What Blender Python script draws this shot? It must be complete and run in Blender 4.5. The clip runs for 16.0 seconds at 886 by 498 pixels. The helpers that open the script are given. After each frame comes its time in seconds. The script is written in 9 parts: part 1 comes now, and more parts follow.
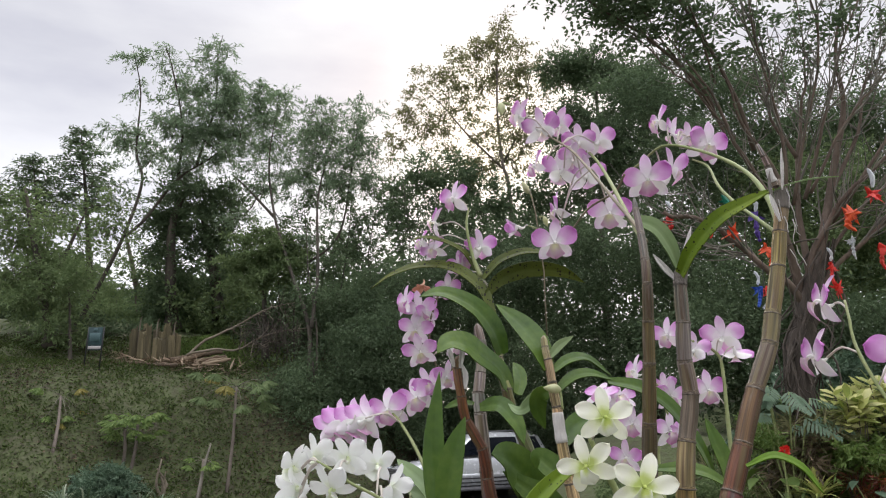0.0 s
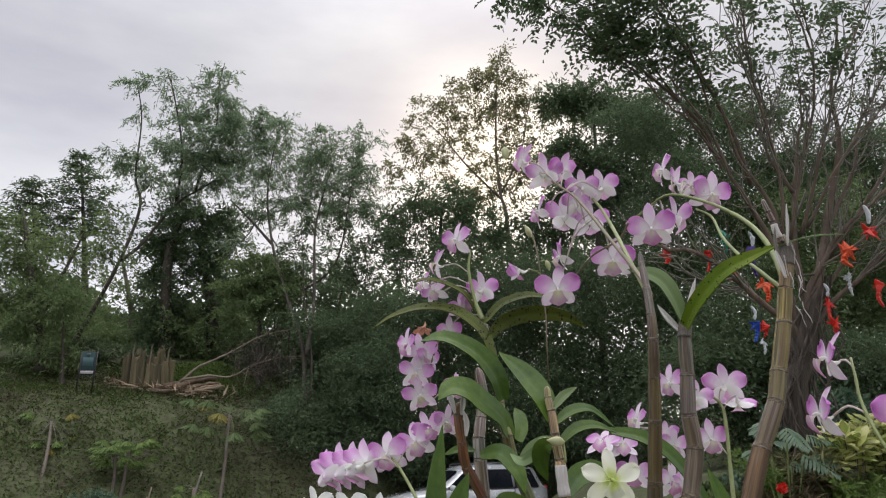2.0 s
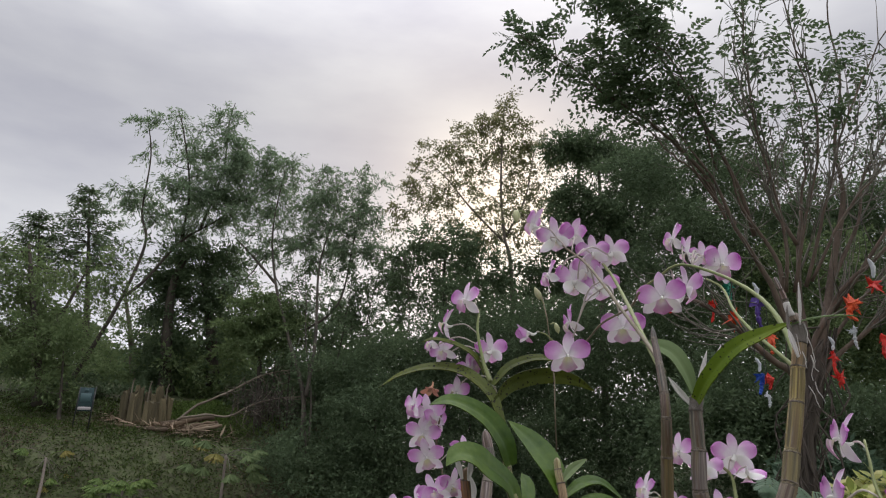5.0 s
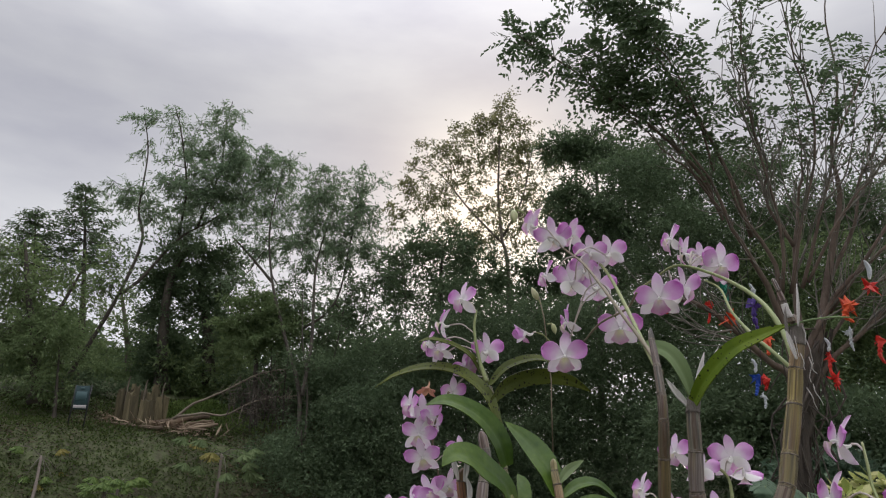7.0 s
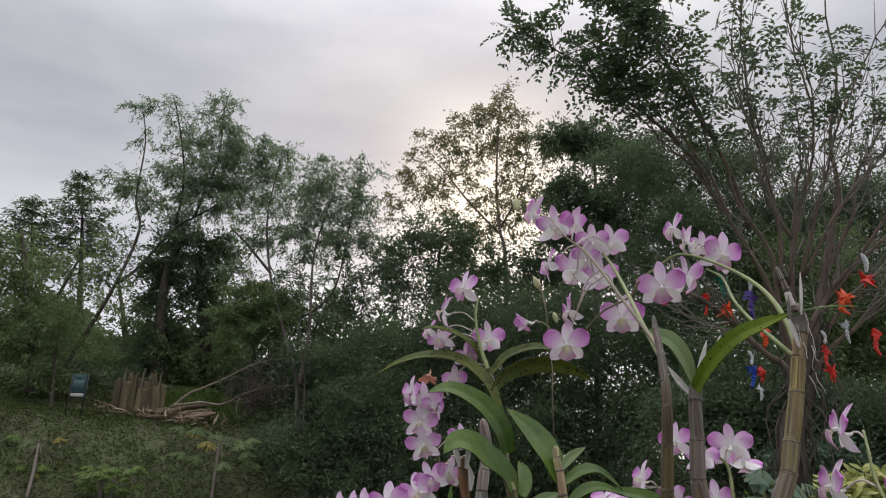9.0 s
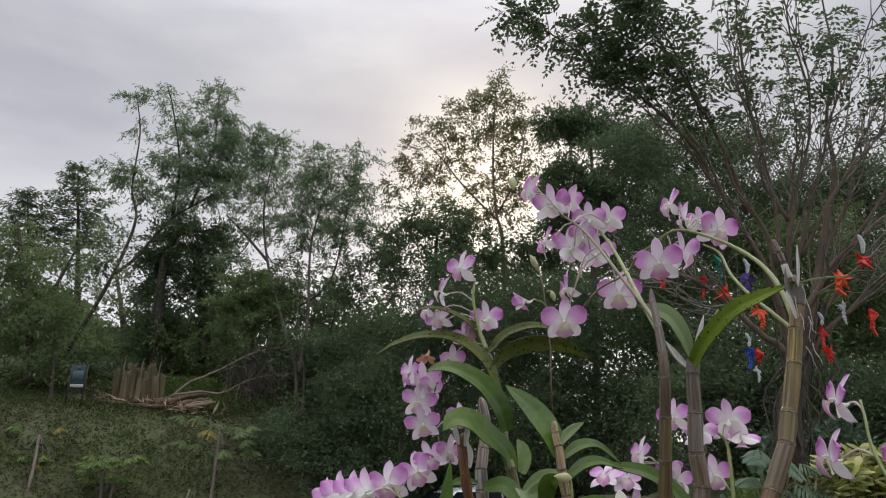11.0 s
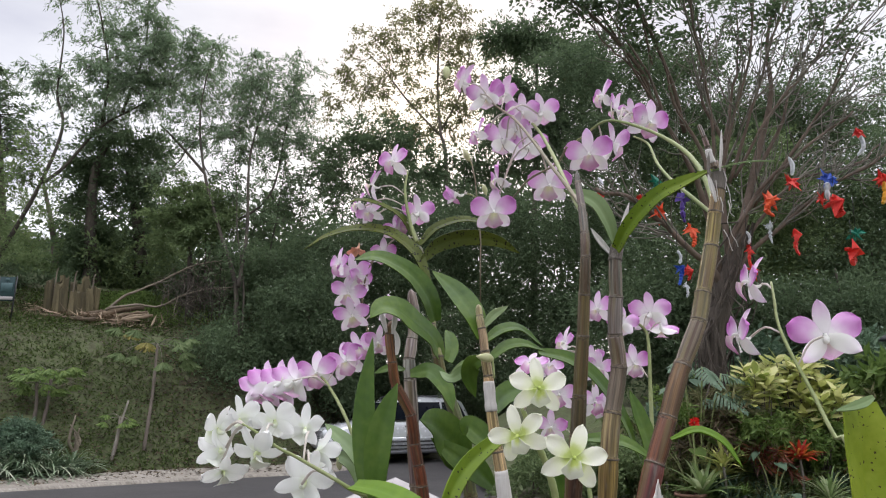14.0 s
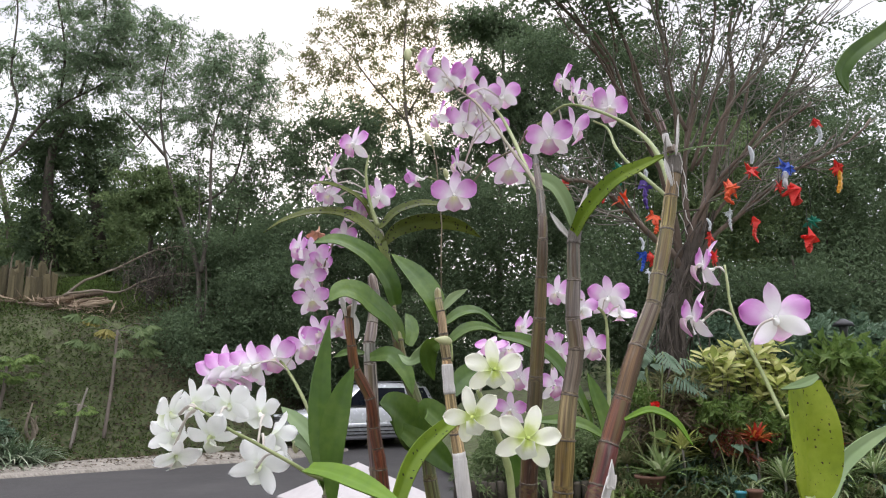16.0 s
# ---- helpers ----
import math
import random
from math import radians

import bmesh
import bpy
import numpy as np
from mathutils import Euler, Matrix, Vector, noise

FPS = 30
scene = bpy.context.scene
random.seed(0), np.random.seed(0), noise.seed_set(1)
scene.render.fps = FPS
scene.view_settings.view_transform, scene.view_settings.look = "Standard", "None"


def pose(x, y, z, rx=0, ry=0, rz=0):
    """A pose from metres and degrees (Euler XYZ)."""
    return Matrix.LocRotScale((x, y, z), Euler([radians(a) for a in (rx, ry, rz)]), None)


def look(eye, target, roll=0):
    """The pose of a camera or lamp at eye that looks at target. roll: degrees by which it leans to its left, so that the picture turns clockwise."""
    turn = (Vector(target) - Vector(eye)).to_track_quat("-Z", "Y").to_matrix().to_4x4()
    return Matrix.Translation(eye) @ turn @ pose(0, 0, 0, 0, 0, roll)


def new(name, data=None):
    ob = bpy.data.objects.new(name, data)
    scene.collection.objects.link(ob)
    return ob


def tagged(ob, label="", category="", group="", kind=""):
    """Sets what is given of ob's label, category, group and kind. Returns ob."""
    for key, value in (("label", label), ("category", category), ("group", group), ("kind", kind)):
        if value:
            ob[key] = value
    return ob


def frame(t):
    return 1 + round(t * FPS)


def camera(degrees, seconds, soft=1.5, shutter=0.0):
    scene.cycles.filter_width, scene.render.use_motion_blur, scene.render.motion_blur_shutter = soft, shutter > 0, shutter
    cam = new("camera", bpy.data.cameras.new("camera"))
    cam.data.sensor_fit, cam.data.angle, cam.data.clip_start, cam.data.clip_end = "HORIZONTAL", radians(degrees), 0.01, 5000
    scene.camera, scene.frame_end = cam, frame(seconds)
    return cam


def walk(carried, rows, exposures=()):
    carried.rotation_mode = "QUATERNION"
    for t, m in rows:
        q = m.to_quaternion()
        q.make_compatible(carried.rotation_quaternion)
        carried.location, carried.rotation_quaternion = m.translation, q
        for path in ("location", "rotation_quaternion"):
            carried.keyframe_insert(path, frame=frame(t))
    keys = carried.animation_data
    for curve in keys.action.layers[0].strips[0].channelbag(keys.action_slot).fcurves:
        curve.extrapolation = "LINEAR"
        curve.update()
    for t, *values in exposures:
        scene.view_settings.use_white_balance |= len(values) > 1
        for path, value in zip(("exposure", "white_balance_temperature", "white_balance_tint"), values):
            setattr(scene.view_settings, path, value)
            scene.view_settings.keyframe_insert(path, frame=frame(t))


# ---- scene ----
cam = camera(62.1, 16.0, soft=1.15)
PATH = [
    (0, (-0.005, -0.005, 1.6), (-0.009, 1.934, 2.091), -1.4),
    (0.5, (-0.008, -0.005, 1.609), (-0.014, 1.927, 2.129), -1.3),
    (1, (-0.01, -0.01, 1.616), (-0.019, 1.912, 2.169), -1.3),
    (1.5, (-0.012, -0.017, 1.62), (-0.023, 1.898, 2.195), -1.1),
    (2, (-0.013, -0.009, 1.622), (-0.007, 1.909, 2.187), -0.6),
    (2.5, (-0.02, -0.013, 1.629), (-0.024, 1.901, 2.212), -0.1),
    (3, (-0.02, -0.022, 1.635), (-0.037, 1.881, 2.252), 0.1),
    (3.5, (-0.022, -0.026, 1.642), (-0.035, 1.868, 2.286), 0.4),
    (4, (-0.022, -0.025, 1.647), (-0.032, 1.861, 2.312), 0.6),
    (6.5, (-0.028, -0.021, 1.648), (-0.024, 1.861, 2.324), 1.0),
    (7, (-0.024, -0.019, 1.649), (-0.019, 1.865, 2.322), 1.0),
    (7.5, (-0.025, -0.015, 1.647), (-0.014, 1.87, 2.315), 1.1),
    (8, (-0.025, -0.011, 1.645), (-0.009, 1.878, 2.303), 1.2),
    (8.5, (-0.031, -0.018, 1.645), (-0.018, 1.873, 2.297), 1.3),
    (11, (-0.03, -0.013, 1.635), (-0.01, 1.89, 2.251), 0.5),
    (11.5, (-0.025, -0.009, 1.622), (0.015, 1.911, 2.18), 0.5),
    (12, (-0.021, -0.005, 1.614), (0.041, 1.93, 2.115), 0.7),
    (12.5, (-0.02, -0.002, 1.607), (0.058, 1.942, 2.07), 0.7),
    (13, (-0.015, 0.004, 1.603), (0.086, 1.953, 2.038), 0.5),
    (13.5, (-0.013, 0.007, 1.603), (0.123, 1.959, 2.017), 0.3),
    (14, (-0.011, 0.009, 1.602), (0.168, 1.961, 2.002), 0.2),
    (14.5, (-0.005, 0.007, 1.6), (0.219, 1.957, 1.987), -0.2),
    (15, (0.001, 0.006, 1.602), (0.26, 1.952, 1.983), -0.3),
    (15.5, (0.0, 0.008, 1.599), (0.274, 1.954, 1.973), -0.2),
    (16, (-0.003, 0.012, 1.599), (0.269, 1.96, 1.962), -0.1),
]
EXPOSURES = [(0, 0.68, 6400, 10.8), (1, 0.51, 6400, 10.8), (2, 0.39, 6400, 10.8), (3, 0.25, 6400, 10.8), (4, 0.18, 6400, 10.8), (8.5, 0.13, 6400, 10.8), (11, 0.17, 6400, 10.8), (12, 0.33, 6380, 10.8), (12.5, 0.45, 6340, 10.4), (13.5, 0.66, 6300, 10.6), (14.5, 0.86, 6300, 11.6), (16, 0.98, 6300, 11.6)]
walk(cam, [(t, look(eye, target, roll)) for t, eye, target, roll in PATH], EXPOSURES)

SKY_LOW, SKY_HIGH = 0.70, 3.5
# ---------- world and light ----------
SUN_DIR = Vector((0.075, 0.923, 0.377)).normalized()
world = bpy.data.worlds.new("overcast_sky")
scene.world = world
world.use_nodes = True
wn, wl = world.node_tree.nodes, world.node_tree.links
wn.clear()


def wnode(kind, operation="", blend=""):
    n = wn.new(kind)
    if operation:
        n.operation = operation
    if blend:
        n.blend_type = blend
    return n


w_out = wnode("ShaderNodeOutputWorld")
w_bg = wnode("ShaderNodeBackground")
w_co = wnode("ShaderNodeTexCoord")
w_sky = wnode("ShaderNodeTexSky")
w_sky.sky_type, w_sky.sun_disc = "NISHITA", False
w_sky.sun_elevation, w_sky.sun_rotation = radians(22), radians(4.65)
w_map = wnode("ShaderNodeMapping")
w_map.inputs["Scale"].default_value = (1.6, 1.6, 5.0)
w_noise = wnode("ShaderNodeTexNoise")
w_noise.inputs["Scale"].default_value, w_noise.inputs["Detail"].default_value = 2.2, 6.0
w_noise.inputs["Roughness"].default_value = 0.5
w_ramp = wnode("ShaderNodeValToRGB")
w_ramp.color_ramp.elements[0].position, w_ramp.color_ramp.elements[0].color = 0.34, (0.545, 0.537, 0.585, 1)
w_ramp.color_ramp.elements[1].position, w_ramp.color_ramp.elements[1].color = 0.66, (0.76, 0.75, 0.755, 1)
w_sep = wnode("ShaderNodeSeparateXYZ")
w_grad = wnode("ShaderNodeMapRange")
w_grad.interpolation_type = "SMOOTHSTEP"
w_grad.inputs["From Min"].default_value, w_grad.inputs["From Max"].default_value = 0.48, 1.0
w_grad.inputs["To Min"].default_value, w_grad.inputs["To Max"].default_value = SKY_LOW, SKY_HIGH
w_mul = wnode("ShaderNodeMixRGB", blend="MULTIPLY")
w_mul.inputs[0].default_value = 1.0
w_dot = wnode("ShaderNodeVectorMath", operation="DOT_PRODUCT")
w_dot.inputs[1].default_value = SUN_DIR
w_pow = wnode("ShaderNodeMath", operation="POWER")
w_max = wnode("ShaderNodeMath", operation="MAXIMUM")
w_max.inputs[1].default_value = 0.0
w_pow.inputs[1].default_value = 170.0
w_glow = wnode("ShaderNodeMixRGB", blend="ADD")
w_glow.inputs[2].default_value = (0.52, 0.42, 0.25, 1)
w_pow2 = wnode("ShaderNodeMath", operation="POWER")
w_pow2.inputs[1].default_value = 26.0
w_wide = wnode("ShaderNodeMixRGB", blend="ADD")
w_wide.inputs[2].default_value = (0.10, 0.065, 0.04, 1)
w_blend = wnode("ShaderNodeMixRGB", blend="ADD")
w_blend.inputs[0].default_value = 0.012
wl.new(w_co.outputs["Generated"], w_map.inputs["Vector"])
wl.new(w_map.outputs[0], w_noise.inputs["Vector"])
wl.new(w_noise.outputs["Fac"], w_ramp.inputs[0])
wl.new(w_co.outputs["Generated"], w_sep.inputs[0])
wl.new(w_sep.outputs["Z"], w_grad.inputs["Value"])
wl.new(w_ramp.outputs[0], w_mul.inputs[1])
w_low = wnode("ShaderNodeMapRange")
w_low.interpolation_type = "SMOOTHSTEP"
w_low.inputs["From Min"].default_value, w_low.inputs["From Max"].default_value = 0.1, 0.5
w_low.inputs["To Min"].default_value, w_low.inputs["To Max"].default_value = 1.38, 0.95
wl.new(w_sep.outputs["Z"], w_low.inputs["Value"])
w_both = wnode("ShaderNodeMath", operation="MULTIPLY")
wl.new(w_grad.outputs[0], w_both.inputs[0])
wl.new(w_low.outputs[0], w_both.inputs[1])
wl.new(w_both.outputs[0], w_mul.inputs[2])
wl.new(w_co.outputs["Generated"], w_dot.inputs[0])
wl.new(w_dot.outputs["Value"], w_max.inputs[0])
wl.new(w_max.outputs[0], w_pow.inputs[0])
wl.new(w_pow.outputs[0], w_glow.inputs[0])
wl.new(w_mul.outputs[0], w_glow.inputs[1])
wl.new(w_max.outputs[0], w_pow2.inputs[0])
wl.new(w_pow2.outputs[0], w_wide.inputs[0])
wl.new(w_glow.outputs[0], w_wide.inputs[1])
wl.new(w_wide.outputs[0], w_blend.inputs[1])
wl.new(w_sky.outputs[0], w_blend.inputs[2])
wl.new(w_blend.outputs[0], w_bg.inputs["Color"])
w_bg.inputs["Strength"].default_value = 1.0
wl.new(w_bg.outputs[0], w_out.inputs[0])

sun = new("sun", bpy.data.lights.new("sun", "SUN"))
sun.data.energy, sun.data.angle, sun.data.color = 1.3, radians(14), (1.0, 0.93, 0.82)
sun.matrix_world = look((0, 0, 0), -SUN_DIR)


# ---------- geometry helpers ----------
rng = np.random.default_rng(7)


class Geo:
    """Gathers vertices and faces of one mesh."""

    def __init__(self):
        self.v, self.q, self.t, self.n = [], [], [], 0

    def add(self, verts, quads=None, tris=None):
        verts = np.asarray(verts, float).reshape(-1, 3)
        if quads is not None and len(quads):
            self.q.append(np.asarray(quads, int).reshape(-1, 4) + self.n)
        if tris is not None and len(tris):
            self.t.append(np.asarray(tris, int).reshape(-1, 3) + self.n)
        self.v.append(verts)
        self.n += len(verts)
        return self

    def mesh(self, name, origin=(0, 0, 0), smooth=True):
        v = np.concatenate(self.v) - np.asarray(origin, float)
        q = np.concatenate(self.q) if self.q else np.zeros((0, 4), int)
        t = np.concatenate(self.t) if self.t else np.zeros((0, 3), int)
        me = bpy.data.meshes.new(name)
        me.vertices.add(len(v))
        me.vertices.foreach_set("co", v.astype(np.float32).ravel())
        me.loops.add(q.size + t.size)
        me.loops.foreach_set("vertex_index", np.concatenate([q.ravel(), t.ravel()]).astype(np.int32))
        me.polygons.add(len(q) + len(t))
        starts = np.concatenate([np.arange(len(q)) * 4, q.size + np.arange(len(t)) * 3]).astype(np.int32)
        me.polygons.foreach_set("loop_start", starts)
        me.update(calc_edges=True)
        me.polygons.foreach_set("use_smooth", np.full(len(q) + len(t), smooth))
        me.validate()
        return me


def unit(a):
    a = np.asarray(a, float)
    return a / np.maximum(np.linalg.norm(a, axis=-1, keepdims=True), 1e-9)


def spline(pts, n):
    """n points along a smooth curve through pts."""
    p = np.asarray(pts, float)
    if len(p) == 2:
        return p[0] + (p[1] - p[0]) * np.linspace(0, 1, n)[:, None]
    p = np.vstack([2 * p[0] - p[1], p, 2 * p[-1] - p[-2]])
    seg = len(p) - 3
    out = []
    for s in np.linspace(0, seg, n):
        i = min(int(s), seg - 1)
        u = s - i
        a, b, c, d = p[i], p[i + 1], p[i + 2], p[i + 3]
        out.append(0.5 * (2 * b + (c - a) * u + (2 * a - 5 * b + 4 * c - d) * u * u + (3 * b - a - 3 * c + d) * u ** 3))
    return np.array(out)


def tube(geo, path, radii, sides=8, ribs=0.0, rib_n=9, cap=True):
    path = np.asarray(path, float)
    n = len(path)
    radii = np.full(n, radii, float) if np.isscalar(radii) else np.asarray(radii, float)
    tan = unit(np.gradient(path, axis=0))
    ref = np.array([1.0, 0, 0]) if abs(tan[0][0]) < 0.8 else np.array([0, 1.0, 0])
    a = np.linspace(0, 2 * np.pi, sides, endpoint=False)
    rings = []
    for i in range(n):
        ref = unit(ref - tan[i] * (ref @ tan[i]))
        bi = np.cross(tan[i], ref)
        r = radii[i] * (1 + ribs * np.cos(rib_n * a))
        rings.append(path[i] + r[:, None] * (np.cos(a)[:, None] * ref + np.sin(a)[:, None] * bi))
    v = np.concatenate(rings)
    k = np.arange(sides)
    quads = np.concatenate([np.stack([i * sides + k, i * sides + (k + 1) % sides, (i + 1) * sides + (k + 1) % sides, (i + 1) * sides + k], 1) for i in range(n - 1)])
    tris = None
    if cap:
        v = np.vstack([v, path[:1], path[-1:]])
        c0, c1 = n * sides, n * sides + 1
        tris = np.concatenate([np.stack([np.full(sides, c0), (k + 1) % sides, k], 1),
                               np.stack([np.full(sides, c1), (n - 1) * sides + k, (n - 1) * sides + (k + 1) % sides], 1)])
    geo.add(v, quads, tris)


def shell(geo, grid, thick):
    """A closed thin body over a grid of points (rows, columns, 3)."""
    g = np.asarray(grid, float)
    m, n = g.shape[:2]
    nor = unit(np.cross(np.gradient(g, axis=0), np.gradient(g, axis=1)))
    top, low = g + nor * thick / 2, g - nor * thick / 2
    idx = np.arange(m * n).reshape(m, n)
    f = np.stack([idx[:-1, :-1], idx[1:, :-1], idx[1:, 1:], idx[:-1, 1:]], -1).reshape(-1, 4)
    k = m * n
    rim = np.concatenate([idx[0, :], idx[1:, -1], idx[-1, -2::-1], idx[-2:0:-1, 0]])
    top, low = top.reshape(-1, 3), low.reshape(-1, 3)
    r = len(rim)
    a = 2 * k + np.arange(r)
    b = np.roll(a, -1)
    geo.add(np.vstack([top, low, top[rim], low[rim]]), np.concatenate([f, f[:, ::-1] + k, np.stack([a, b, b + r, a + r], 1)]))


def blades(geo, base, along, nor, length, width, belly=0.42, fold=0.18):
    """Many folded leaves at once: two triangles each."""
    base, along, nor = np.asarray(base, float), unit(along), np.asarray(nor, float)
    n = len(base)
    length, width = np.broadcast_to(length, n)[:, None], np.broadcast_to(width, n)[:, None]
    side = unit(np.cross(along, nor))
    nor = np.cross(side, along)
    mid = base + along * length * belly + nor * width * fold
    v = np.stack([base, mid - side * width / 2, base + along * length, mid + side * width / 2], 1).reshape(-1, 3)
    i = np.arange(n)[:, None] * 4
    geo.add(v, None, np.concatenate([i + [0, 2, 1], i + [0, 3, 2]]))


def round_blades(geo, base, along, nor, length, width, fold=0.12, bend=0.15):
    """Many rounded leaves at once: a rib and two bent halves, eight triangles each."""
    base, along, nor = np.asarray(base, float), unit(along), np.asarray(nor, float)
    n = len(base)
    length, width = np.broadcast_to(length, n)[:, None], np.broadcast_to(width, n)[:, None]
    side = unit(np.cross(along, nor))
    nor = np.cross(side, along)
    row = lambda u, w: [base + along * length * u - nor * length * bend * u * u + side * width * w * k + nor * width * fold * abs(k) for k in (-0.5, 0, 0.5)]
    pts = [base] + row(0.3, 0.85) + row(0.65, 0.95) + [base + along * length - nor * length * bend]
    v = np.stack(pts, 1).reshape(-1, 3)
    i = np.arange(n)[:, None] * 8
    geo.add(v, np.concatenate([i + [1, 2, 5, 4], i + [2, 3, 6, 5]]), np.concatenate([i + [0, 2, 1], i + [0, 3, 2], i + [4, 5, 7], i + [5, 6, 7]]))


def box(geo, cx, cy, cz, sx, sy, sz, turn=0.0, bev=0.0):
    """A box with chamfered upright and lying edges."""
    b = min(bev, sx / 3, sy / 3, sz / 3)
    x, y, z = sx / 2, sy / 2, sz / 2
    def ring(ix, iy, h):
        return [(-ix + b, -iy, h), (ix - b, -iy, h), (ix, -iy + b, h), (ix, iy - b, h), (ix - b, iy, h), (-ix + b, iy, h), (-ix, iy - b, h), (-ix, -iy + b, h)]
    rings = [ring(x - b, y - b, -z), ring(x, y, -z + b), ring(x, y, z - b), ring(x - b, y - b, z)] if b > 0 else [ring(x - 1e-5, y - 1e-5, -z), ring(x, y, z)]
    v = np.array([p for r in rings for p in r], float)
    c, s = math.cos(turn), math.sin(turn)
    v = np.stack([v[:, 0] * c - v[:, 1] * s + cx, v[:, 0] * s + v[:, 1] * c + cy, v[:, 2] + cz], 1)
    k = np.arange(8)
    quads = np.concatenate([np.stack([i * 8 + k, i * 8 + (k + 1) % 8, (i + 1) * 8 + (k + 1) % 8, (i + 1) * 8 + k], 1) for i in range(len(rings) - 1)])
    m = (len(rings) - 1) * 8
    quads = np.concatenate([quads, [[0, 7, 6, 1], [1, 6, 5, 2], [2, 5, 4, 3], [m, m + 1, m + 6, m + 7], [m + 1, m + 2, m + 5, m + 6], [m + 2, m + 3, m + 4, m + 5]]])
    geo.add(v, quads)


def thing(name, place, label, category, group="", kind=""):
    ob = new(name)
    ob.location = place
    ob.empty_display_size = 0.1
    return tagged(ob, label, category, group, kind)


def part(name, geo, material, parent, label="", smooth=True, kind=""):
    """One mesh object under a thing; the geometry is given in the world."""
    me = geo.mesh(name, parent.location, smooth)
    me.materials.append(material)
    ob = new(name, me)
    ob.parent = parent
    if label:
        ob["label"] = label
    if kind:
        ob["kind"] = kind
    return ob


def solid(name, geo, material, label, category, kind="", smooth=True, group=""):
    me = geo.mesh(name, (0, 0, 0), smooth)
    me.materials.append(material)
    return tagged(new(name, me), label, category, group, kind)


# ---------- materials ----------
def paint(name, colors, scale=4.0, rough=0.6, bump=0.0, bump_scale=40.0, stretch=(1, 1, 1), island=0.0, objrand=0.0,
          glow_through=0.0, metal=0.0, fine=0.35, spots=None, coat=0.0, spec=0.5, along=False):
    """Procedural surface: two scales of noise through a ramp of colours, with fine relief."""
    m = bpy.data.materials.new(name)
    m.use_nodes = True
    nt = m.node_tree
    nd, ln = nt.nodes, nt.links
    nd.clear()
    out = nd.new("ShaderNodeOutputMaterial")
    bsdf = nd.new("ShaderNodeBsdfPrincipled")
    co = nd.new("ShaderNodeTexCoord")
    mp = nd.new("ShaderNodeMapping")
    mp.inputs["Scale"].default_value = stretch
    if along:
        at = nd.new("ShaderNodeAttribute")
        at.attribute_name = "along"
        ln.new(at.outputs["Vector"], mp.inputs[0])
    else:
        ln.new(co.outputs["Object"], mp.inputs[0])
    big = nd.new("ShaderNodeTexNoise")
    big.inputs["Scale"].default_value, big.inputs["Detail"].default_value = scale, 3.0
    small = nd.new("ShaderNodeTexNoise")
    small.inputs["Scale"].default_value, small.inputs["Detail"].default_value = scale * 9, 4.0
    ln.new(mp.outputs[0], big.inputs["Vector"])
    ln.new(mp.outputs[0], small.inputs["Vector"])
    mixn = nd.new("ShaderNodeMix")
    mixn.inputs["Factor"].default_value = fine
    ln.new(big.outputs["Fac"], mixn.inputs["A"])
    ln.new(small.outputs["Fac"], mixn.inputs["B"])
    fac = mixn.outputs["Result"]
    for weight, kind in ((island, "Random Per Island"), (objrand, "Random")):
        if weight:
            src = nd.new("ShaderNodeNewGeometry" if kind != "Random" else "ShaderNodeObjectInfo")
            mr = nd.new("ShaderNodeMix")
            mr.inputs["Factor"].default_value = weight
            ln.new(fac, mr.inputs["A"])
            ln.new(src.outputs[kind], mr.inputs["B"])
            fac = mr.outputs["Result"]
    ramp = nd.new("ShaderNodeValToRGB")
    el = ramp.color_ramp.elements
    lo, hi = (0.3, 0.7) if not island else (0.15, 0.85)
    for i, c in enumerate(colors):
        pos = lo + (hi - lo) * i / max(1, len(colors) - 1)
        e = el[i] if i < 2 else el.new(pos)
        e.position, e.color = pos, (*c, 1)
    if len(colors) == 1:
        el[1].position, el[1].color = 1.0, (*colors[0], 1)
    for i, c in enumerate(colors):
        el[i].position = lo + (hi - lo) * i / max(1, len(colors) - 1)
        el[i].color = (*c, 1)
    ln.new(fac, ramp.inputs[0])
    col = ramp.outputs[0]
    if spots:
        size, share, spot_col = spots
        vor = nd.new("ShaderNodeTexVoronoi")
        vor.inputs["Scale"].default_value = size
        warp = nd.new("ShaderNodeTexNoise")
        warp.inputs["Scale"].default_value, warp.inputs["Detail"].default_value = size * 1.3, 3.0
        ln.new(co.outputs["Object"], warp.inputs["Vector"])
        wv = nd.new("ShaderNodeVectorMath")
        wv.operation = "MULTIPLY_ADD"
        wv.inputs[1].default_value = (1.1 / size, 1.1 / size, 1.1 / size)
        ln.new(warp.outputs["Color"], wv.inputs[0])
        ln.new(co.outputs["Object"], wv.inputs[2])
        ln.new(wv.outputs[0], vor.inputs["Vector"])
        sep = nd.new("ShaderNodeSeparateColor")
        ln.new(vor.outputs["Color"], sep.inputs[0])
        lim = nd.new("ShaderNodeMath")
        lim.operation = "MULTIPLY_ADD"
        lim.inputs[1].default_value, lim.inputs[2].default_value = share * 2, -share
        ln.new(sep.outputs[0], lim.inputs[0])
        lt = nd.new("ShaderNodeMath")
        lt.operation = "LESS_THAN"
        ln.new(vor.outputs["Distance"], lt.inputs[0])
        ln.new(lim.outputs[0], lt.inputs[1])
        ms = nd.new("ShaderNodeMixRGB")
        ms.inputs[2].default_value = (*spot_col, 1)
        ln.new(lt.outputs[0], ms.inputs[0])
        ln.new(col, ms.inputs[1])
        col = ms.outputs[0]
    ln.new(col, bsdf.inputs["Base Color"])
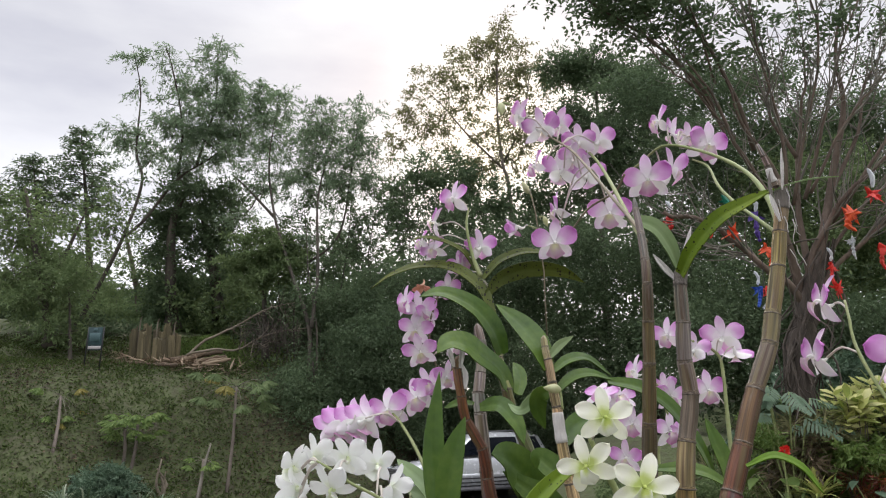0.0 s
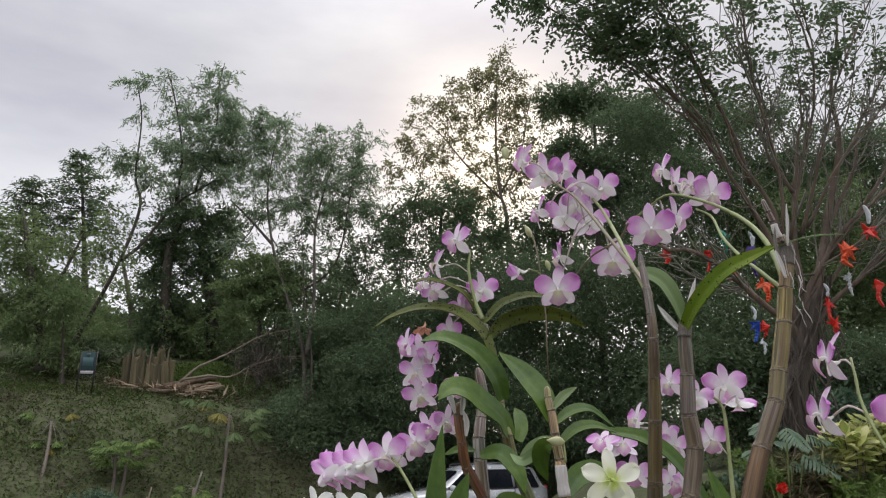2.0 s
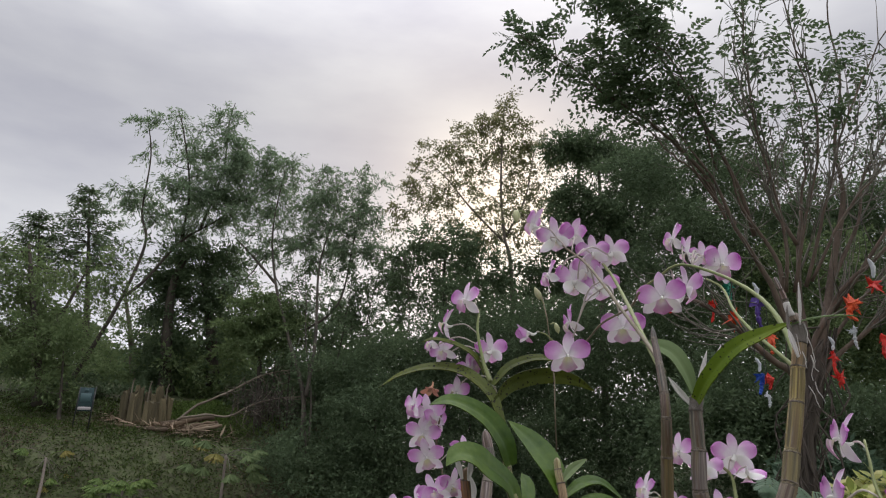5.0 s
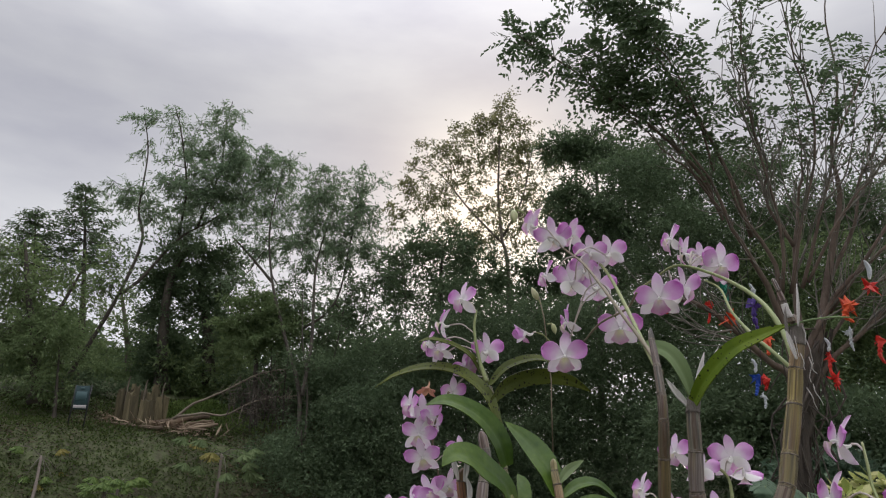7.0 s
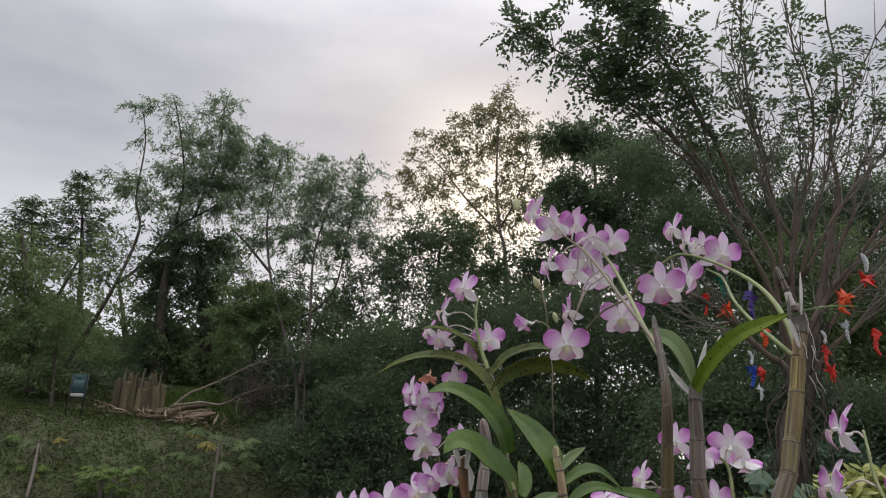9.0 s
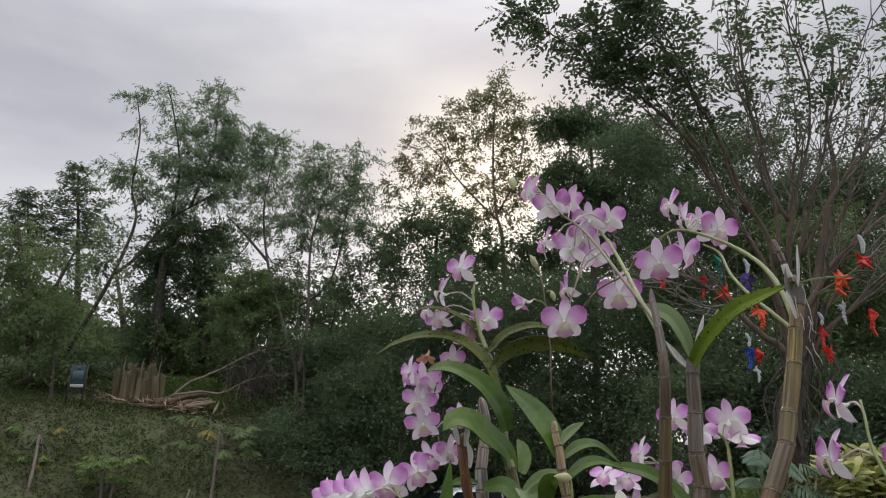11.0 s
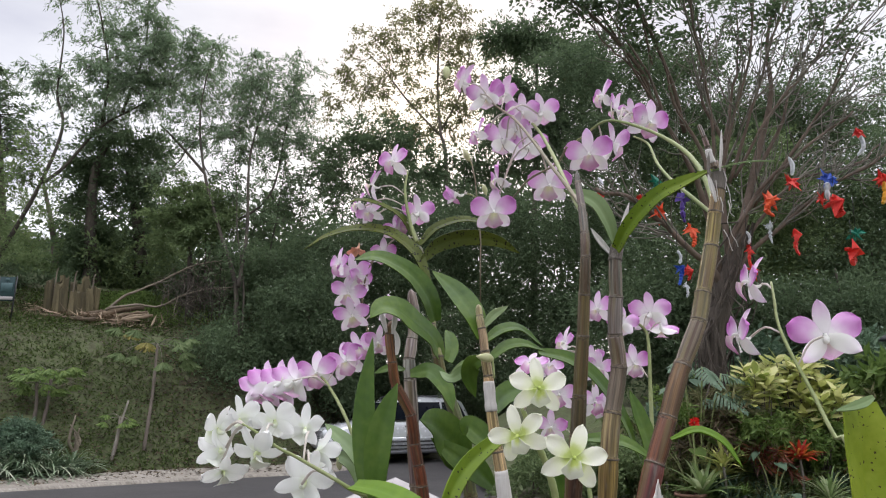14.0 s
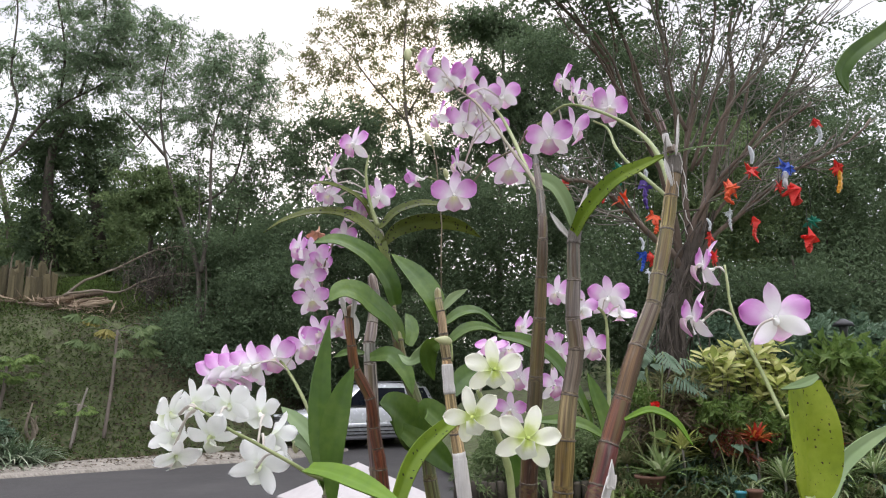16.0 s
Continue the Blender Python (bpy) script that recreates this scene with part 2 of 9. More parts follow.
    rr = nd.new("ShaderNodeMapRange")
    rr.inputs["To Min"].default_value, rr.inputs["To Max"].default_value = max(0.03, rough - 0.12), min(1.0, rough + 0.12)
    ln.new(small.outputs["Fac"], rr.inputs["Value"])
    ln.new(rr.outputs[0], bsdf.inputs["Roughness"])
    bsdf.inputs["Metallic"].default_value = metal
    bsdf.inputs["Coat Weight"].default_value = coat
    bsdf.inputs["Specular IOR Level"].default_value = spec
    if bump:
        bn = nd.new("ShaderNodeTexNoise")
        bn.inputs["Scale"].default_value, bn.inputs["Detail"].default_value = bump_scale, 5.0
        ln.new(mp.outputs[0], bn.inputs["Vector"])
        bp = nd.new("ShaderNodeBump")
        bp.inputs["Strength"].default_value, bp.inputs["Distance"].default_value = bump, 0.4 / bump_scale
        ln.new(bn.outputs["Fac"], bp.inputs["Height"])
        ln.new(bp.outputs[0], bsdf.inputs["Normal"])
    if glow_through:
        tr = nd.new("ShaderNodeBsdfTranslucent")
        ln.new(col, tr.inputs["Color"])
        mx = nd.new("ShaderNodeMixShader")
        mx.inputs[0].default_value = glow_through
        ln.new(bsdf.outputs[0], mx.inputs[1])
        ln.new(tr.outputs[0], mx.inputs[2])
        ln.new(mx.outputs[0], out.inputs[0])
    else:
        ln.new(bsdf.outputs[0], out.inputs[0])
    return m


def petal_paint(name, inner, middle, outer, edges=(0.25, 0.6, 0.95), through_light=0.35):
    """A petal: colour runs outwards from the heart of the flower, with fine veins."""
    m = bpy.data.materials.new(name)
    m.use_nodes = True
    nd, ln = m.node_tree.nodes, m.node_tree.links
    nd.clear()
    out, bsdf = nd.new("ShaderNodeOutputMaterial"), nd.new("ShaderNodeBsdfPrincipled")
    co = nd.new("ShaderNodeTexCoord")
    leng = nd.new("ShaderNodeVectorMath")
    leng.operation = "LENGTH"
    ln.new(co.outputs["Object"], leng.inputs[0])
    noi = nd.new("ShaderNodeTexNoise")
    noi.inputs["Scale"].default_value, noi.inputs["Detail"].default_value = 3.0, 4.0
    ln.new(co.outputs["Object"], noi.inputs["Vector"])
    sh = nd.new("ShaderNodeMath")
    sh.operation = "MULTIPLY_ADD"
    sh.inputs[1].default_value, sh.inputs[2].default_value = 0.45, -0.22
    ln.new(noi.outputs["Fac"], sh.inputs[0])
    rnd = nd.new("ShaderNodeObjectInfo")
    sr = nd.new("ShaderNodeMath")
    sr.operation = "MULTIPLY_ADD"
    sr.inputs[1].default_value, sr.inputs[2].default_value = 0.22, -0.11
    ln.new(rnd.outputs["Random"], sr.inputs[0])
    ad, ad2 = nd.new("ShaderNodeMath"), nd.new("ShaderNodeMath")
    ln.new(leng.outputs["Value"], ad.inputs[0])
    ln.new(sh.outputs[0], ad.inputs[1])
    ln.new(ad.outputs[0], ad2.inputs[0])
    ln.new(sr.outputs[0], ad2.inputs[1])
    ramp = nd.new("ShaderNodeValToRGB")
    el = ramp.color_ramp.elements
    el.new(0.5)
    for e, p, c in zip(el, edges, (inner, middle, outer)):
        e.position, e.color = p, (*c, 1)
    ln.new(ad2.outputs[0], ramp.inputs[0])
    ln.new(ramp.outputs[0], bsdf.inputs["Base Color"])
    bsdf.inputs["Roughness"].default_value = 0.55
    bsdf.inputs["Sheen Weight"].default_value = 0.15
    wav = nd.new("ShaderNodeTexNoise")
    wav.inputs["Scale"].default_value = 22.0
    ln.new(co.outputs["Object"], wav.inputs["Vector"])
    bp = nd.new("ShaderNodeBump")
    bp.inputs["Strength"].default_value, bp.inputs["Distance"].default_value = 0.05, 0.02
    ln.new(wav.outputs["Fac"], bp.inputs["Height"])
    ln.new(bp.outputs[0], bsdf.inputs["Normal"])
    tr, mx = nd.new("ShaderNodeBsdfTranslucent"), nd.new("ShaderNodeMixShader")
    ln.new(ramp.outputs[0], tr.inputs["Color"])
    mx.inputs[0].default_value = through_light
    ln.new(bsdf.outputs[0], mx.inputs[1])
    ln.new(tr.outputs[0], mx.inputs[2])
    ln.new(mx.outputs[0], out.inputs[0])
    return m


def cane_paint(name, rough=0.45):
    """A jointed cane: each joint has its own tint, with streaks along its length and patches of dry papery skin."""
    m = bpy.data.materials.new(name)
    m.use_nodes = True
    nd, ln = m.node_tree.nodes, m.node_tree.links
    nd.clear()
    out, bsdf = nd.new("ShaderNodeOutputMaterial"), nd.new("ShaderNodeBsdfPrincipled")
    tint, run = nd.new("ShaderNodeAttribute"), nd.new("ShaderNodeAttribute")
    tint.attribute_name, run.attribute_name = "tint", "along"

    def streaks(scale, detail, lo, hi, to_lo, to_hi):
        mp, no, mr = nd.new("ShaderNodeMapping"), nd.new("ShaderNodeTexNoise"), nd.new("ShaderNodeMapRange")
        mp.inputs["Scale"].default_value = scale
        no.inputs["Scale"].default_value, no.inputs["Detail"].default_value = 1.0, detail
        for key, v in (("From Min", lo), ("From Max", hi), ("To Min", to_lo), ("To Max", to_hi)):
            mr.inputs[key].default_value = v
        ln.new(run.outputs["Vector"], mp.inputs[0])
        ln.new(mp.outputs[0], no.inputs["Vector"])
        ln.new(no.outputs["Fac"], mr.inputs["Value"])
        return mr.outputs[0]

    wide, thin, dry = streaks((2.2, 2.2, 9), 3, 0.32, 0.68, 0.4, 2.1), streaks((7, 7, 14), 4, 0.3, 0.7, 0.62, 1.4), streaks((1.6, 1.6, 38), 4, 0.58, 0.70, 0.0, 0.5)
    mul = nd.new("ShaderNodeMath")
    mul.operation = "MULTIPLY"
    ln.new(wide, mul.inputs[0])
    ln.new(thin, mul.inputs[1])
    shade = nd.new("ShaderNodeVectorMath")
    shade.operation = "SCALE"
    ln.new(tint.outputs["Color"], shade.inputs[0])
    ln.new(mul.outputs[0], shade.inputs["Scale"])
    red = nd.new("ShaderNodeMixRGB")
    red.inputs[2].default_value = (0.065, 0.020, 0.012, 1)
    ln.new(streaks((2.6, 2.6, 5), 3, 0.52, 0.64, 0.0, 0.5), red.inputs[0])
    olive = nd.new("ShaderNodeMixRGB")
    olive.inputs[2].default_value = (0.13, 0.098, 0.028, 1)
    ln.new(streaks((0.9, 0.9, 7), 2, 0.50, 0.62, 0.0, 0.6), olive.inputs[0])
    ln.new(shade.outputs[0], olive.inputs[1])
    ln.new(olive.outputs[0], red.inputs[1])
    mx = nd.new("ShaderNodeMixRGB")
    mx.inputs[2].default_value = (0.15, 0.125, 0.10, 1)
    ln.new(dry, mx.inputs[0])
    ln.new(red.outputs[0], mx.inputs[1])
    ln.new(mx.outputs[0], bsdf.inputs["Base Color"])
    bsdf.inputs["Roughness"].default_value = rough
    bp = nd.new("ShaderNodeBump")
    bp.inputs["Strength"].default_value, bp.inputs["Distance"].default_value = 0.5, 0.001
    ln.new(thin, bp.inputs["Height"])
    ln.new(bp.outputs[0], bsdf.inputs["Normal"])
    ln.new(bsdf.outputs[0], out.inputs[0])
    return m


M_LEAF = paint("foliage_mid", [(0.095, 0.14, 0.062), (0.15, 0.205, 0.088), (0.21, 0.265, 0.12)], 0.5, 0.7, island=0.4, glow_through=0.47, spec=0.2)
M_LEAF_FEATHER = paint("foliage_feathery", [(0.115, 0.17, 0.10), (0.18, 0.245, 0.148), (0.24, 0.31, 0.19)], 0.5, 0.75, island=0.5, glow_through=0.55, spec=0.3)
M_LEAF_DARK = paint("foliage_dark", [(0.06, 0.095, 0.052), (0.105, 0.15, 0.078), (0.15, 0.20, 0.105)], 0.5, 0.7, island=0.35, glow_through=0.4, spec=0.2)
M_LEAF_BRIGHT = paint("foliage_bright", [(0.09, 0.15, 0.035), (0.14, 0.215, 0.055), (0.22, 0.29, 0.085)], 0.6, 0.55, island=0.5, glow_through=0.45, spec=0.3)
M_LEAF_OLIVE = paint("foliage_olive", [(0.11, 0.122, 0.056), (0.185, 0.188, 0.09), (0.27, 0.252, 0.135)], 0.5, 0.7, island=0.6, glow_through=0.56, spec=0.3)
M_LEAF_YELLOW = paint("croton_foliage", [(0.22, 0.30, 0.07), (0.47, 0.49, 0.15), (0.68, 0.66, 0.33)], 6.0, 0.5, island=0.6, glow_through=0.35, spec=0.3)
M_LEAF_GOLD = paint("yellowing_leaf", [(0.14, 0.14, 0.03), (0.21, 0.19, 0.045), (0.30, 0.24, 0.07)], 3.0, 0.6, island=0.5, glow_through=0.35, spec=0.3)
M_LEAF_RED = paint("red_rosette", [(0.05, 0.022, 0.014), (0.15, 0.032, 0.018), (0.33, 0.15, 0.045)], 5.0, 0.4, island=0.5, glow_through=0.25)
M_BROMELIAD = paint("red_yellow_bromeliad", [(0.16, 0.008, 0.010), (0.42, 0.035, 0.018), (0.62, 0.36, 0.07)], 7.0, 0.4, island=0.55, glow_through=0.3)
M_LEAF_SPIDER = paint("white_striped_leaf", [(0.10, 0.18, 0.045), (0.26, 0.34, 0.14), (0.60, 0.64, 0.42)], 6.0, 0.45, island=0.6, glow_through=0.3)
M_LEAF_STRIPED = paint("variegated_strap", [(0.055, 0.10, 0.045), (0.15, 0.21, 0.12), (0.42, 0.46, 0.34)], 6.0, 0.45, island=0.6, glow_through=0.25)
M_LEAF_BLUE = paint("bluish_foliage", [(0.065, 0.115, 0.07), (0.11, 0.175, 0.11), (0.18, 0.25, 0.16)], 2.0, 0.6, island=0.5, glow_through=0.32, spec=0.35)
M_LEAF_BLUE_PALE = paint("grey_green_cut_leaf", [(0.075, 0.13, 0.075), (0.12, 0.19, 0.115), (0.18, 0.25, 0.165)], 3.0, 0.45, island=0.3, glow_through=0.3, spec=0.4)
# dry litter; its browns are darkened to stand in for tree shade
M_LITTER_SHADED = paint("leaf_litter", [(0.03, 0.022, 0.013), (0.065, 0.048, 0.028), (0.13, 0.098, 0.058)], 2.0, 0.85, island=0.7, glow_through=0.1)
M_DRY = paint("dry_leaves", [(0.06, 0.045, 0.025), (0.11, 0.082, 0.046), (0.19, 0.145, 0.085)], 2.0, 0.8, island=0.7, glow_through=0.15)
M_BARK = paint("grey_brown_bark", [(0.07, 0.056, 0.044), (0.125, 0.102, 0.082), (0.19, 0.16, 0.13)], 3.0, 0.85, bump=0.7, bump_scale=18, stretch=(1, 1, 0.3))
M_BARK_PALE = paint("pale_bark", [(0.09, 0.08, 0.065), (0.155, 0.14, 0.115), (0.24, 0.22, 0.18)], 3.0, 0.85, bump=0.7, bump_scale=22, stretch=(1, 1, 0.35))
M_WEEDS = paint("bank_weeds", [(0.038, 0.060, 0.015), (0.065, 0.098, 0.025), (0.10, 0.132, 0.038)], 0.8, 0.75, island=0.6, glow_through=0.3, spec=0.25)
M_BARK_WARM = paint("brown_bark", [(0.06, 0.042, 0.030), (0.115, 0.083, 0.062), (0.185, 0.14, 0.108)], 3.0, 0.85, bump=0.8, bump_scale=18, stretch=(1, 1, 0.3))
M_BARK_ROOT = paint("rooty_dark_bark", [(0.028, 0.022, 0.017), (0.068, 0.054, 0.043), (0.13, 0.108, 0.088)], 5.0, 0.9, bump=1.0, bump_scale=26, stretch=(2.2, 2.2, 0.25))
M_BARK_DARK = paint("dark_bark", [(0.03, 0.025, 0.02), (0.06, 0.05, 0.038), (0.09, 0.075, 0.055)], 3.0, 0.9, bump=0.6, bump_scale=18, stretch=(1, 1, 0.3))
M_GROUND = paint("bank_soil_and_moss", [(0.050, 0.040, 0.024), (0.060, 0.066, 0.028), (0.070, 0.090, 0.032), (0.092, 0.078, 0.046)], 0.7, 0.95, bump=0.8, bump_scale=9, fine=0.55)
M_ASPHALT = paint("asphalt", [(0.022, 0.020, 0.020), (0.036, 0.033, 0.033), (0.062, 0.057, 0.056)], 0.8, 0.66, bump=0.35, bump_scale=120, fine=0.45)
M_CONCRETE = paint("worn_concrete", [(0.10, 0.085, 0.065), (0.24, 0.215, 0.18), (0.36, 0.335, 0.295)], 1.6, 0.85, bump=0.5, bump_scale=30, fine=0.6, stretch=(0.8, 3.4, 1))
M_WHITEWASH = paint("white_painted_concrete", [(0.30, 0.28, 0.275), (0.37, 0.345, 0.34), (0.42, 0.395, 0.39)], 5.0, 0.7, bump=0.15, bump_scale=60)
M_LOG = paint("weathered_log", [(0.045, 0.038, 0.02), (0.11, 0.092, 0.048), (0.205, 0.172, 0.095)], 3.0, 0.85, bump=0.8, bump_scale=20, stretch=(4, 4, 0.35), objrand=0.35)
M_LOG_LYING = paint("lying_log_bark", [(0.085, 0.06, 0.038), (0.185, 0.135, 0.088), (0.31, 0.24, 0.165)], 3.0, 0.85, bump=0.8, bump_scale=20, stretch=(0.4, 2.0, 2.0), objrand=0.35)
M_DEADWOOD = paint("bare_dead_wood", [(0.10, 0.082, 0.058), (0.18, 0.15, 0.11), (0.28, 0.24, 0.185)], 3.0, 0.85, bump=0.6, bump_scale=20)
M_CHIPS = paint("wood_chips", [(0.14, 0.10, 0.065), (0.25, 0.185, 0.125), (0.38, 0.30, 0.21)], 3.0, 0.85, island=0.7)
M_CANE = cane_paint("jointed_cane_skin")
# tints of the joints, from the foot of a cane to its top
T_BROWN = [(0.045, 0.016, 0.010), (0.045, 0.018, 0.010), (0.052, 0.032, 0.014), (0.062, 0.048, 0.018), (0.055, 0.038, 0.022), (0.052, 0.040, 0.030), (0.065, 0.055, 0.043)]
T_OLIVE = [(0.10, 0.07, 0.022), (0.15, 0.118, 0.034), (0.14, 0.108, 0.036), (0.105, 0.078, 0.058), (0.135, 0.112, 0.092), (0.115, 0.092, 0.074), (0.12, 0.098, 0.06), (0.136, 0.118, 0.046)]
T_MAROON = [(0.05, 0.009, 0.007), (0.055, 0.010, 0.008), (0.062, 0.013, 0.009), (0.085, 0.028, 0.013), (0.105, 0.05, 0.020), (0.095, 0.068, 0.048), (0.14, 0.10, 0.032), (0.145, 0.105, 0.03), (0.13, 0.098, 0.032), (0.15, 0.118, 0.045), (0.14, 0.12, 0.09)]
T_AMBER = [(0.056, 0.013, 0.007), (0.077, 0.020, 0.008), (0.112, 0.035, 0.014), (0.140, 0.059, 0.021), (0.161, 0.091, 0.049)]
T_GREY = [(0.098, 0.070, 0.052), (0.154, 0.126, 0.105), (0.210, 0.182, 0.161), (0.252, 0.224, 0.203)]
T_TAN = [(0.221, 0.119, 0.060), (0.272, 0.170, 0.093), (0.306, 0.221, 0.119), (0.255, 0.238, 0.102)]
T_GREEN = [(0.072, 0.080, 0.028), (0.112, 0.116, 0.040), (0.104, 0.124, 0.040), (0.128, 0.152, 0.048)]
M_SHEATH = paint("papery_sheath", [(0.52, 0.49, 0.46), (0.66, 0.63, 0.60), (0.76, 0.74, 0.71)], 1.0, 0.75, bump=0.25, bump_scale=14, stretch=(70, 70, 9.0), glow_through=0.15)
M_JOINT = paint("dry_cane_joint", [(0.025, 0.018, 0.012), (0.10, 0.08, 0.06), (0.30, 0.26, 0.21)], 170.0, 0.8)
M_SHEATH_GREY = paint("dry_grey_sheath", [(0.06, 0.05, 0.042), (0.13, 0.112, 0.095), (0.25, 0.225, 0.195)], 1.0, 0.75, bump=0.4, bump_scale=14, stretch=(45, 45, 2.0))
M_ORCHID_LEAF = paint("orchid_leaf", [(0.044, 0.104, 0.010), (0.082, 0.160, 0.016), (0.145, 0.235, 0.032)], 13.0, 0.38, bump=0.12, bump_scale=60, glow_through=0.38, fine=0.3, spec=0.4, coat=0.12)
M_ORCHID_LEAF_SPOT = paint("spotted_orchid_leaf", [(0.075, 0.10, 0.014), (0.115, 0.145, 0.02), (0.16, 0.18, 0.03)], 7.0, 0.5, bump=0.1, bump_scale=60, glow_through=0.4, fine=0.2, spots=(260.0, 0.50, (0.018, 0.016, 0.008)), spec=0.3)
M_ORCHID_LEAF_YOUNG = paint("yellow_green_leaf", [(0.11, 0.185, 0.010), (0.17, 0.26, 0.016), (0.26, 0.33, 0.035)], 16.0, 0.5, bump=0.08, bump_scale=60, glow_through=0.38, fine=0.2, spots=(330.0, 0.40, (0.035, 0.04, 0.01)), spec=0.3)
M_LEAF_BROAD = paint("broad_yellow_green_leaf", [(0.19, 0.26, 0.015), (0.27, 0.35, 0.022), (0.37, 0.43, 0.05)], 22.0, 0.5, bump=0.1, bump_scale=70, glow_through=0.42, fine=0.3, spots=(420.0, 0.36, (0.075, 0.06, 0.015)), spec=0.3)
M_ORCHID_LEAF_FRESH = paint("fresh_green_leaf", [(0.10, 0.20, 0.012), (0.15, 0.27, 0.02), (0.21, 0.33, 0.035)], 12.0, 0.48, bump=0.08, bump_scale=60, glow_through=0.38, fine=0.25, spec=0.3)
M_ORCHID_LEAF_PALE = paint("pale_leaf_underside", [(0.15, 0.23, 0.085), (0.21, 0.30, 0.12), (0.29, 0.37, 0.18)], 7.0, 0.5, glow_through=0.3, fine=0.2)
M_SPIKE = paint("flower_stalk_green", [(0.15, 0.2, 0.06), (0.25, 0.29, 0.11), (0.36, 0.38, 0.2)], 14.0, 0.5, glow_through=0.1)
M_SPIKE_DARK = paint("flower_stalk_purplish", [(0.10, 0.09, 0.05), (0.18, 0.15, 0.09), (0.26, 0.20, 0.14)], 14.0, 0.5)
M_PEDICEL = paint("pale_flower_stalk", [(0.45, 0.40, 0.34), (0.62, 0.56, 0.50), (0.72, 0.66, 0.62)], 14.0, 0.5, glow_through=0.2)
M_PETAL_PINK = petal_paint("pink_petal", (0.90, 0.86, 0.89), (0.83, 0.56, 0.82), (0.70, 0.27, 0.68), (0.26, 0.58, 1.02), 0.42)
M_SEPAL_PINK = petal_paint("lilac_sepal", (0.90, 0.87, 0.89), (0.88, 0.76, 0.87), (0.80, 0.56, 0.80), (0.28, 0.62, 1.02), 0.42)
M_SEPAL_SIDE = petal_paint("pale_side_sepal", (0.90, 0.90, 0.86), (0.90, 0.86, 0.89), (0.87, 0.72, 0.86), (0.3, 0.7, 1.05), 0.42)
M_LIP_PINK = petal_paint("magenta_lip", (0.80, 0.78, 0.55), (0.86, 0.72, 0.80), (0.78, 0.34, 0.68), (0.18, 0.42, 0.78))
M_PETAL_WHITE = petal_paint("white_petal", (0.82, 0.85, 0.74), (0.89, 0.90, 0.87), (0.91, 0.91, 0.90), (0.10, 0.30, 0.8), 0.5)
M_PETAL_CREAM = petal_paint("cream_petal", (0.62, 0.70, 0.24), (0.86, 0.88, 0.68), (0.90, 0.90, 0.80), (0.18, 0.36, 0.62), 0.45)
M_LIP_CREAM = petal_paint("cream_lip", (0.46, 0.56, 0.09), (0.64, 0.71, 0.24), (0.89, 0.90, 0.80), (0.12, 0.26, 0.42))
M_LIP_WHITE = petal_paint("greenish_white_lip", (0.70, 0.76, 0.45), (0.86, 0.88, 0.80), (0.90, 0.90, 0.88), (0.1, 0.35, 0.9))
M_PETAL_PEACH = petal_paint("peach_petal", (0.80, 0.55, 0.38), (0.80, 0.50, 0.36), (0.78, 0.42, 0.34))
M_BUD = paint("green_bud", [(0.36, 0.40, 0.18), (0.50, 0.52, 0.28), (0.62, 0.60, 0.40)], 20.0, 0.5, glow_through=0.25)
M_CAR = paint("silver_white_car_paint", [(0.60, 0.62, 0.65), (0.66, 0.68, 0.70), (0.70, 0.71, 0.73)], 1.2, 0.25, metal=0.25, coat=0.6)
M_GLASS_DARK = paint("dark_car_glass", [(0.006, 0.008, 0.013), (0.010, 0.012, 0.017)], 1.0, 0.12, spec=0.35)
M_RUBBER = paint("tyre_rubber", [(0.012, 0.012, 0.012), (0.025, 0.025, 0.025)], 9.0, 0.8, bump=0.2, bump_scale=80)
M_CHROME = paint("brushed_metal", [(0.5, 0.5, 0.52), (0.62, 0.62, 0.64)], 6.0, 0.3, metal=1.0)
M_TRIM = paint("grey_plastic_trim", [(0.10, 0.10, 0.11), (0.16, 0.16, 0.17)], 6.0, 0.55)
M_LAMP_GLASS = paint("headlamp_lens", [(0.55, 0.58, 0.6), (0.75, 0.77, 0.8)], 30.0, 0.12, coat=0.8)
M_BOARD = paint("faded_dark_board", [(0.012, 0.022, 0.024), (0.02, 0.045, 0.048), (0.03, 0.07, 0.072)], 4.0, 0.85)
M_BOARD_BAR = paint("pale_print", [(0.03, 0.07, 0.075), (0.06, 0.115, 0.12)], 4.0, 0.6)
M_POT = paint("terracotta", [(0.08, 0.04, 0.028), (0.13, 0.065, 0.042), (0.19, 0.11, 0.075)], 6.0, 0.85, bump=0.3, bump_scale=50)
M_TEAL = paint("teal_plastic", [(0.02, 0.16, 0.20), (0.03, 0.22, 0.27)], 6.0, 0.4)
M_IRON = paint("dark_painted_metal", [(0.02, 0.02, 0.022), (0.035, 0.035, 0.038)], 8.0, 0.5, metal=0.3)
M_FROST = paint("dim_lamp_pane", [(0.07, 0.075, 0.075), (0.11, 0.115, 0.115)], 8.0, 0.4, glow_through=0.4)
M_RED_BLOOM = paint("red_bloom", [(0.55, 0.01, 0.01), (0.70, 0.025, 0.02), (0.75, 0.06, 0.04)], 9.0, 0.5, island=0.5, glow_through=0.3)
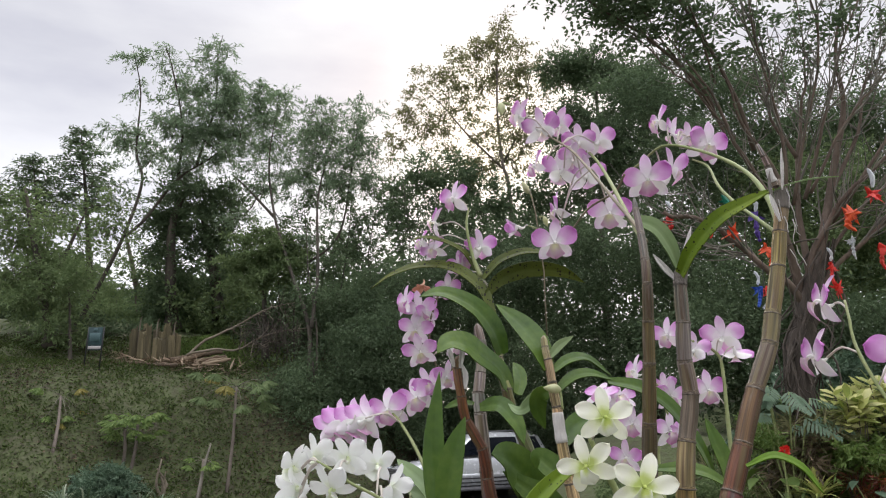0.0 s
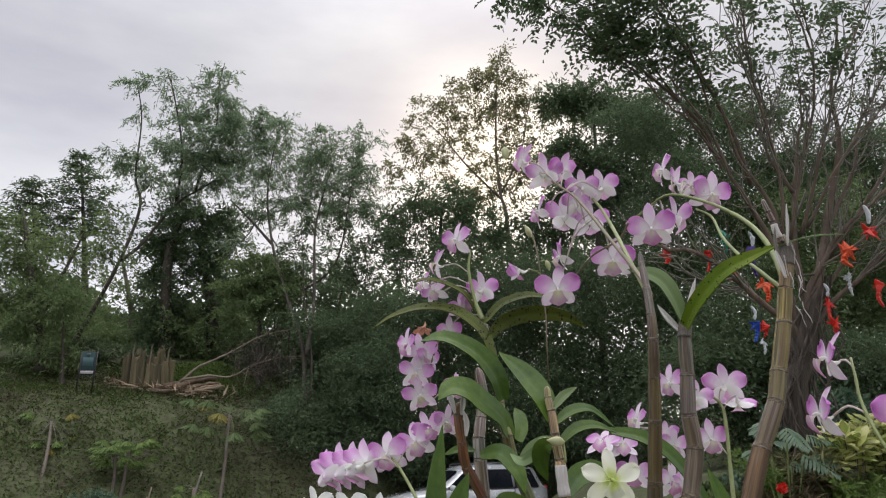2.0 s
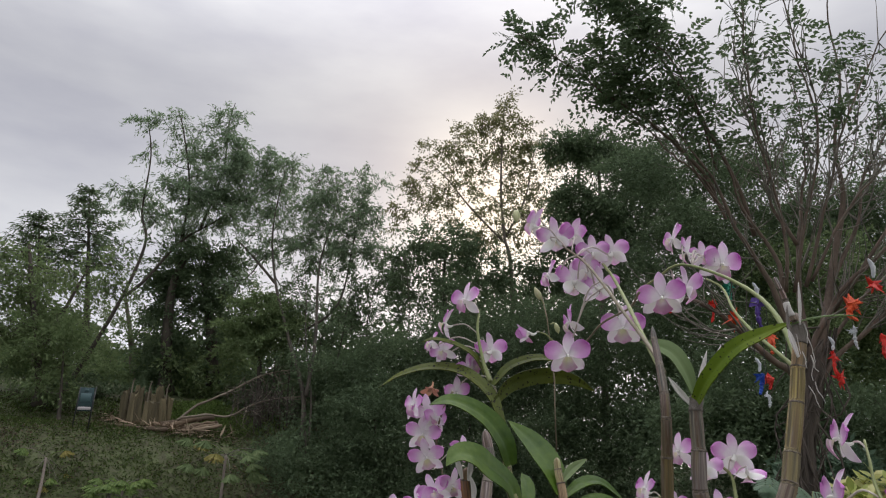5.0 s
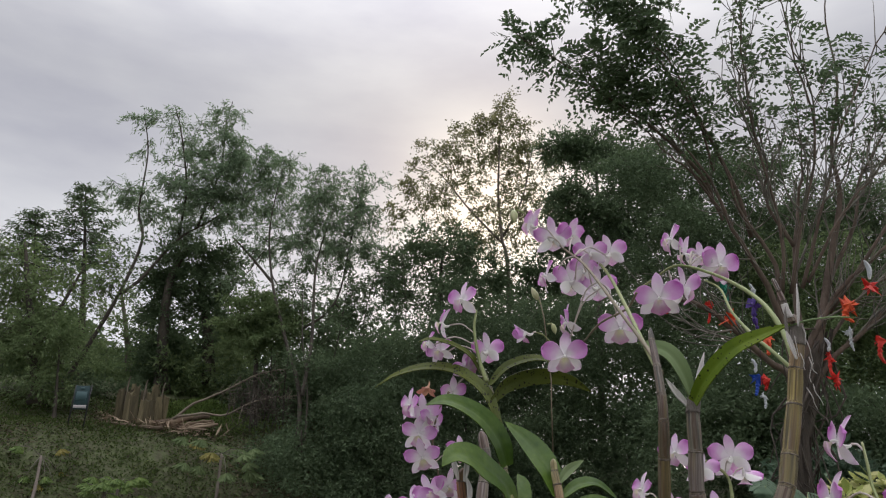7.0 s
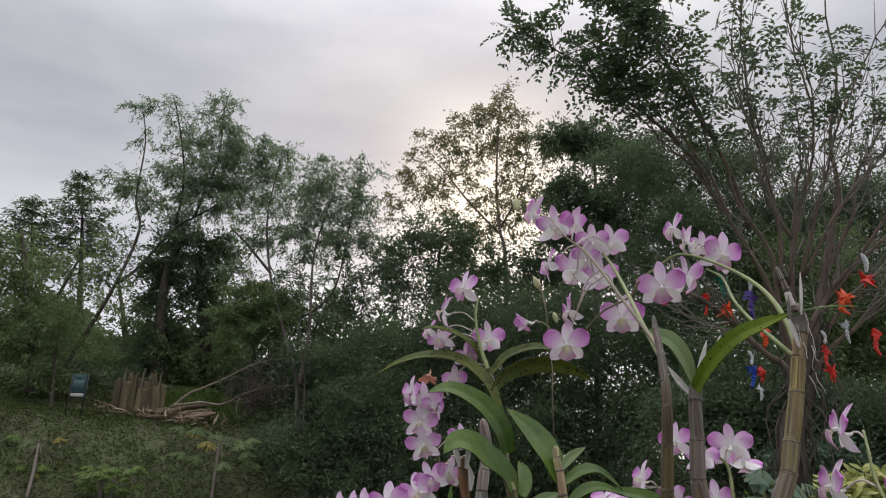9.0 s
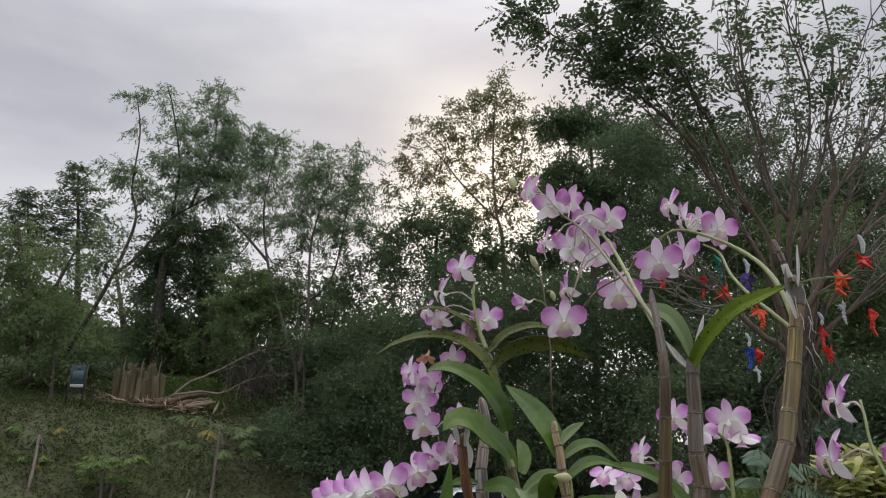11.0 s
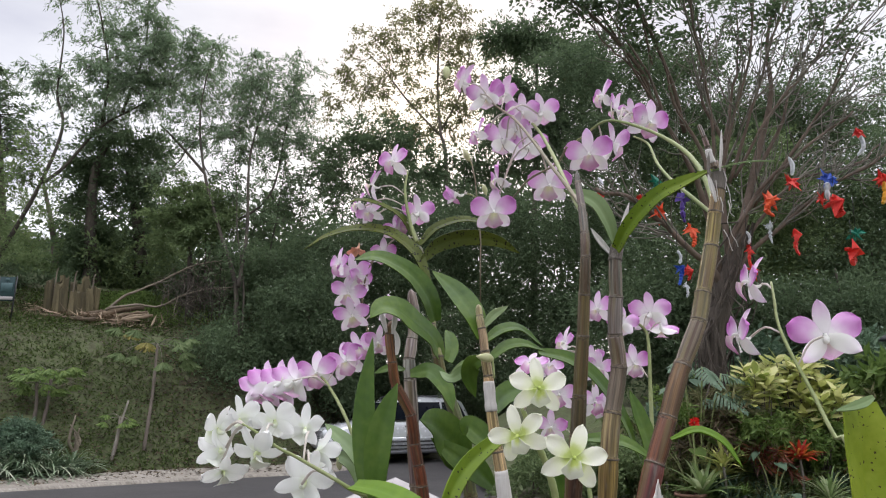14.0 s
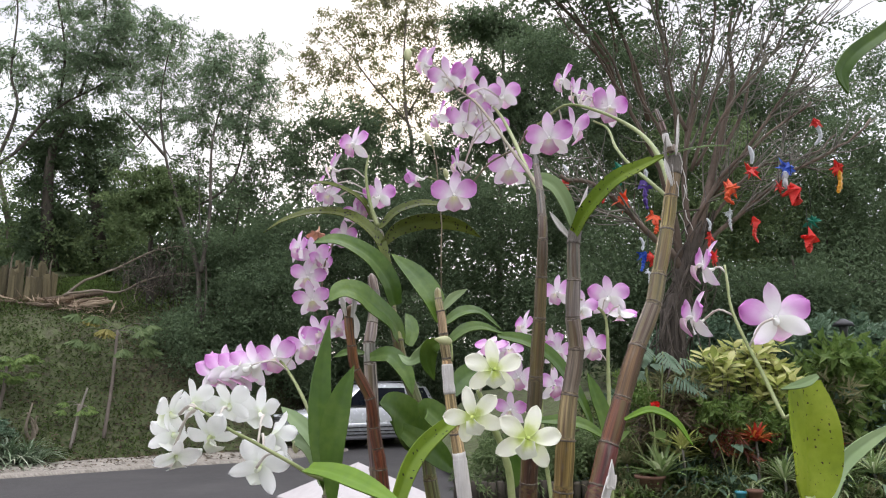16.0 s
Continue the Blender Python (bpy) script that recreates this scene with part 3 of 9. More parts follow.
FOIL = {"red": [(0.55, 0.02, 0.02), (0.78, 0.05, 0.04), (0.85, 0.12, 0.08)], "orange": [(0.70, 0.06, 0.02), (0.85, 0.14, 0.05), (0.88, 0.24, 0.10)],
        "white": [(0.50, 0.52, 0.56), (0.68, 0.70, 0.73), (0.80, 0.81, 0.83)], "blue": [(0.02, 0.06, 0.35), (0.04, 0.12, 0.60), (0.10, 0.22, 0.70)],
        "green": [(0.01, 0.14, 0.09), (0.02, 0.25, 0.16), (0.06, 0.34, 0.24)], "yellow": [(0.70, 0.32, 0.02), (0.80, 0.45, 0.04), (0.85, 0.55, 0.08)],
        "purple": [(0.06, 0.03, 0.20), (0.11, 0.06, 0.32), (0.2, 0.12, 0.42)]}
M_FOIL = {k: paint(k + "_cellophane", c, 8.0, 0.35, bump=0.4, bump_scale=30, glow_through=0.35) for k, c in FOIL.items()}


# ---------- ground ----------
TOE_X = [-60, -12, -6.2, -3.5, -2, 0, 3, 6, 10, 16, 60]
TOE_Y = [-12, 12.2, 15.3, 16.9, 17.6, 20.4, 20.8, 15.5, 12.5, 11, 4]
BANK_H = [3.7, 3.7, 3.7, 3.7, 2.6, 1.6, 1.4, 2.6, 3.0, 3.0, 3.0]
BANK_W = [6.5, 6.5, 6.3, 5.0, 4.5, 6, 8, 9, 9, 9, 9]


def terrain(x, y):
    """Height of the ground: flat by the road, a bank behind it, then a gentle rise."""
    s = y - np.interp(x, TOE_X, TOE_Y)
    h, w = np.interp(x, TOE_X, BANK_H), np.interp(x, TOE_X, BANK_W)
    u = np.clip(s / w, 0, 1)
    return h * u * u * (3 - 2 * u) * 0.5 + h * 0.5 * np.sin(u * np.pi / 2) + np.clip(s - w, 0, 60) * 0.04 + np.clip(s - w, 0, 4.5) * 0.34 * np.interp(x, [-60, -4, -1.5, 60], [1, 1, 0, 0]) + 0.5 * np.exp(-((x + 6.9) / 1.1) ** 2 - ((y - 22.3) / 0.9) ** 2)


def ground_sheet():
    ax = np.concatenate([np.linspace(-900, -70, 8), np.linspace(-50, -20, 7), np.arange(-18, 18.1, 0.3), np.linspace(20, 50, 7), np.linspace(70, 900, 8)])
    ay = np.concatenate([np.linspace(-900, -40, 8), np.linspace(-20, 8, 8), np.arange(9, 34.1, 0.3), np.linspace(36, 80, 10), np.linspace(120, 1200, 8)])
    x, y = np.meshgrid(ax, ay)
    z = terrain(x, y)
    on_bank = np.clip((y - np.interp(x, TOE_X, TOE_Y)) / 1.5, 0, 1)
    bumps = np.sin(x * 2.1 + 1.3 * np.sin(y * 1.7)) * np.sin(y * 2.6 + x) * 0.06 + rng.normal(0, 0.02, x.shape)
    z = z + bumps * on_bank - (1 - on_bank) * 0.03
    m, n = x.shape
    i = np.arange(m * n).reshape(m, n)
    g = Geo()
    g.add(np.stack([x, y, z], -1).reshape(-1, 3), np.stack([i[:-1, :-1], i[:-1, 1:], i[1:, 1:], i[1:, :-1]], -1).reshape(-1, 4))
    solid("ground", g, M_GROUND, "brown and mossy earth bank rising behind the road", "ground", "structure")


ground_sheet()


def road_sheet():
    xs = np.arange(-20, 14.1, 0.5)
    far = np.interp(xs, TOE_X, TOE_Y) + 0.05
    near = np.where(xs > 1.6, np.clip(11.3 + (xs - 1.6) * 0.9, None, 30), -6.0)
    near = np.minimum(np.where(xs > 1.6, near, -6.0), far - 0.05)
    g = Geo()
    rows = np.linspace(0, 1, 10)
    v = np.array([[(x, a + (b - a) * r, 0.012 + 0.02 * math.sin(math.pi * r)) for x, a, b in zip(xs, near, far)] for r in rows])
    i = np.arange(v.shape[0] * v.shape[1]).reshape(v.shape[:2])
    g.add(v.reshape(-1, 3), np.stack([i[:-1, :-1], i[:-1, 1:], i[1:, 1:], i[1:, :-1]], -1).reshape(-1, 4))
    solid("road", g, M_ASPHALT, "dark grey asphalt road curving past the bank", "road", "structure")


road_sheet()


def gutter():
    xs = np.arange(-14, -0.6, 0.25)
    ys = np.interp(xs, TOE_X, TOE_Y)
    prof = [(-1.25, 0.0), (-1.22, 0.07), (-0.55, 0.055), (-0.5, 0.10), (0.0, 0.14), (0.15, 0.05)]
    tan = unit(np.stack([np.gradient(xs), np.gradient(ys)], 1))
    nor = np.stack([-tan[:, 1], tan[:, 0]], 1)
    g = Geo()
    v = np.array([[(x + n[0] * o, y + n[1] * o, h + rng.normal(0, 0.006)) for o, h in prof] for x, y, n in zip(xs, ys, nor)])
    i = np.arange(v.shape[0] * v.shape[1]).reshape(v.shape[:2])
    g.add(v.reshape(-1, 3), np.stack([i[:-1, :-1], i[1:, :-1], i[1:, 1:], i[:-1, 1:]], -1).reshape(-1, 4))
    solid("kerb", g, M_CONCRETE, "worn pale concrete gutter along the foot of the bank", "kerb", "structure")


gutter()


# ---------- plants: shared builders ----------
def scatter_leaves(geo, pts, size, aspect=0.42, droop=0.25, spread=1.0):
    n = len(pts)
    d = rng.normal(0, 1, (n, 3)) * (1, 1, 0.6 * spread)
    d[:, 2] -= droop
    blades(geo, pts, d, rng.normal(0, 0.6, (n, 3)) + (0, 0, 0.9), size * rng.uniform(0.6, 1.25, n), size * aspect * rng.uniform(0.8, 1.2, n))


def fronds(geo, base, heading, length, leaflets, leaf_len, leaf_w, sag=0.5):
    """Feathered leaves: pairs of leaflets along drooping ribs, for many ribs at once."""
    base, heading = np.asarray(base, float), unit(heading)
    n = len(base)
    length = np.broadcast_to(length, n)[:, None]
    side = unit(np.cross(heading, rng.normal(0, 0.35, (n, 3)) + (0, 0, 1)))
    up = np.cross(side, heading)
    for u in np.linspace(0.12, 1.0, leaflets):
        p = base + heading * length * u - np.array([0, 0, 1]) * length * sag * u * u
        for s in (-1, 1):
            d = side * s + heading * 0.45 + rng.normal(0, 0.14, (n, 3)) - np.array([0, 0, 0.18])
            blades(geo, p, d, up + rng.normal(0, 0.2, (n, 3)), leaf_len * rng.uniform(0.8, 1.15, n) * (1.05 - 0.35 * u), leaf_w)


def blob_points(c, r, n, shell_bias=0.55):
    d = unit(rng.normal(0, 1, (n, 3)))
    rad = rng.uniform(0, 1, (n, 1)) ** (1 / 3.0)
    rad = rad * (1 - shell_bias) + shell_bias * np.maximum(rad, rng.uniform(0.6, 1.0, (n, 1)))
    q, w = rng.uniform(0, 6.28, 3), rng.uniform(2.0, 3.4, 3)
    lobes = np.sin(d[:, 0] * w[0] * 2 + q[0]) + np.sin(d[:, 2] * w[1] * 2 + q[1]) + np.sin((d[:, 0] + d[:, 1] - d[:, 2]) * w[2] + q[2])
    rad = rad * (0.92 + 0.20 * lobes)[:, None]
    return np.asarray(c) + d * rad * np.asarray(r)


def limb(geo, a, b, r0, r1, sides=5, wobble=0.12, n=6):
    a, b = np.asarray(a, float), np.asarray(b, float)
    ln = np.linalg.norm(b - a)
    mid = [a + (b - a) * u + rng.normal(0, wobble * ln * 0.35, 3) + (0, 0, -0.08 * ln * math.sin(math.pi * u)) for u in (0.35, 0.7)]
    path = spline([a, *mid, b], n)
    tube(geo, path, np.linspace(r0, r1, n), sides, cap=False)
    return path


def grow(name, label, stems, crowns, material, bark, leaf=0.13, per_clump=110, clump=0.55, category="tree", depth=1.0, aspect=0.42, twig=0.016, group="", sag=0.5, spread=0.13, hang=0.0, wisp=False):
    """A tree or shrub: stems are lists of points with a foot and a top radius; crowns are (x, y, z, half width, half height, clumps)."""
    foot = np.asarray(stems[0][0][0], float)
    foot[2] = terrain(foot[0], foot[1]) - 0.05
    tree = thing(name, foot, label, category, group)
    nodes = []
    for k, (pts, r0, r1) in enumerate(stems):
        pts = [list(p) for p in pts]
        if k == 0:
            pts[0][2] = foot[2]
        path = spline(pts, 6 * len(pts))
        g = Geo()
        rad = np.linspace(r0, r1, len(path)) * (1 + 0.06 * np.sin(np.arange(len(path)) * 1.7))
        if k == 0:
            rad[:3] *= (1.5, 1.25, 1.08)
        tube(g, path, rad, 10, ribs=0.07, rib_n=4)
        part("trunk" if k == 0 else "limb", g, bark, tree)
        nodes.append((path[len(path) // 3:], rad[len(path) // 3:]))
    wood, green = Geo(), Geo()
    clumps = [(p, np.array([x, y, z]), rx) for x, y, z, rx, rz, n in crowns for p in blob_points((x, y, z), (rx, max(0.5, rx * depth), rz), n)]
    pos, rad = np.concatenate([a for a, b in nodes]), np.concatenate([b for a, b in nodes])
    gap = [np.linalg.norm(pos - p, axis=1).min() for p, c, rx in clumps]
    for q in np.argsort(gap):
        # every clump hangs on a twig from the nearest wood below it
        p, c, rx = clumps[q]
        cost = np.linalg.norm(pos - p, axis=1) + 0.5 * np.maximum(0, pos[:, 2] - p[2])
        i = int(np.argmin(cost))
        r0 = min(rad[i] * 0.75, twig * (0.7 + 0.9 * cost[i]))
        path = limb(wood, pos[i], p, r0, max(twig * 0.35, r0 * 0.45), 4, 0.13, 6)
        pos, rad = np.vstack([pos, path[2:]]), np.concatenate([rad, np.linspace(r0, max(twig * 0.35, r0 * 0.45), 6)[2:]])
        # each clump is a handful of drooping sprays with leaves set along them
        k = rng.uniform(0.5, 1.4)
        sprays = max(4, int(7 * k))
        d = rng.normal(0, 1, (sprays, 3)) + (p - c) * 0.55 / max(rx, 0.1)
        d[:, 2] = d[:, 2] * 0.55 + 0.25
        d = unit(d) * clump * k * rng.uniform(0.7, 1.7, (sprays, 1))
        m = int(per_clump * k * k * 1.1 / sprays) + 2
        u = np.tile(np.linspace(0.15, 1.0, m), sprays)
        i = np.repeat(np.arange(sprays), m)
        q = p + d[i] * u[:, None] + rng.normal(0, clump * spread, (len(u), 3))
        q[:, 2] -= sag * clump * u * u
        if wisp:
            for j in range(0, sprays, 2):
                limb(wood, p, p + d[j] * 0.9 - (0, 0, sag * clump * 0.8), twig * 0.45, twig * 0.25, 3, 0.06, 4)
        head = unit(d[i]) + rng.normal(0, 0.75, (len(u), 3)) - np.array([0, 0, 0.35 + hang])
        blades(green, q, head, rng.normal(0, 0.7, (len(u), 3)) + (0, 0, 0.9), leaf * rng.uniform(0.55, 1.25, len(u)), leaf * aspect * rng.uniform(0.75, 1.2, len(u)))
    part("branchwork", wood, bark, tree, kind="stuff")
    part("crown", green, material, tree, smooth=False, kind="stuff")
    return tree


# ---------- trees behind the bank ----------
grow("feathery_tree", "tall feathery-leaved tree with a leaning trunk on the bank",
     [([(-11.496, 22.5, 4.436), (-11.226, 22.75, 5.858), (-10.474, 23.0, 7.999), (-10.077, 23.25, 10.026), (-10.467, 23.5, 11.315), (-10.595, 23.75, 13.612), (-11.097, 24.0, 15.359)], 0.085, 0.012),
      ([(-10.35, 23.0, 8.134), (-9.935, 23.375, 8.796), (-9.068, 23.75, 10.313), (-7.956, 24.125, 11.325), (-6.869, 24.5, 12.698)], 0.065, 0.018),
      ([(-9.164, 24.0, 10.404), (-9.139, 24.0, 12.424), (-9.648, 24.0, 14.683), (-9.986, 24.0, 15.621)], 0.05, 0.012),
      ([(-8.544, 24.0, 10.922), (-8.124, 24.333, 13.274), (-8.245, 24.667, 15.321), (-8.208, 25.0, 16.5)], 0.05, 0.012)],
     [(-10.95, 24.0, 14.77, 0.45, 0.73, 4), (-9.74, 24.0, 15.03, 0.8, 0.6, 9), (-9.14, 24.0, 14.0, 0.99, 0.79, 16), (-7.93, 24.0, 15.07, 0.58, 0.7, 10), (-7.7, 24.0, 13.91, 0.87, 0.77, 19), (-6.9, 24.0, 13.14, 0.92, 0.77, 21), (-8.36, 24.0, 12.66, 1.17, 0.78, 27), (-9.66, 24.0, 11.87, 1.49, 0.48, 25), (-11.17, 24.0, 11.94, 0.65, 0.37, 9), (-7.65, 24.0, 11.69, 1.16, 0.77, 25), (-6.17, 24.0, 12.93, 0.53, 0.53, 7), (-8.94, 24.0, 10.91, 1.18, 0.47, 11), (-7.67, 24.0, 12.73, 1.21, 0.89, 14), (-6.99, 24.0, 13.88, 0.82, 0.69, 8), (-8.59, 24.0, 12.05, 1.09, 0.66, 10), (-6.2, 24.0, 12.11, 0.9, 0.66, 9), (-11.29, 24.0, 12.08, 0.44, 0.44, 4)],
     M_LEAF_FEATHER, M_BARK_DARK, 0.17, per_clump=92, clump=0.42, aspect=0.25, sag=0.8, hang=0.5, spread=0.09, wisp=True)
grow("ivy_clad_tree", "tree with a thick trunk hidden under dark climbing leaves",
     [([(-8.999, 24.0, 5.22), (-9.185, 24.0, 6.89), (-9.237, 24.0, 8.845), (-8.826, 24.0, 10.077)], 0.22, 0.08),
      ([(-7.627, 24.5, 5.508), (-8.089, 24.75, 7.873), (-8.704, 25.0, 9.794)], 0.22, 0.08)],
     [(-9.28, 24.5, 5.95, 0.68, 0.8, 34), (-9.42, 24.5, 7.19, 0.69, 1.41, 60), (-9.62, 24.5, 8.99, 0.81, 0.81, 36), (-8.98, 24.5, 10.04, 1.3, 0.6, 50), (-7.81, 24.5, 7.81, 0.51, 1.78, 56), (-8.65, 24.5, 9.01, 0.9, 0.8, 34), (-7.64, 24.5, 9.65, 0.59, 0.79, 22)],
     M_LEAF_DARK, M_BARK_DARK, 0.15, per_clump=75, clump=0.42)
grow("slender_tree", "slender multi-stemmed tree with a thin feathery crown",
     [([(-3.732, 20.0, 3.214), (-3.879, 20.6, 4.627), (-4.538, 21.2, 6.345), (-5.224, 21.8, 8.246), (-5.622, 22.4, 10.351), (-5.544, 23.0, 12.681)], 0.07, 0.015),
      ([(-3.746, 20.3, 4.585), (-3.762, 21.2, 6.359), (-3.958, 22.1, 8.922), (-3.695, 23.0, 11.241)], 0.06, 0.015),
      ([(-4.709, 22.0, 6.522), (-3.372, 22.333, 7.704), (-3.006, 22.667, 9.91), (-2.785, 23.0, 12.097)], 0.045, 0.012),
      ([(-5.391, 22.5, 8.457), (-6.385, 23.0, 9.568), (-7.125, 23.5, 10.34)], 0.05, 0.02),
      ([(-3.56, 20.1, 2.7), (-3.62, 20.4, 4.5), (-4.0, 21.0, 6.3), (-4.2, 21.6, 7.8)], 0.035, 0.01)],
     [(-5.25, 23.0, 12.69, 0.58, 0.65, 9), (-4.23, 23.0, 12.07, 0.81, 0.68, 16), (-2.79, 23.0, 12.2, 0.64, 0.68, 10), (-3.48, 23.0, 10.94, 1.07, 0.75, 20), (-5.39, 23.0, 11.0, 0.94, 0.87, 19), (-4.16, 23.0, 9.81, 1.35, 0.75, 24), (-2.44, 23.0, 10.96, 0.5, 0.62, 7), (-6.07, 23.0, 10.17, 0.73, 0.73, 12), (-3.03, 23.0, 9.63, 0.8, 0.62, 12), (-5.51, 23.0, 8.23, 0.91, 0.82, 5), (-4.02, 23.0, 7.87, 1.08, 0.81, 7), (-2.58, 23.0, 8.28, 0.89, 0.8, 6), (-6.63, 23.0, 8.4, 0.66, 0.83, 6), (-4.17, 23.0, 11.1, 0.85, 0.73, 10), (-3.36, 23.0, 10.31, 0.85, 0.81, 8), (-4.88, 23.0, 10.47, 0.66, 0.82, 6), (-3.46, 23.0, 11.75, 0.77, 0.63, 5), (-4.05, 23.0, 9.49, 1.12, 0.6, 6), (-2.19, 23.0, 9.54, 0.56, 0.8, 6)],
     M_LEAF_FEATHER, M_BARK_DARK, 0.16, per_clump=84, clump=0.42, aspect=0.26, sag=0.8, hang=0.5, spread=0.09, wisp=True)
grow("backlit_tree", "airy broad-leaved tree against the bright cloud",
     [([(2.464, 25.0, 7.33), (2.413, 25.2, 9.435), (2.205, 25.4, 11.237), (2.113, 25.6, 13.147), (2.218, 25.8, 15.675), (2.365, 26.0, 17.328)], 0.075, 0.015),
      ([(2.255, 26.0, 11.235), (1.014, 26.0, 12.595), (0.13, 26.0, 13.765), (-0.544, 26.0, 14.481)], 0.045, 0.012),
      ([(2.301, 26.0, 11.464), (3.081, 26.0, 13.108), (3.455, 26.0, 15.057)], 0.045, 0.012)],
     [(2.31, 26.0, 16.94, 0.52, 0.64, 9), (1.0, 26.0, 16.01, 0.84, 0.68, 18), (2.68, 26.0, 15.67, 1.04, 0.72, 25), (0.01, 26.0, 14.62, 0.96, 0.68, 20), (-1.07, 26.0, 13.62, 0.68, 0.6, 14), (3.56, 26.0, 14.69, 0.73, 0.89, 16), (1.45, 26.0, 14.28, 1.5, 0.8, 28), (0.36, 26.0, 12.82, 1.5, 0.68, 23), (2.1, 26.0, 12.97, 1.2, 0.8, 23), (-1.69, 26.0, 12.42, 0.56, 0.52, 8), (3.51, 26.0, 12.76, 0.73, 0.93, 16), (1.23, 26.0, 11.22, 2.0, 0.6, 40), (2.9, 26.0, 11.9, 0.9, 0.6, 12)],
     M_LEAF_OLIVE, M_BARK, 0.125, per_clump=62, clump=0.38, aspect=0.52, hang=0.4, wisp=True)
grow("rounded_tree", "dark rounded tree crown below the bright cloud",
     [([(0.237, 24.0, 4.842), (0.112, 24.167, 7.099), (-0.017, 24.333, 9.123), (0.061, 24.5, 10.429)], 0.09, 0.04)],
     [(-0.04, 24.5, 10.64, 1.2, 0.64, 24), (-0.92, 24.5, 9.9, 1.0, 0.75, 26), (1.16, 24.5, 9.61, 1.41, 0.75, 30), (-1.68, 24.5, 8.95, 0.94, 0.85, 22), (-0.01, 24.5, 8.76, 1.69, 0.85, 38), (2.35, 24.5, 9.22, 1.13, 0.76, 21), (3.53, 24.5, 9.45, 0.95, 0.86, 21), (4.46, 24.5, 8.04, 0.96, 0.86, 21), (2.33, 24.5, 7.8, 1.13, 0.76, 19)],
     M_LEAF_DARK, M_BARK_DARK, 0.16, per_clump=80, clump=0.45)
grow("dense_dark_tree", "dense dark evergreen tree",
     [([(4.962, 23.0, 5.138), (5.175, 23.333, 7.756), (5.403, 23.667, 10.649), (5.521, 24.0, 13.393)], 0.12, 0.05)],
     [(4.22, 24.0, 14.05, 0.49, 0.64, 16), (5.26, 24.0, 14.25, 0.75, 0.64, 24), (6.16, 24.0, 13.86, 0.57, 0.65, 18), (6.83, 24.0, 13.19, 0.92, 0.96, 30), (4.75, 24.0, 12.05, 1.03, 0.94, 40), (6.11, 24.0, 11.43, 1.33, 1.05, 44), (7.47, 24.0, 13.43, 0.97, 1.06, 30), (7.71, 24.0, 11.46, 1.16, 1.16, 36), (4.47, 24.0, 10.34, 1.12, 0.84, 30), (6.4, 24.0, 9.75, 1.53, 0.95, 36)],
     M_LEAF_DARK, M_BARK_DARK, 0.16, per_clump=120, clump=0.55, wisp=True)
def conifer(top, foot, reach, tiers, label):
    """A pointed tree with whorls of flat, drooping branches."""
    top, foot = np.array(top, float), np.array(foot, float)
    foot[2] = terrain(foot[0], foot[1]) - 0.05
    tree = thing("conifer_tree", foot, label, "tree")
    g, wood, green = Geo(), Geo(), Geo()
    tube(g, spline([foot, (foot + top) / 2 + (0.05, 0, 0), top], 16), np.linspace(0.17, 0.015, 16), 9, ribs=0.06, rib_n=4)
    part("trunk", g, M_BARK_DARK, tree)
    for k in range(tiers):
        u = (k + 0.4) / tiers
        hub = top + (foot - top) * u * 0.42
        for j in range(8):
            a = j * 0.785 + k * 1.1 + rng.normal(0, 0.15)
            L = reach * (0.16 + 0.84 * u) * rng.uniform(0.6, 1.15)
            end = hub + (math.cos(a) * L, math.sin(a) * L, 0.12 * L + rng.normal(0, 0.08))
            limb(wood, hub, end, 0.022, 0.006, 4, 0.06, 5)
            n = int(46 * L) + 14
            w = rng.uniform(0.15, 1.0, n)[:, None]
            p = hub + (end - hub) * w + rng.normal(0, 0.07, (n, 3))
            side = np.array([-math.sin(a), math.cos(a), 0]) * rng.choice([-1, 1], n)[:, None]
            d = side * 0.8 + (end - hub) / L * 0.7 + rng.normal(0, 0.3, (n, 3)) - np.array([0, 0, 0.5])
            blades(green, p, d, rng.normal(0, 0.5, (n, 3)) + (0, 0, 1), rng.uniform(0.12, 0.26, n), 0.06)
    part("branchwork", wood, M_BARK_DARK, tree, kind="stuff")
    part("crown", green, M_LEAF_DARK, tree, smooth=False, kind="stuff")


conifer((-14.828, 28.0, 14.185), (-13.552, 28.0, 6.833), 2.6, 8, "dark pointed tree with drooping tiers of foliage")
conifer((-16.086, 27.0, 12.624), (-14.891, 27.0, 6.615), 2.3, 7, "shorter dark tree with drooping tiers of foliage")
grow("leafy_green_tree", "bushy green tree with fresh leaves at the edge of the bank",
     [([(-11.093, 20.5, 4.178), (-11.471, 20.667, 5.772), (-12.1, 20.833, 7.472), (-12.609, 21.0, 9.111)], 0.16, 0.04),
      ([(-11.379, 20.5, 5.739), (-11.002, 20.75, 7.127), (-10.692, 21.0, 8.427)], 0.08, 0.03)],
     [(-13.2, 21.0, 8.9, 0.76, 0.5, 16), (-11.99, 21.0, 8.1, 0.7, 0.55, 13), (-12.89, 21.0, 7.7, 0.76, 0.8, 22), (-11.78, 21.0, 7.1, 0.9, 0.75, 26), (-10.76, 21.0, 7.89, 0.72, 0.82, 13), (-10.1, 21.0, 8.44, 0.61, 0.81, 8), (-11.79, 21.0, 6.33, 1.11, 0.74, 34), (-12.64, 21.0, 6.49, 0.75, 0.94, 26)],
     M_LEAF, M_BARK_DARK, 0.15, per_clump=55, clump=0.5, wisp=True)
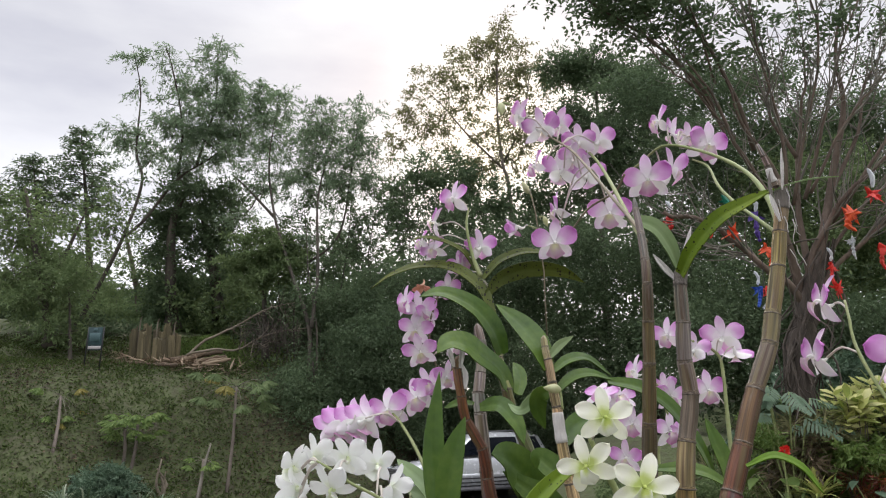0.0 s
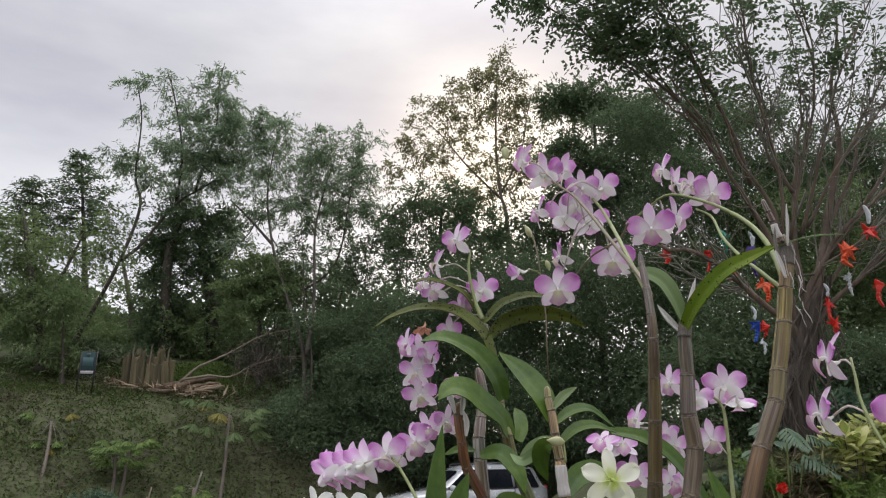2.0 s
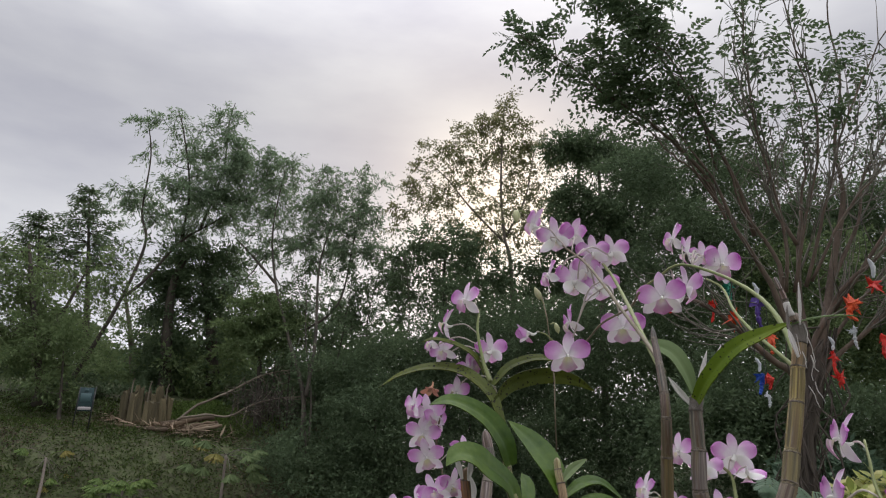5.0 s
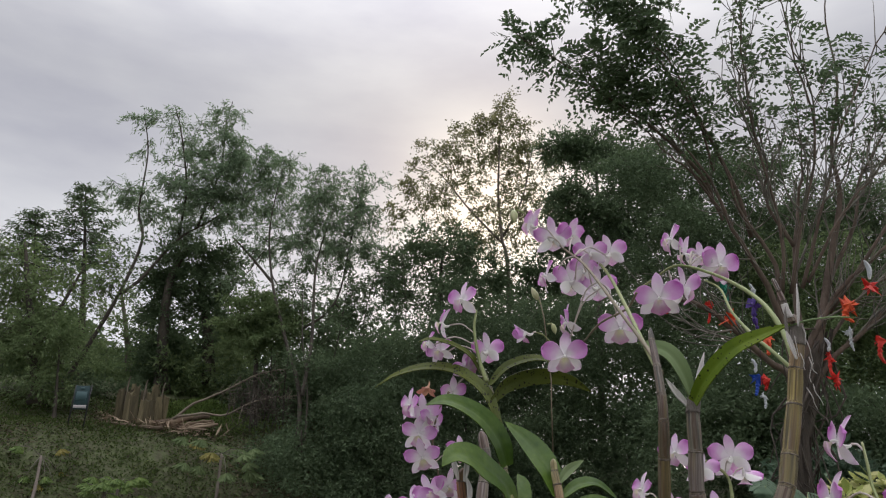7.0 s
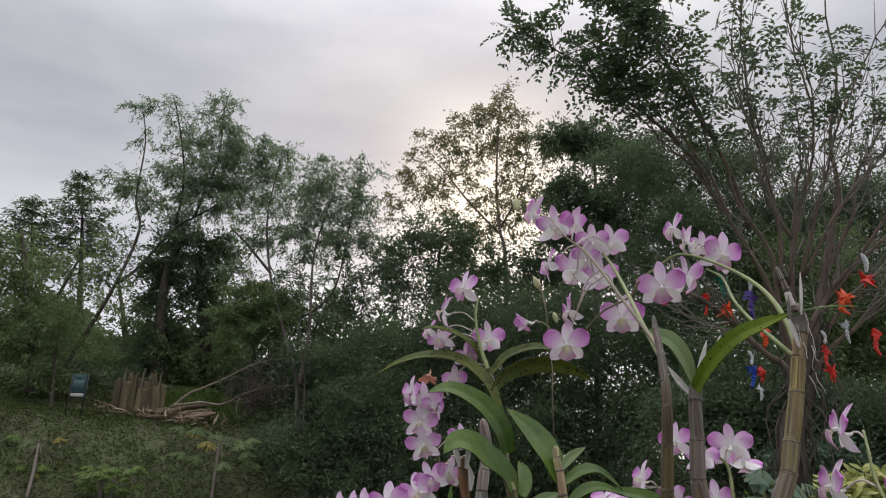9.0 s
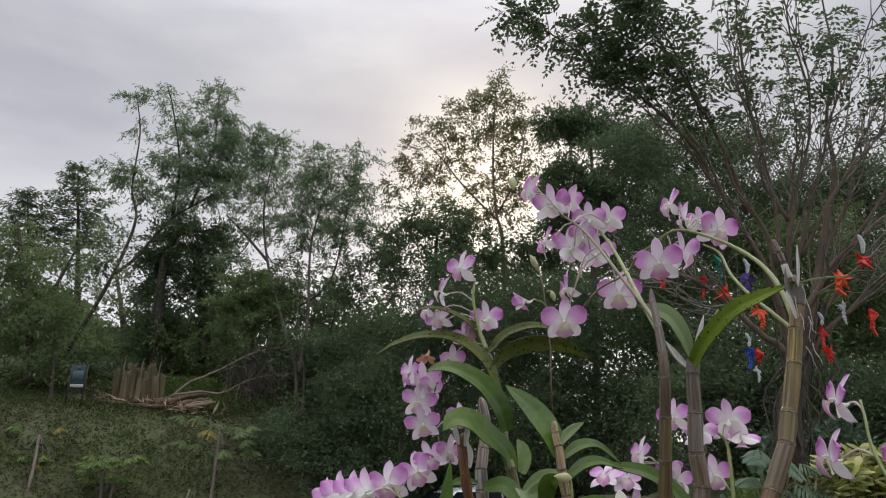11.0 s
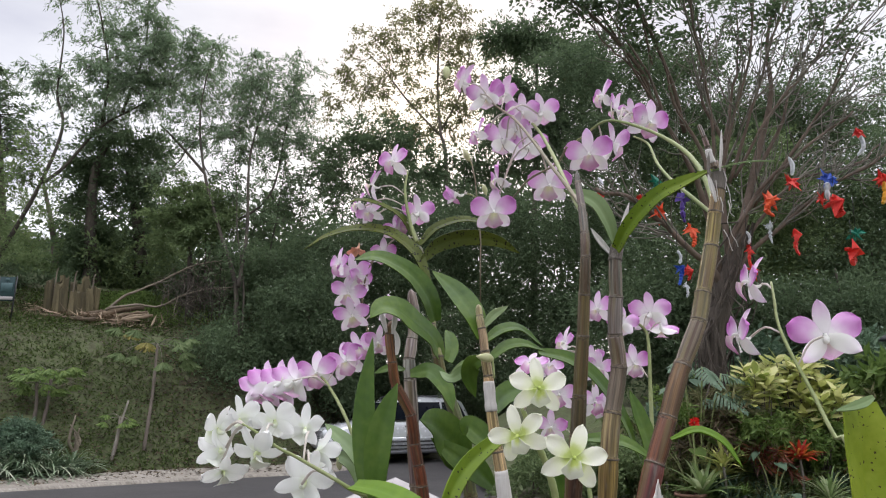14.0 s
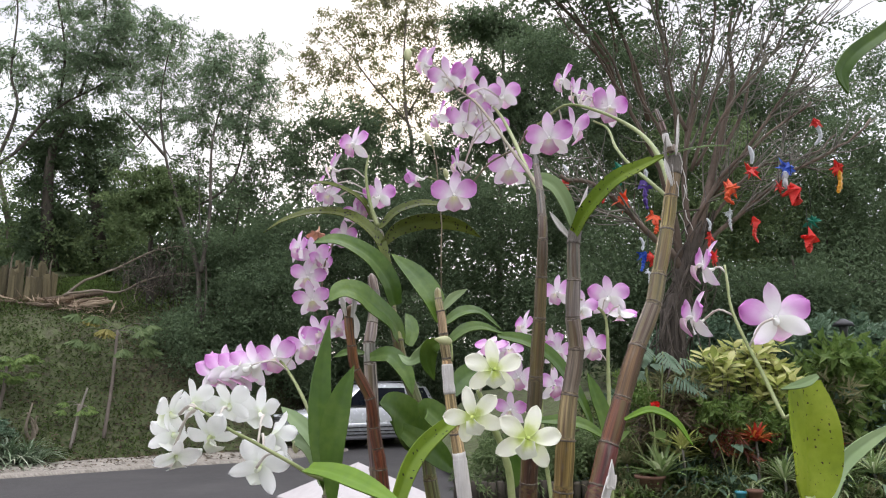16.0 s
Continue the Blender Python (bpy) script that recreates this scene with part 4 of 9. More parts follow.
grow("leafy_shrub", "green leafy shrub on the bank",
     [([(-10.124, 19.8, 3.736), (-10.258, 19.9, 4.561), (-10.439, 20.0, 5.651)], 0.06, 0.02)],
     [(-10.84, 20.2, 6.14, 0.86, 0.61, 18), (-11.51, 20.2, 5.47, 0.88, 0.73, 15), (-10.16, 20.2, 5.5, 0.71, 0.8, 15), (-10.8, 20.2, 4.69, 0.81, 0.54, 15), (-12.19, 20.2, 5.3, 0.74, 0.74, 10)],
     M_LEAF, M_BARK_DARK, 0.16, per_clump=70, clump=0.5, category="shrub", aspect=0.3, hang=0.3, spread=0.15)
grow("background_tree", "green tree filling the gap behind the bank",
     [([(-11.246, 27.0, 5.646), (-11.65, 27.0, 7.521), (-12.144, 27.0, 9.261)], 0.14, 0.05)],
     [(-12.76, 27.0, 7.29, 0.83, 0.92, 14), (-11.22, 27.0, 6.5, 1.12, 0.8, 22), (-14.56, 27.0, 10.12, 0.8, 0.8, 7), (-11.5, 27.0, 7.9, 1.0, 1.1, 18), (-12.68, 27.0, 9.25, 0.78, 0.78, 6)],
     M_LEAF, M_BARK, 0.16, per_clump=60, clump=0.45)

# ---------- thicket below the trees ----------
grow("round_shrub", "rounded leafy green shrub",
     [([(-5.41, 22.0, 4.973), (-5.565, 22.0, 6.506), (-5.637, 22.0, 7.211)], 0.08, 0.03)],
     [(-5.68, 22.0, 7.5, 0.8, 0.5, 22), (-6.15, 22.0, 7.0, 0.75, 0.55, 22), (-4.94, 22.0, 7.0, 0.7, 0.55, 18), (-5.57, 22.0, 6.5, 1.05, 0.5, 24)],
     M_LEAF, M_BARK_DARK, 0.13, per_clump=150, clump=0.4, category="shrub")
grow("sapling_clump", "clump of thin bare-stemmed saplings with sparse leaves",
     [([(-3.2, 22.3, 3.2), (-3.3, 22.4, 5.5), (-3.1, 22.5, 7.2), (-2.9, 22.5, 9.2)], 0.03, 0.008),
      ([(-4.6, 22.4, 3.4), (-4.7, 22.5, 5.6), (-4.4, 22.6, 7.4), (-4.5, 22.6, 8.9)], 0.028, 0.008),
      ([(-2.3, 22.4, 3.0), (-2.2, 22.5, 5.4), (-2.4, 22.5, 7.2), (-2.0, 22.6, 9.4)], 0.03, 0.008),
      ([(-1.5, 22.6, 3.0), (-1.4, 22.6, 5.2), (-1.1, 22.6, 7.4), (-1.3, 22.7, 9.6)], 0.026, 0.008),
      ([(-3.8, 22.5, 3.2), (-3.9, 22.6, 5.8), (-3.6, 22.6, 8.3)], 0.024, 0.007),
      ([(-5.3, 22.5, 3.4), (-5.2, 22.6, 5.8), (-5.5, 22.6, 8.2)], 0.024, 0.007)],
     [(-4.7, 22.6, 7.4, 1.1, 1.1, 15), (-3.3, 22.6, 7.2, 1.1, 1.2, 17), (-2.1, 22.6, 7.3, 1.1, 1.2, 18), (-1.1, 22.7, 8.0, 0.9, 1.1, 15), (-3.0, 22.6, 8.7, 1.2, 0.8, 9), (-4.0, 22.6, 6.0, 1.3, 0.8, 12), (-4.61, 22.6, 8.19, 0.72, 0.57, 6), (-3.74, 22.6, 8.59, 0.81, 0.77, 6), (-2.81, 22.6, 8.24, 0.81, 0.76, 7), (-3.83, 22.6, 7.47, 1.07, 0.56, 14), (-2.4, 22.6, 7.32, 0.89, 0.55, 11), (-1.96, 22.6, 9.22, 0.55, 0.78, 5), (-4.87, 22.6, 7.08, 0.71, 0.55, 12)],
     M_LEAF_DARK, M_BARK_DARK, 0.12, per_clump=52, clump=0.34, category="saplings", spread=0.12, twig=0.012, wisp=True)
for blobs, mat, feet in (
        ([(-3.3, 21.5, 5.1, 1.0, 0.9, 26), (-1.47, 21.5, 5.4, 1.16, 1.0, 30), (-2.23, 21.5, 4.47, 1.49, 1.0, 40)], M_LEAF_DARK, (-2.14, 21.5, 2.749)),
        ([(-2.68, 20.5, 3.27, 1.11, 0.95, 40), (-1.32, 20.5, 3.44, 1.26, 1.1, 44), (-3.22, 20.5, 2.25, 0.96, 0.8, 26), (-1.86, 20.5, 2.13, 1.42, 0.79, 34)], M_LEAF_DARK, (-1.862, 20.5, 2.127)),
        ([(0.7, 22.0, 6.8, 1.52, 1.01, 44), (-0.3, 22.0, 5.23, 1.35, 1.18, 40), (1.72, 22.0, 5.27, 1.53, 1.19, 44), (0.72, 22.0, 3.61, 1.69, 1.18, 44)], M_LEAF_DARK, (0.73, 22.0, 2.668)),
        ([(2.98, 21.0, 6.61, 1.47, 0.98, 44), (3.57, 21.0, 4.98, 1.47, 1.15, 44), (2.41, 21.0, 3.25, 1.46, 1.14, 44), (4.13, 21.0, 3.28, 1.48, 1.31, 44)], M_LEAF_DARK, (3.166, 21.0, 2.516)),
        ([(5.34, 20.0, 6.26, 1.43, 1.11, 44), (5.82, 20.0, 4.41, 1.44, 1.28, 44), (4.8, 20.0, 2.79, 1.42, 0.95, 36), (6.99, 20.0, 5.5, 1.3, 1.46, 40)], M_LEAF_DARK, (5.507, 20.0, 2.376)),
        ([(-4.01, 19.8, 2.69, 0.79, 0.51, 24), (-3.38, 19.8, 1.82, 0.86, 0.51, 30), (-4.55, 19.8, 2.25, 0.5, 0.36, 10)], M_LEAF_DARK, (-3.6, 19.8, 1.6)),
        # low bush added here; its dark leaves stand in for shade on the slope
        ([(-4.3, 20.6, 2.94, 0.52, 0.58, 14), (-3.55, 20.6, 2.6, 0.64, 0.74, 20), (-3.88, 20.6, 2.07, 0.58, 0.42, 12)], M_LEAF_DARK, (-3.797, 20.6, 1.807)),
        ([(-5.53, 23.5, 5.38, 0.74, 0.74, 20), (-4.86, 23.5, 3.99, 0.74, 1.11, 24), (-3.97, 23.5, 5.05, 0.66, 0.92, 20)], M_LEAF_DARK, (-4.627, 23.5, 3.314)),
        ([(-1.67, 22.6, 2.12, 0.87, 0.78, 30), (-0.65, 22.6, 1.3, 1.04, 0.87, 36), (0.67, 22.6, 2.13, 1.22, 0.78, 36), (2.38, 22.6, 1.96, 1.22, 0.87, 36), (3.77, 22.6, 1.45, 1.06, 0.88, 30), (-2.12, 22.6, 0.98, 0.63, 0.7, 20), (4.46, 22.6, 0.27, 1.06, 0.71, 26)], M_LEAF_DARK, (0.701, 22.6, 0.304))):
    grow("thicket_bush", "dark tangled bush under the trees", [([feet, (feet[0] + 0.1, feet[1], feet[2] + 0.8), (feet[0], feet[1], feet[2] + 2.0)], 0.06, 0.02)],
         blobs, mat, M_BARK_DARK, 0.115, per_clump=215, clump=0.62, spread=0.22, category="bush", group="thicket at the roadside")
for blobs, mat, feet in (
        ([(9.02, 17.0, 7.29, 1.33, 1.03, 36), (8.75, 17.0, 5.51, 1.32, 1.03, 40), (10.18, 17.0, 6.28, 1.22, 1.22, 36), (10.21, 17.0, 4.82, 1.37, 0.91, 36)], M_LEAF, (9.143, 17.0, 2.692)),
        ([(11.23, 16.0, 6.35, 1.2, 1.05, 34), (12.42, 16.0, 7.56, 0.93, 0.93, 22), (12.87, 16.0, 6.12, 0.95, 1.1, 30), (11.38, 16.0, 4.95, 1.36, 0.9, 40), (12.76, 16.0, 4.56, 0.94, 0.94, 30), (13.89, 16.0, 6.88, 0.98, 1.3, 20)], M_LEAF_DARK, (11.582, 16.0, 2.648)),
        ([(6.23, 15.0, 4.01, 1.0, 0.87, 40), (7.49, 15.0, 3.54, 1.16, 0.77, 40), (5.31, 15.0, 3.26, 0.98, 0.86, 36), (6.53, 15.0, 2.55, 1.13, 0.63, 40)], M_LEAF_DARK, (6.353, 15.0, 1.607)),
        ([(8.63, 14.5, 3.49, 1.17, 0.65, 44), (9.92, 14.5, 3.39, 1.21, 0.67, 44), (11.11, 14.5, 3.28, 1.12, 0.84, 44), (9.21, 14.5, 2.66, 1.58, 0.53, 44), (10.88, 14.5, 2.43, 1.25, 0.56, 36), (12.5, 14.5, 3.55, 0.88, 1.32, 26)], M_LEAF_DARK, (9.642, 14.5, 1.835)),
        ([(6.51, 18.5, 8.73, 1.05, 1.05, 36), (7.77, 18.5, 9.08, 1.08, 1.08, 36), (9.11, 18.5, 8.78, 1.27, 1.11, 40), (10.51, 18.5, 8.97, 1.31, 1.14, 40), (11.93, 18.5, 9.16, 1.18, 1.35, 36), (13.23, 18.5, 9.52, 1.22, 1.57, 26), (6.99, 18.5, 7.47, 1.37, 1.06, 36), (9.19, 18.5, 7.2, 1.59, 0.95, 40), (10.98, 18.5, 7.23, 1.49, 1.16, 40)], M_LEAF_DARK, (8.689, 18.5, 3.71)),
        ([(12.04, 19.0, 10.65, 0.86, 0.69, 5), (13.94, 19.0, 9.69, 1.09, 0.72, 11), (15.36, 19.0, 10.85, 1.13, 1.13, 20), (10.38, 19.0, 9.68, 1.0, 1.0, 18), (16.71, 19.0, 11.11, 1.17, 1.55, 18), (6.01, 19.0, 10.89, 1.07, 0.77, 26), (7.69, 19.0, 10.74, 1.1, 0.79, 28), (9.07, 19.0, 11.0, 0.97, 0.97, 22)], M_LEAF_DARK, (12.448, 19.0, 3.463))):
    grow("hillside_bush", "dark green hillside bush", [([feet, (feet[0] + 0.1, feet[1], feet[2] + 1.0), (feet[0], feet[1], feet[2] + 2.5)], 0.07, 0.02)],
         blobs, mat, M_BARK_DARK, 0.12, per_clump=150, clump=0.56, spread=0.2, category="bush", group="bushes on the hillside")


def far_woods():
    """The wooded slope behind, too far off to pick single plants apart."""
    g = Geo()
    xs, tops = [-27.4, -18.2, -15.8, -12.4, -10.5, -8.2, -5.1, -1.8, 1.4, 3.8, 6.3, 8.9, 12.3, 19.4, 28.9], [9.4, 9.0, 8.8, 8.5, 8.4, 8.6, 8.6, 9.9, 10.7, 11.4, 12.2, 12.8, 12.0, 11.8, 11.8]
    n = 80000
    x = rng.uniform(xs[0], xs[-1], n)
    y = rng.uniform(28, 34, n)
    low = terrain(x, y) - 0.3
    top = np.interp(x, xs, tops) + 0.9 * np.sin(x * 1.1) + 0.6 * np.sin(x * 2.7 + 1) - 0.5
    z = low + (top - low) * rng.uniform(0, 1, n) ** 0.8
    lump = np.sin(x * 2.3 + y) * np.sin(z * 2.6 + x) + rng.normal(0, 0.5, n) > -0.55
    scatter_leaves(g, np.stack([x, y, z], 1)[lump], 0.34, 0.55)
    solid("far_woods", g, M_LEAF_DARK, "dark wooded slope far behind the trees", "woods", "stuff", smooth=False)


far_woods()
grow("hedge_bush", "dark green bush on top of the bank behind the logs",
     [([(-7.97, 24.5, 3.74), (-8.029, 24.5, 4.454), (-8.088, 24.5, 5.176)], 0.06, 0.02)],
     [(-11.5, 25.0, 5.37, 1.48, 0.95, 30), (-9.83, 25.0, 5.59, 1.24, 0.83, 30), (-8.28, 25.0, 5.62, 1.21, 0.81, 30), (-6.78, 25.0, 5.47, 1.19, 0.8, 30), (-10.44, 25.0, 4.84, 1.46, 0.54, 24), (-8.57, 25.0, 4.87, 1.42, 0.49, 24), (-6.48, 25.0, 4.91, 1.19, 0.59, 24)],
     M_LEAF, M_BARK_DARK, 0.19, per_clump=90, clump=0.6, category="bush")


grow("hedge_bush", "dark green bush on the bank beside the notice board",
     [([(-10.4, 22.6, 4.2), (-10.4, 22.6, 4.6), (-10.4, 22.6, 5.0)], 0.05, 0.02)],
     [(-9.9, 22.6, 4.85, 0.75, 0.5, 20), (-10.8, 22.6, 4.8, 0.8, 0.55, 22), (-11.7, 22.4, 4.8, 0.8, 0.6, 22)],
     M_LEAF_DARK, M_BARK_DARK, 0.14, per_clump=100, clump=0.4, category="bush")


def bank_cover():
    g, dry = Geo(), Geo()
    n = 90000
    x = rng.uniform(-15, 1, n)
    y = np.interp(x, TOE_X, TOE_Y) + rng.uniform(0.0, 9.0, n)
    z = terrain(x, y) + rng.uniform(0.0, 0.07, n)
    p = np.stack([x, y, z], 1)
    patch = np.sin(x * 1.3 + np.sin(y * 0.9) * 2) + np.sin(y * 1.7 + x * 0.6) + rng.normal(0, 1.9, n)
    d = rng.normal(0, 1, (n, 3)) * (1, 1, 0.5) + (0, -0.2, 0.35)
    nor = rng.normal(0, 0.6, (n, 3)) + (0, -0.4, 0.8)
    # dark litter replaces weeds towards the thicket, painting in the shade under the trees
    k = patch > -1.3 + 3.0 * np.clip((x + 5.6) / 1.2, 0, 1)
    blades(g, p[k], d[k], nor[k], rng.uniform(0.04, 0.12, k.sum()), 0.035)
    blades(dry, p[~k], d[~k] * (1, 1, 0.3), nor[~k], rng.uniform(0.04, 0.10, (~k).sum()), 0.038)
    # taller weeds among the creepers, and litter that has slid down onto the gutter
    n = 16000
    x = rng.uniform(-15, -3, n)
    y = np.interp(x, TOE_X, TOE_Y) + rng.uniform(-0.05, 8.0, n)
    keep = np.sin(x * 2.1 + y) + np.sin(y * 2.7 - x * 1.3) + rng.normal(0, 0.8, n) > 0.2
    p = np.stack([x, y, terrain(x, y)], 1)[keep]
    blades(g, p, rng.normal(0, 0.75, (len(p), 3)) + (0, -0.35, 0.8), rng.normal(0, 0.5, (len(p), 3)) + (0, -1, 0.3), rng.uniform(0.07, 0.17, len(p)), 0.03)
    n = 1300
    x = rng.uniform(-14, -0.8, n)
    off = rng.uniform(0, 1, n) ** 1.8 * 1.35
    p = np.stack([x, np.interp(x, TOE_X, TOE_Y) - off * 0.9 + 0.05, np.interp(off, (0, 0.5, 1.1, 1.2, 1.4), (0.16, 0.12, 0.085, 0.05, 0.045))], 1)
    blades(dry, p, rng.normal(0, 1, (n, 3)) * (1, 1, 0.15), rng.normal(0, 0.3, (n, 3)) + (0, -0.2, 1), rng.uniform(0.05, 0.14, n), 0.045)
    # grass on the knoll; its brighter green stands in for light falling there
    lawn = Geo()
    x, y = rng.normal(-6.9, 0.9, 9000), rng.normal(22.0, 0.55, 9000)
    p = np.stack([x, y, terrain(x, y)], 1)
    blades(lawn, p, rng.normal(0, 0.6, (9000, 3)) + (0, -0.2, 0.9), rng.normal(0, 0.5, (9000, 3)) + (0, -1, 0.4), rng.uniform(0.06, 0.15, 9000), 0.03)
    solid("ground_cover", g, M_WEEDS, "low green creeping weeds covering the bank", "ground cover", "stuff", smooth=False)
    solid("grass_patch", lawn, M_LEAF_BRIGHT, "green grass on the low knoll behind the logs, coloured bright for light", "grass", "stuff", smooth=False)
    solid("leaf_litter", dry, M_LITTER_SHADED, "dry brown fallen leaves on the bank, darkened for shade", "leaf litter", "stuff", smooth=False)


bank_cover()


# ---------- the lantern tree ----------
def lantern_tree():
    foot = np.array((5.156, 11.0, 1.951))
    foot[2] = terrain(foot[0], foot[1]) - 0.05
    tree = thing("lantern_tree", foot, "bare-limbed spreading tree with a gnarled grey-brown trunk", "tree")
    g = Geo()
    trunk = spline([foot, (5.164, 11.0, 2.389), (5.354, 11.0, 3.016), (5.549, 11.0, 3.659), (5.833, 11.0, 4.414), (6.259, 11.2, 5.538), (6.674, 11.3, 6.74), (6.743, 11.4, 7.748), (7.067, 11.4, 9.099), (7.012, 11.3, 10.516), (7.424, 11.2, 12.144)], 44)
    girth = np.interp(np.linspace(0, 1, 44), (0, 0.06, 0.18, 0.28, 0.36, 0.55, 0.75, 1), (0.25, 0.19, 0.165, 0.15, 0.085, 0.055, 0.028, 0.006))
    tube(g, trunk[:17], girth[:17] * (1 + 0.06 * np.sin(np.arange(17) * 1.9)), 22, ribs=0.16, rib_n=7)
    part("trunk", g, M_BARK_ROOT, tree)
    g = Geo()
    tube(g, trunk[15:], girth[15:] * 0.9, 12, ribs=0.08, rib_n=4)
    part("limb", g, M_BARK_WARM, tree)
    g = Geo()
    for k in range(46):
        a = rng.uniform(0, 2 * np.pi)
        top = trunk[rng.integers(6, 18)] + (0.17 * math.cos(a), 0.17 * math.sin(a), 0)
        low = np.array([foot[0] + 0.34 * math.cos(a), foot[1] + 0.34 * math.sin(a), top[2] - rng.uniform(0.8, 1.8)])
        limb(g, top, low, rng.uniform(0.008, 0.022), 0.006, 5, 0.3, 8)
    part("root_curtain", g, M_BARK_ROOT, tree, "thin hanging roots round the trunk", kind="stuff")
    mains = (
        ([(5.429, 11.0, 3.29), (5.167, 10.917, 3.681), (4.858, 10.833, 3.867), (4.485, 10.75, 4.175), (4.098, 10.667, 4.47), (3.641, 10.583, 4.711), (3.215, 10.5, 4.833)], 0.075, 0.03),
        ([(5.479, 11.0, 3.473), (5.615, 10.933, 4.13), (5.935, 10.867, 4.621), (6.23, 10.8, 4.993), (6.802, 10.733, 5.457), (7.288, 10.667, 5.865), (7.668, 10.6, 6.174)], 0.07, 0.02),
        ([(5.531, 11.0, 3.383), (5.872, 10.9, 3.907), (6.361, 10.8, 4.308), (7.016, 10.7, 4.852), (7.478, 10.6, 5.174), (7.92, 10.5, 5.477), (8.51, 10.4, 5.828)], 0.055, 0.02),
        ([(5.742, 11.0, 3.942), (6.343, 11.1, 4.696), (7.008, 11.2, 5.29), (7.876, 11.3, 5.508), (8.646, 11.4, 6.043)], 0.04, 0.014),
        ([(5.434, 11.1, 3.213), (5.304, 10.95, 4.106), (4.992, 10.8, 4.992), (4.544, 10.65, 5.771), (4.198, 10.5, 6.643), (3.656, 10.35, 7.205), (3.35, 10.2, 7.677)], 0.085, 0.007),
        ([(5.407, 11.1, 3.396), (5.28, 10.96, 4.575), (5.232, 10.82, 5.483), (4.773, 10.68, 6.274), (4.57, 10.54, 7.171), (4.185, 10.4, 8.253)], 0.075, 0.007),
        ([(5.606, 11.1, 3.771), (5.616, 11.18, 4.837), (5.781, 11.26, 5.837), (6.069, 11.34, 6.775), (6.26, 11.42, 7.726), (6.243, 11.5, 9.092)], 0.075, 0.007),
        ([(5.669, 11.1, 5.775), (5.384, 11.133, 6.596), (5.559, 11.167, 7.552), (5.392, 11.2, 8.839)], 0.045, 0.007),
        ([(5.886, 11.1, 4.44), (6.149, 11.2, 5.156), (6.78, 11.3, 6.227), (7.132, 11.4, 7.235), (7.969, 11.5, 8.552), (8.717, 11.6, 9.709)], 0.065, 0.007),
        ([(6.063, 11.1, 4.686), (6.889, 11.025, 5.727), (7.555, 10.95, 6.746), (8.082, 10.875, 7.788), (9.181, 10.8, 8.91)], 0.05, 0.007),
        ([(4.399, 11.0, 6.464), (4.179, 10.72, 6.784), (3.511, 10.44, 7.386), (2.62, 10.16, 7.923), (1.742, 9.88, 8.449), (1.005, 9.6, 8.704)], 0.05, 0.008),
        ([(4.955, 11.0, 5.884), (4.664, 10.72, 6.645), (4.097, 10.44, 7.81), (3.493, 10.16, 8.679), (2.826, 9.88, 9.331), (2.254, 9.6, 9.977)], 0.05, 0.008),
        ([(5.276, 10.9, 4.918), (5.225, 10.625, 5.748), (4.902, 10.35, 7.57), (4.769, 10.075, 8.864), (4.703, 9.8, 9.979)], 0.04, 0.01),
        ([(5.407, 10.9, 4.92), (5.632, 10.675, 5.964), (5.911, 10.45, 7.34), (5.635, 10.225, 8.663), (5.432, 10.0, 9.934)], 0.04, 0.01),
        ([(5.597, 10.9, 5.015), (5.926, 10.725, 5.99), (6.302, 10.55, 7.198), (6.923, 10.375, 8.683), (7.64, 10.2, 10.032)], 0.04, 0.01),
        ([(5.699, 10.9, 5.109), (6.321, 10.733, 6.194), (7.025, 10.567, 7.12), (7.888, 10.4, 8.29)], 0.035, 0.01),
        ([(4.45, 10.8, 6.087), (4.121, 10.7, 6.724), (3.667, 10.6, 7.067), (3.051, 10.5, 7.718), (2.504, 10.4, 8.173)], 0.03, 0.008),
        ([(4.6, 10.8, 6.0), (4.0, 10.6, 6.75), (3.45, 10.4, 7.62), (2.85, 10.1, 8.1), (2.25, 9.9, 8.42)], 0.028, 0.006),
        ([(4.35, 10.7, 6.9), (4.0, 10.3, 7.7), (3.55, 10.0, 8.4), (3.1, 9.8, 8.9), (2.7, 9.7, 9.4)], 0.026, 0.006))
    twigs = Geo()
    base, head = [], []

    def dress(p, d, share):
        """Feathered leaves at one place of a twig, none below the skirt of the crown."""
        if p[0] < 1.0 or p[2] < np.interp(p[0], (0.82, 1.89, 2.67, 3.84, 4.55), (8.62, 8.32, 7.95, 7.35, 6.85)):
            return
        for k in range(share):
            base.append(p + rng.normal(0, 0.05, 3))
            head.append(unit(d) * 0.6 + rng.normal(0, 0.55, 3) + (0, 0, -0.35))

    wood = [trunk[24:]]
    for pts, r0, r1 in mains:
        path = spline(pts, 22) + np.cumsum(rng.normal(0, 0.03, (22, 3)), 0) * np.linspace(0, 1, 22)[:, None]
        g = Geo()
        tube(g, path, r1 + (r0 * 0.82 - r1) * np.linspace(1, 0, 22) ** 1.3, 8, ribs=0.06, rib_n=3)
        part("limb", g, M_BARK_WARM, tree)
        wood.append(path[8:])
        heading = unit(path[-1] - path[0])
        leafy = path[-1][0] < 4.25 and path[-1][2] > 6
        for k in range(0 if leafy else 5 if r0 >= 0.05 else 3):
            j = rng.integers(6, 14)
            d = unit(heading + rng.normal(0, 0.34, 3))
            end = path[j] + d * rng.uniform(1.0, 2.2)
            g = Geo()
            fork = spline([path[j], path[j] + d * 0.6 + rng.normal(0, 0.12, 3), end], 12)
            tube(g, fork, np.linspace(0.02, 0.006, 12), 7, ribs=0.06, rib_n=3)
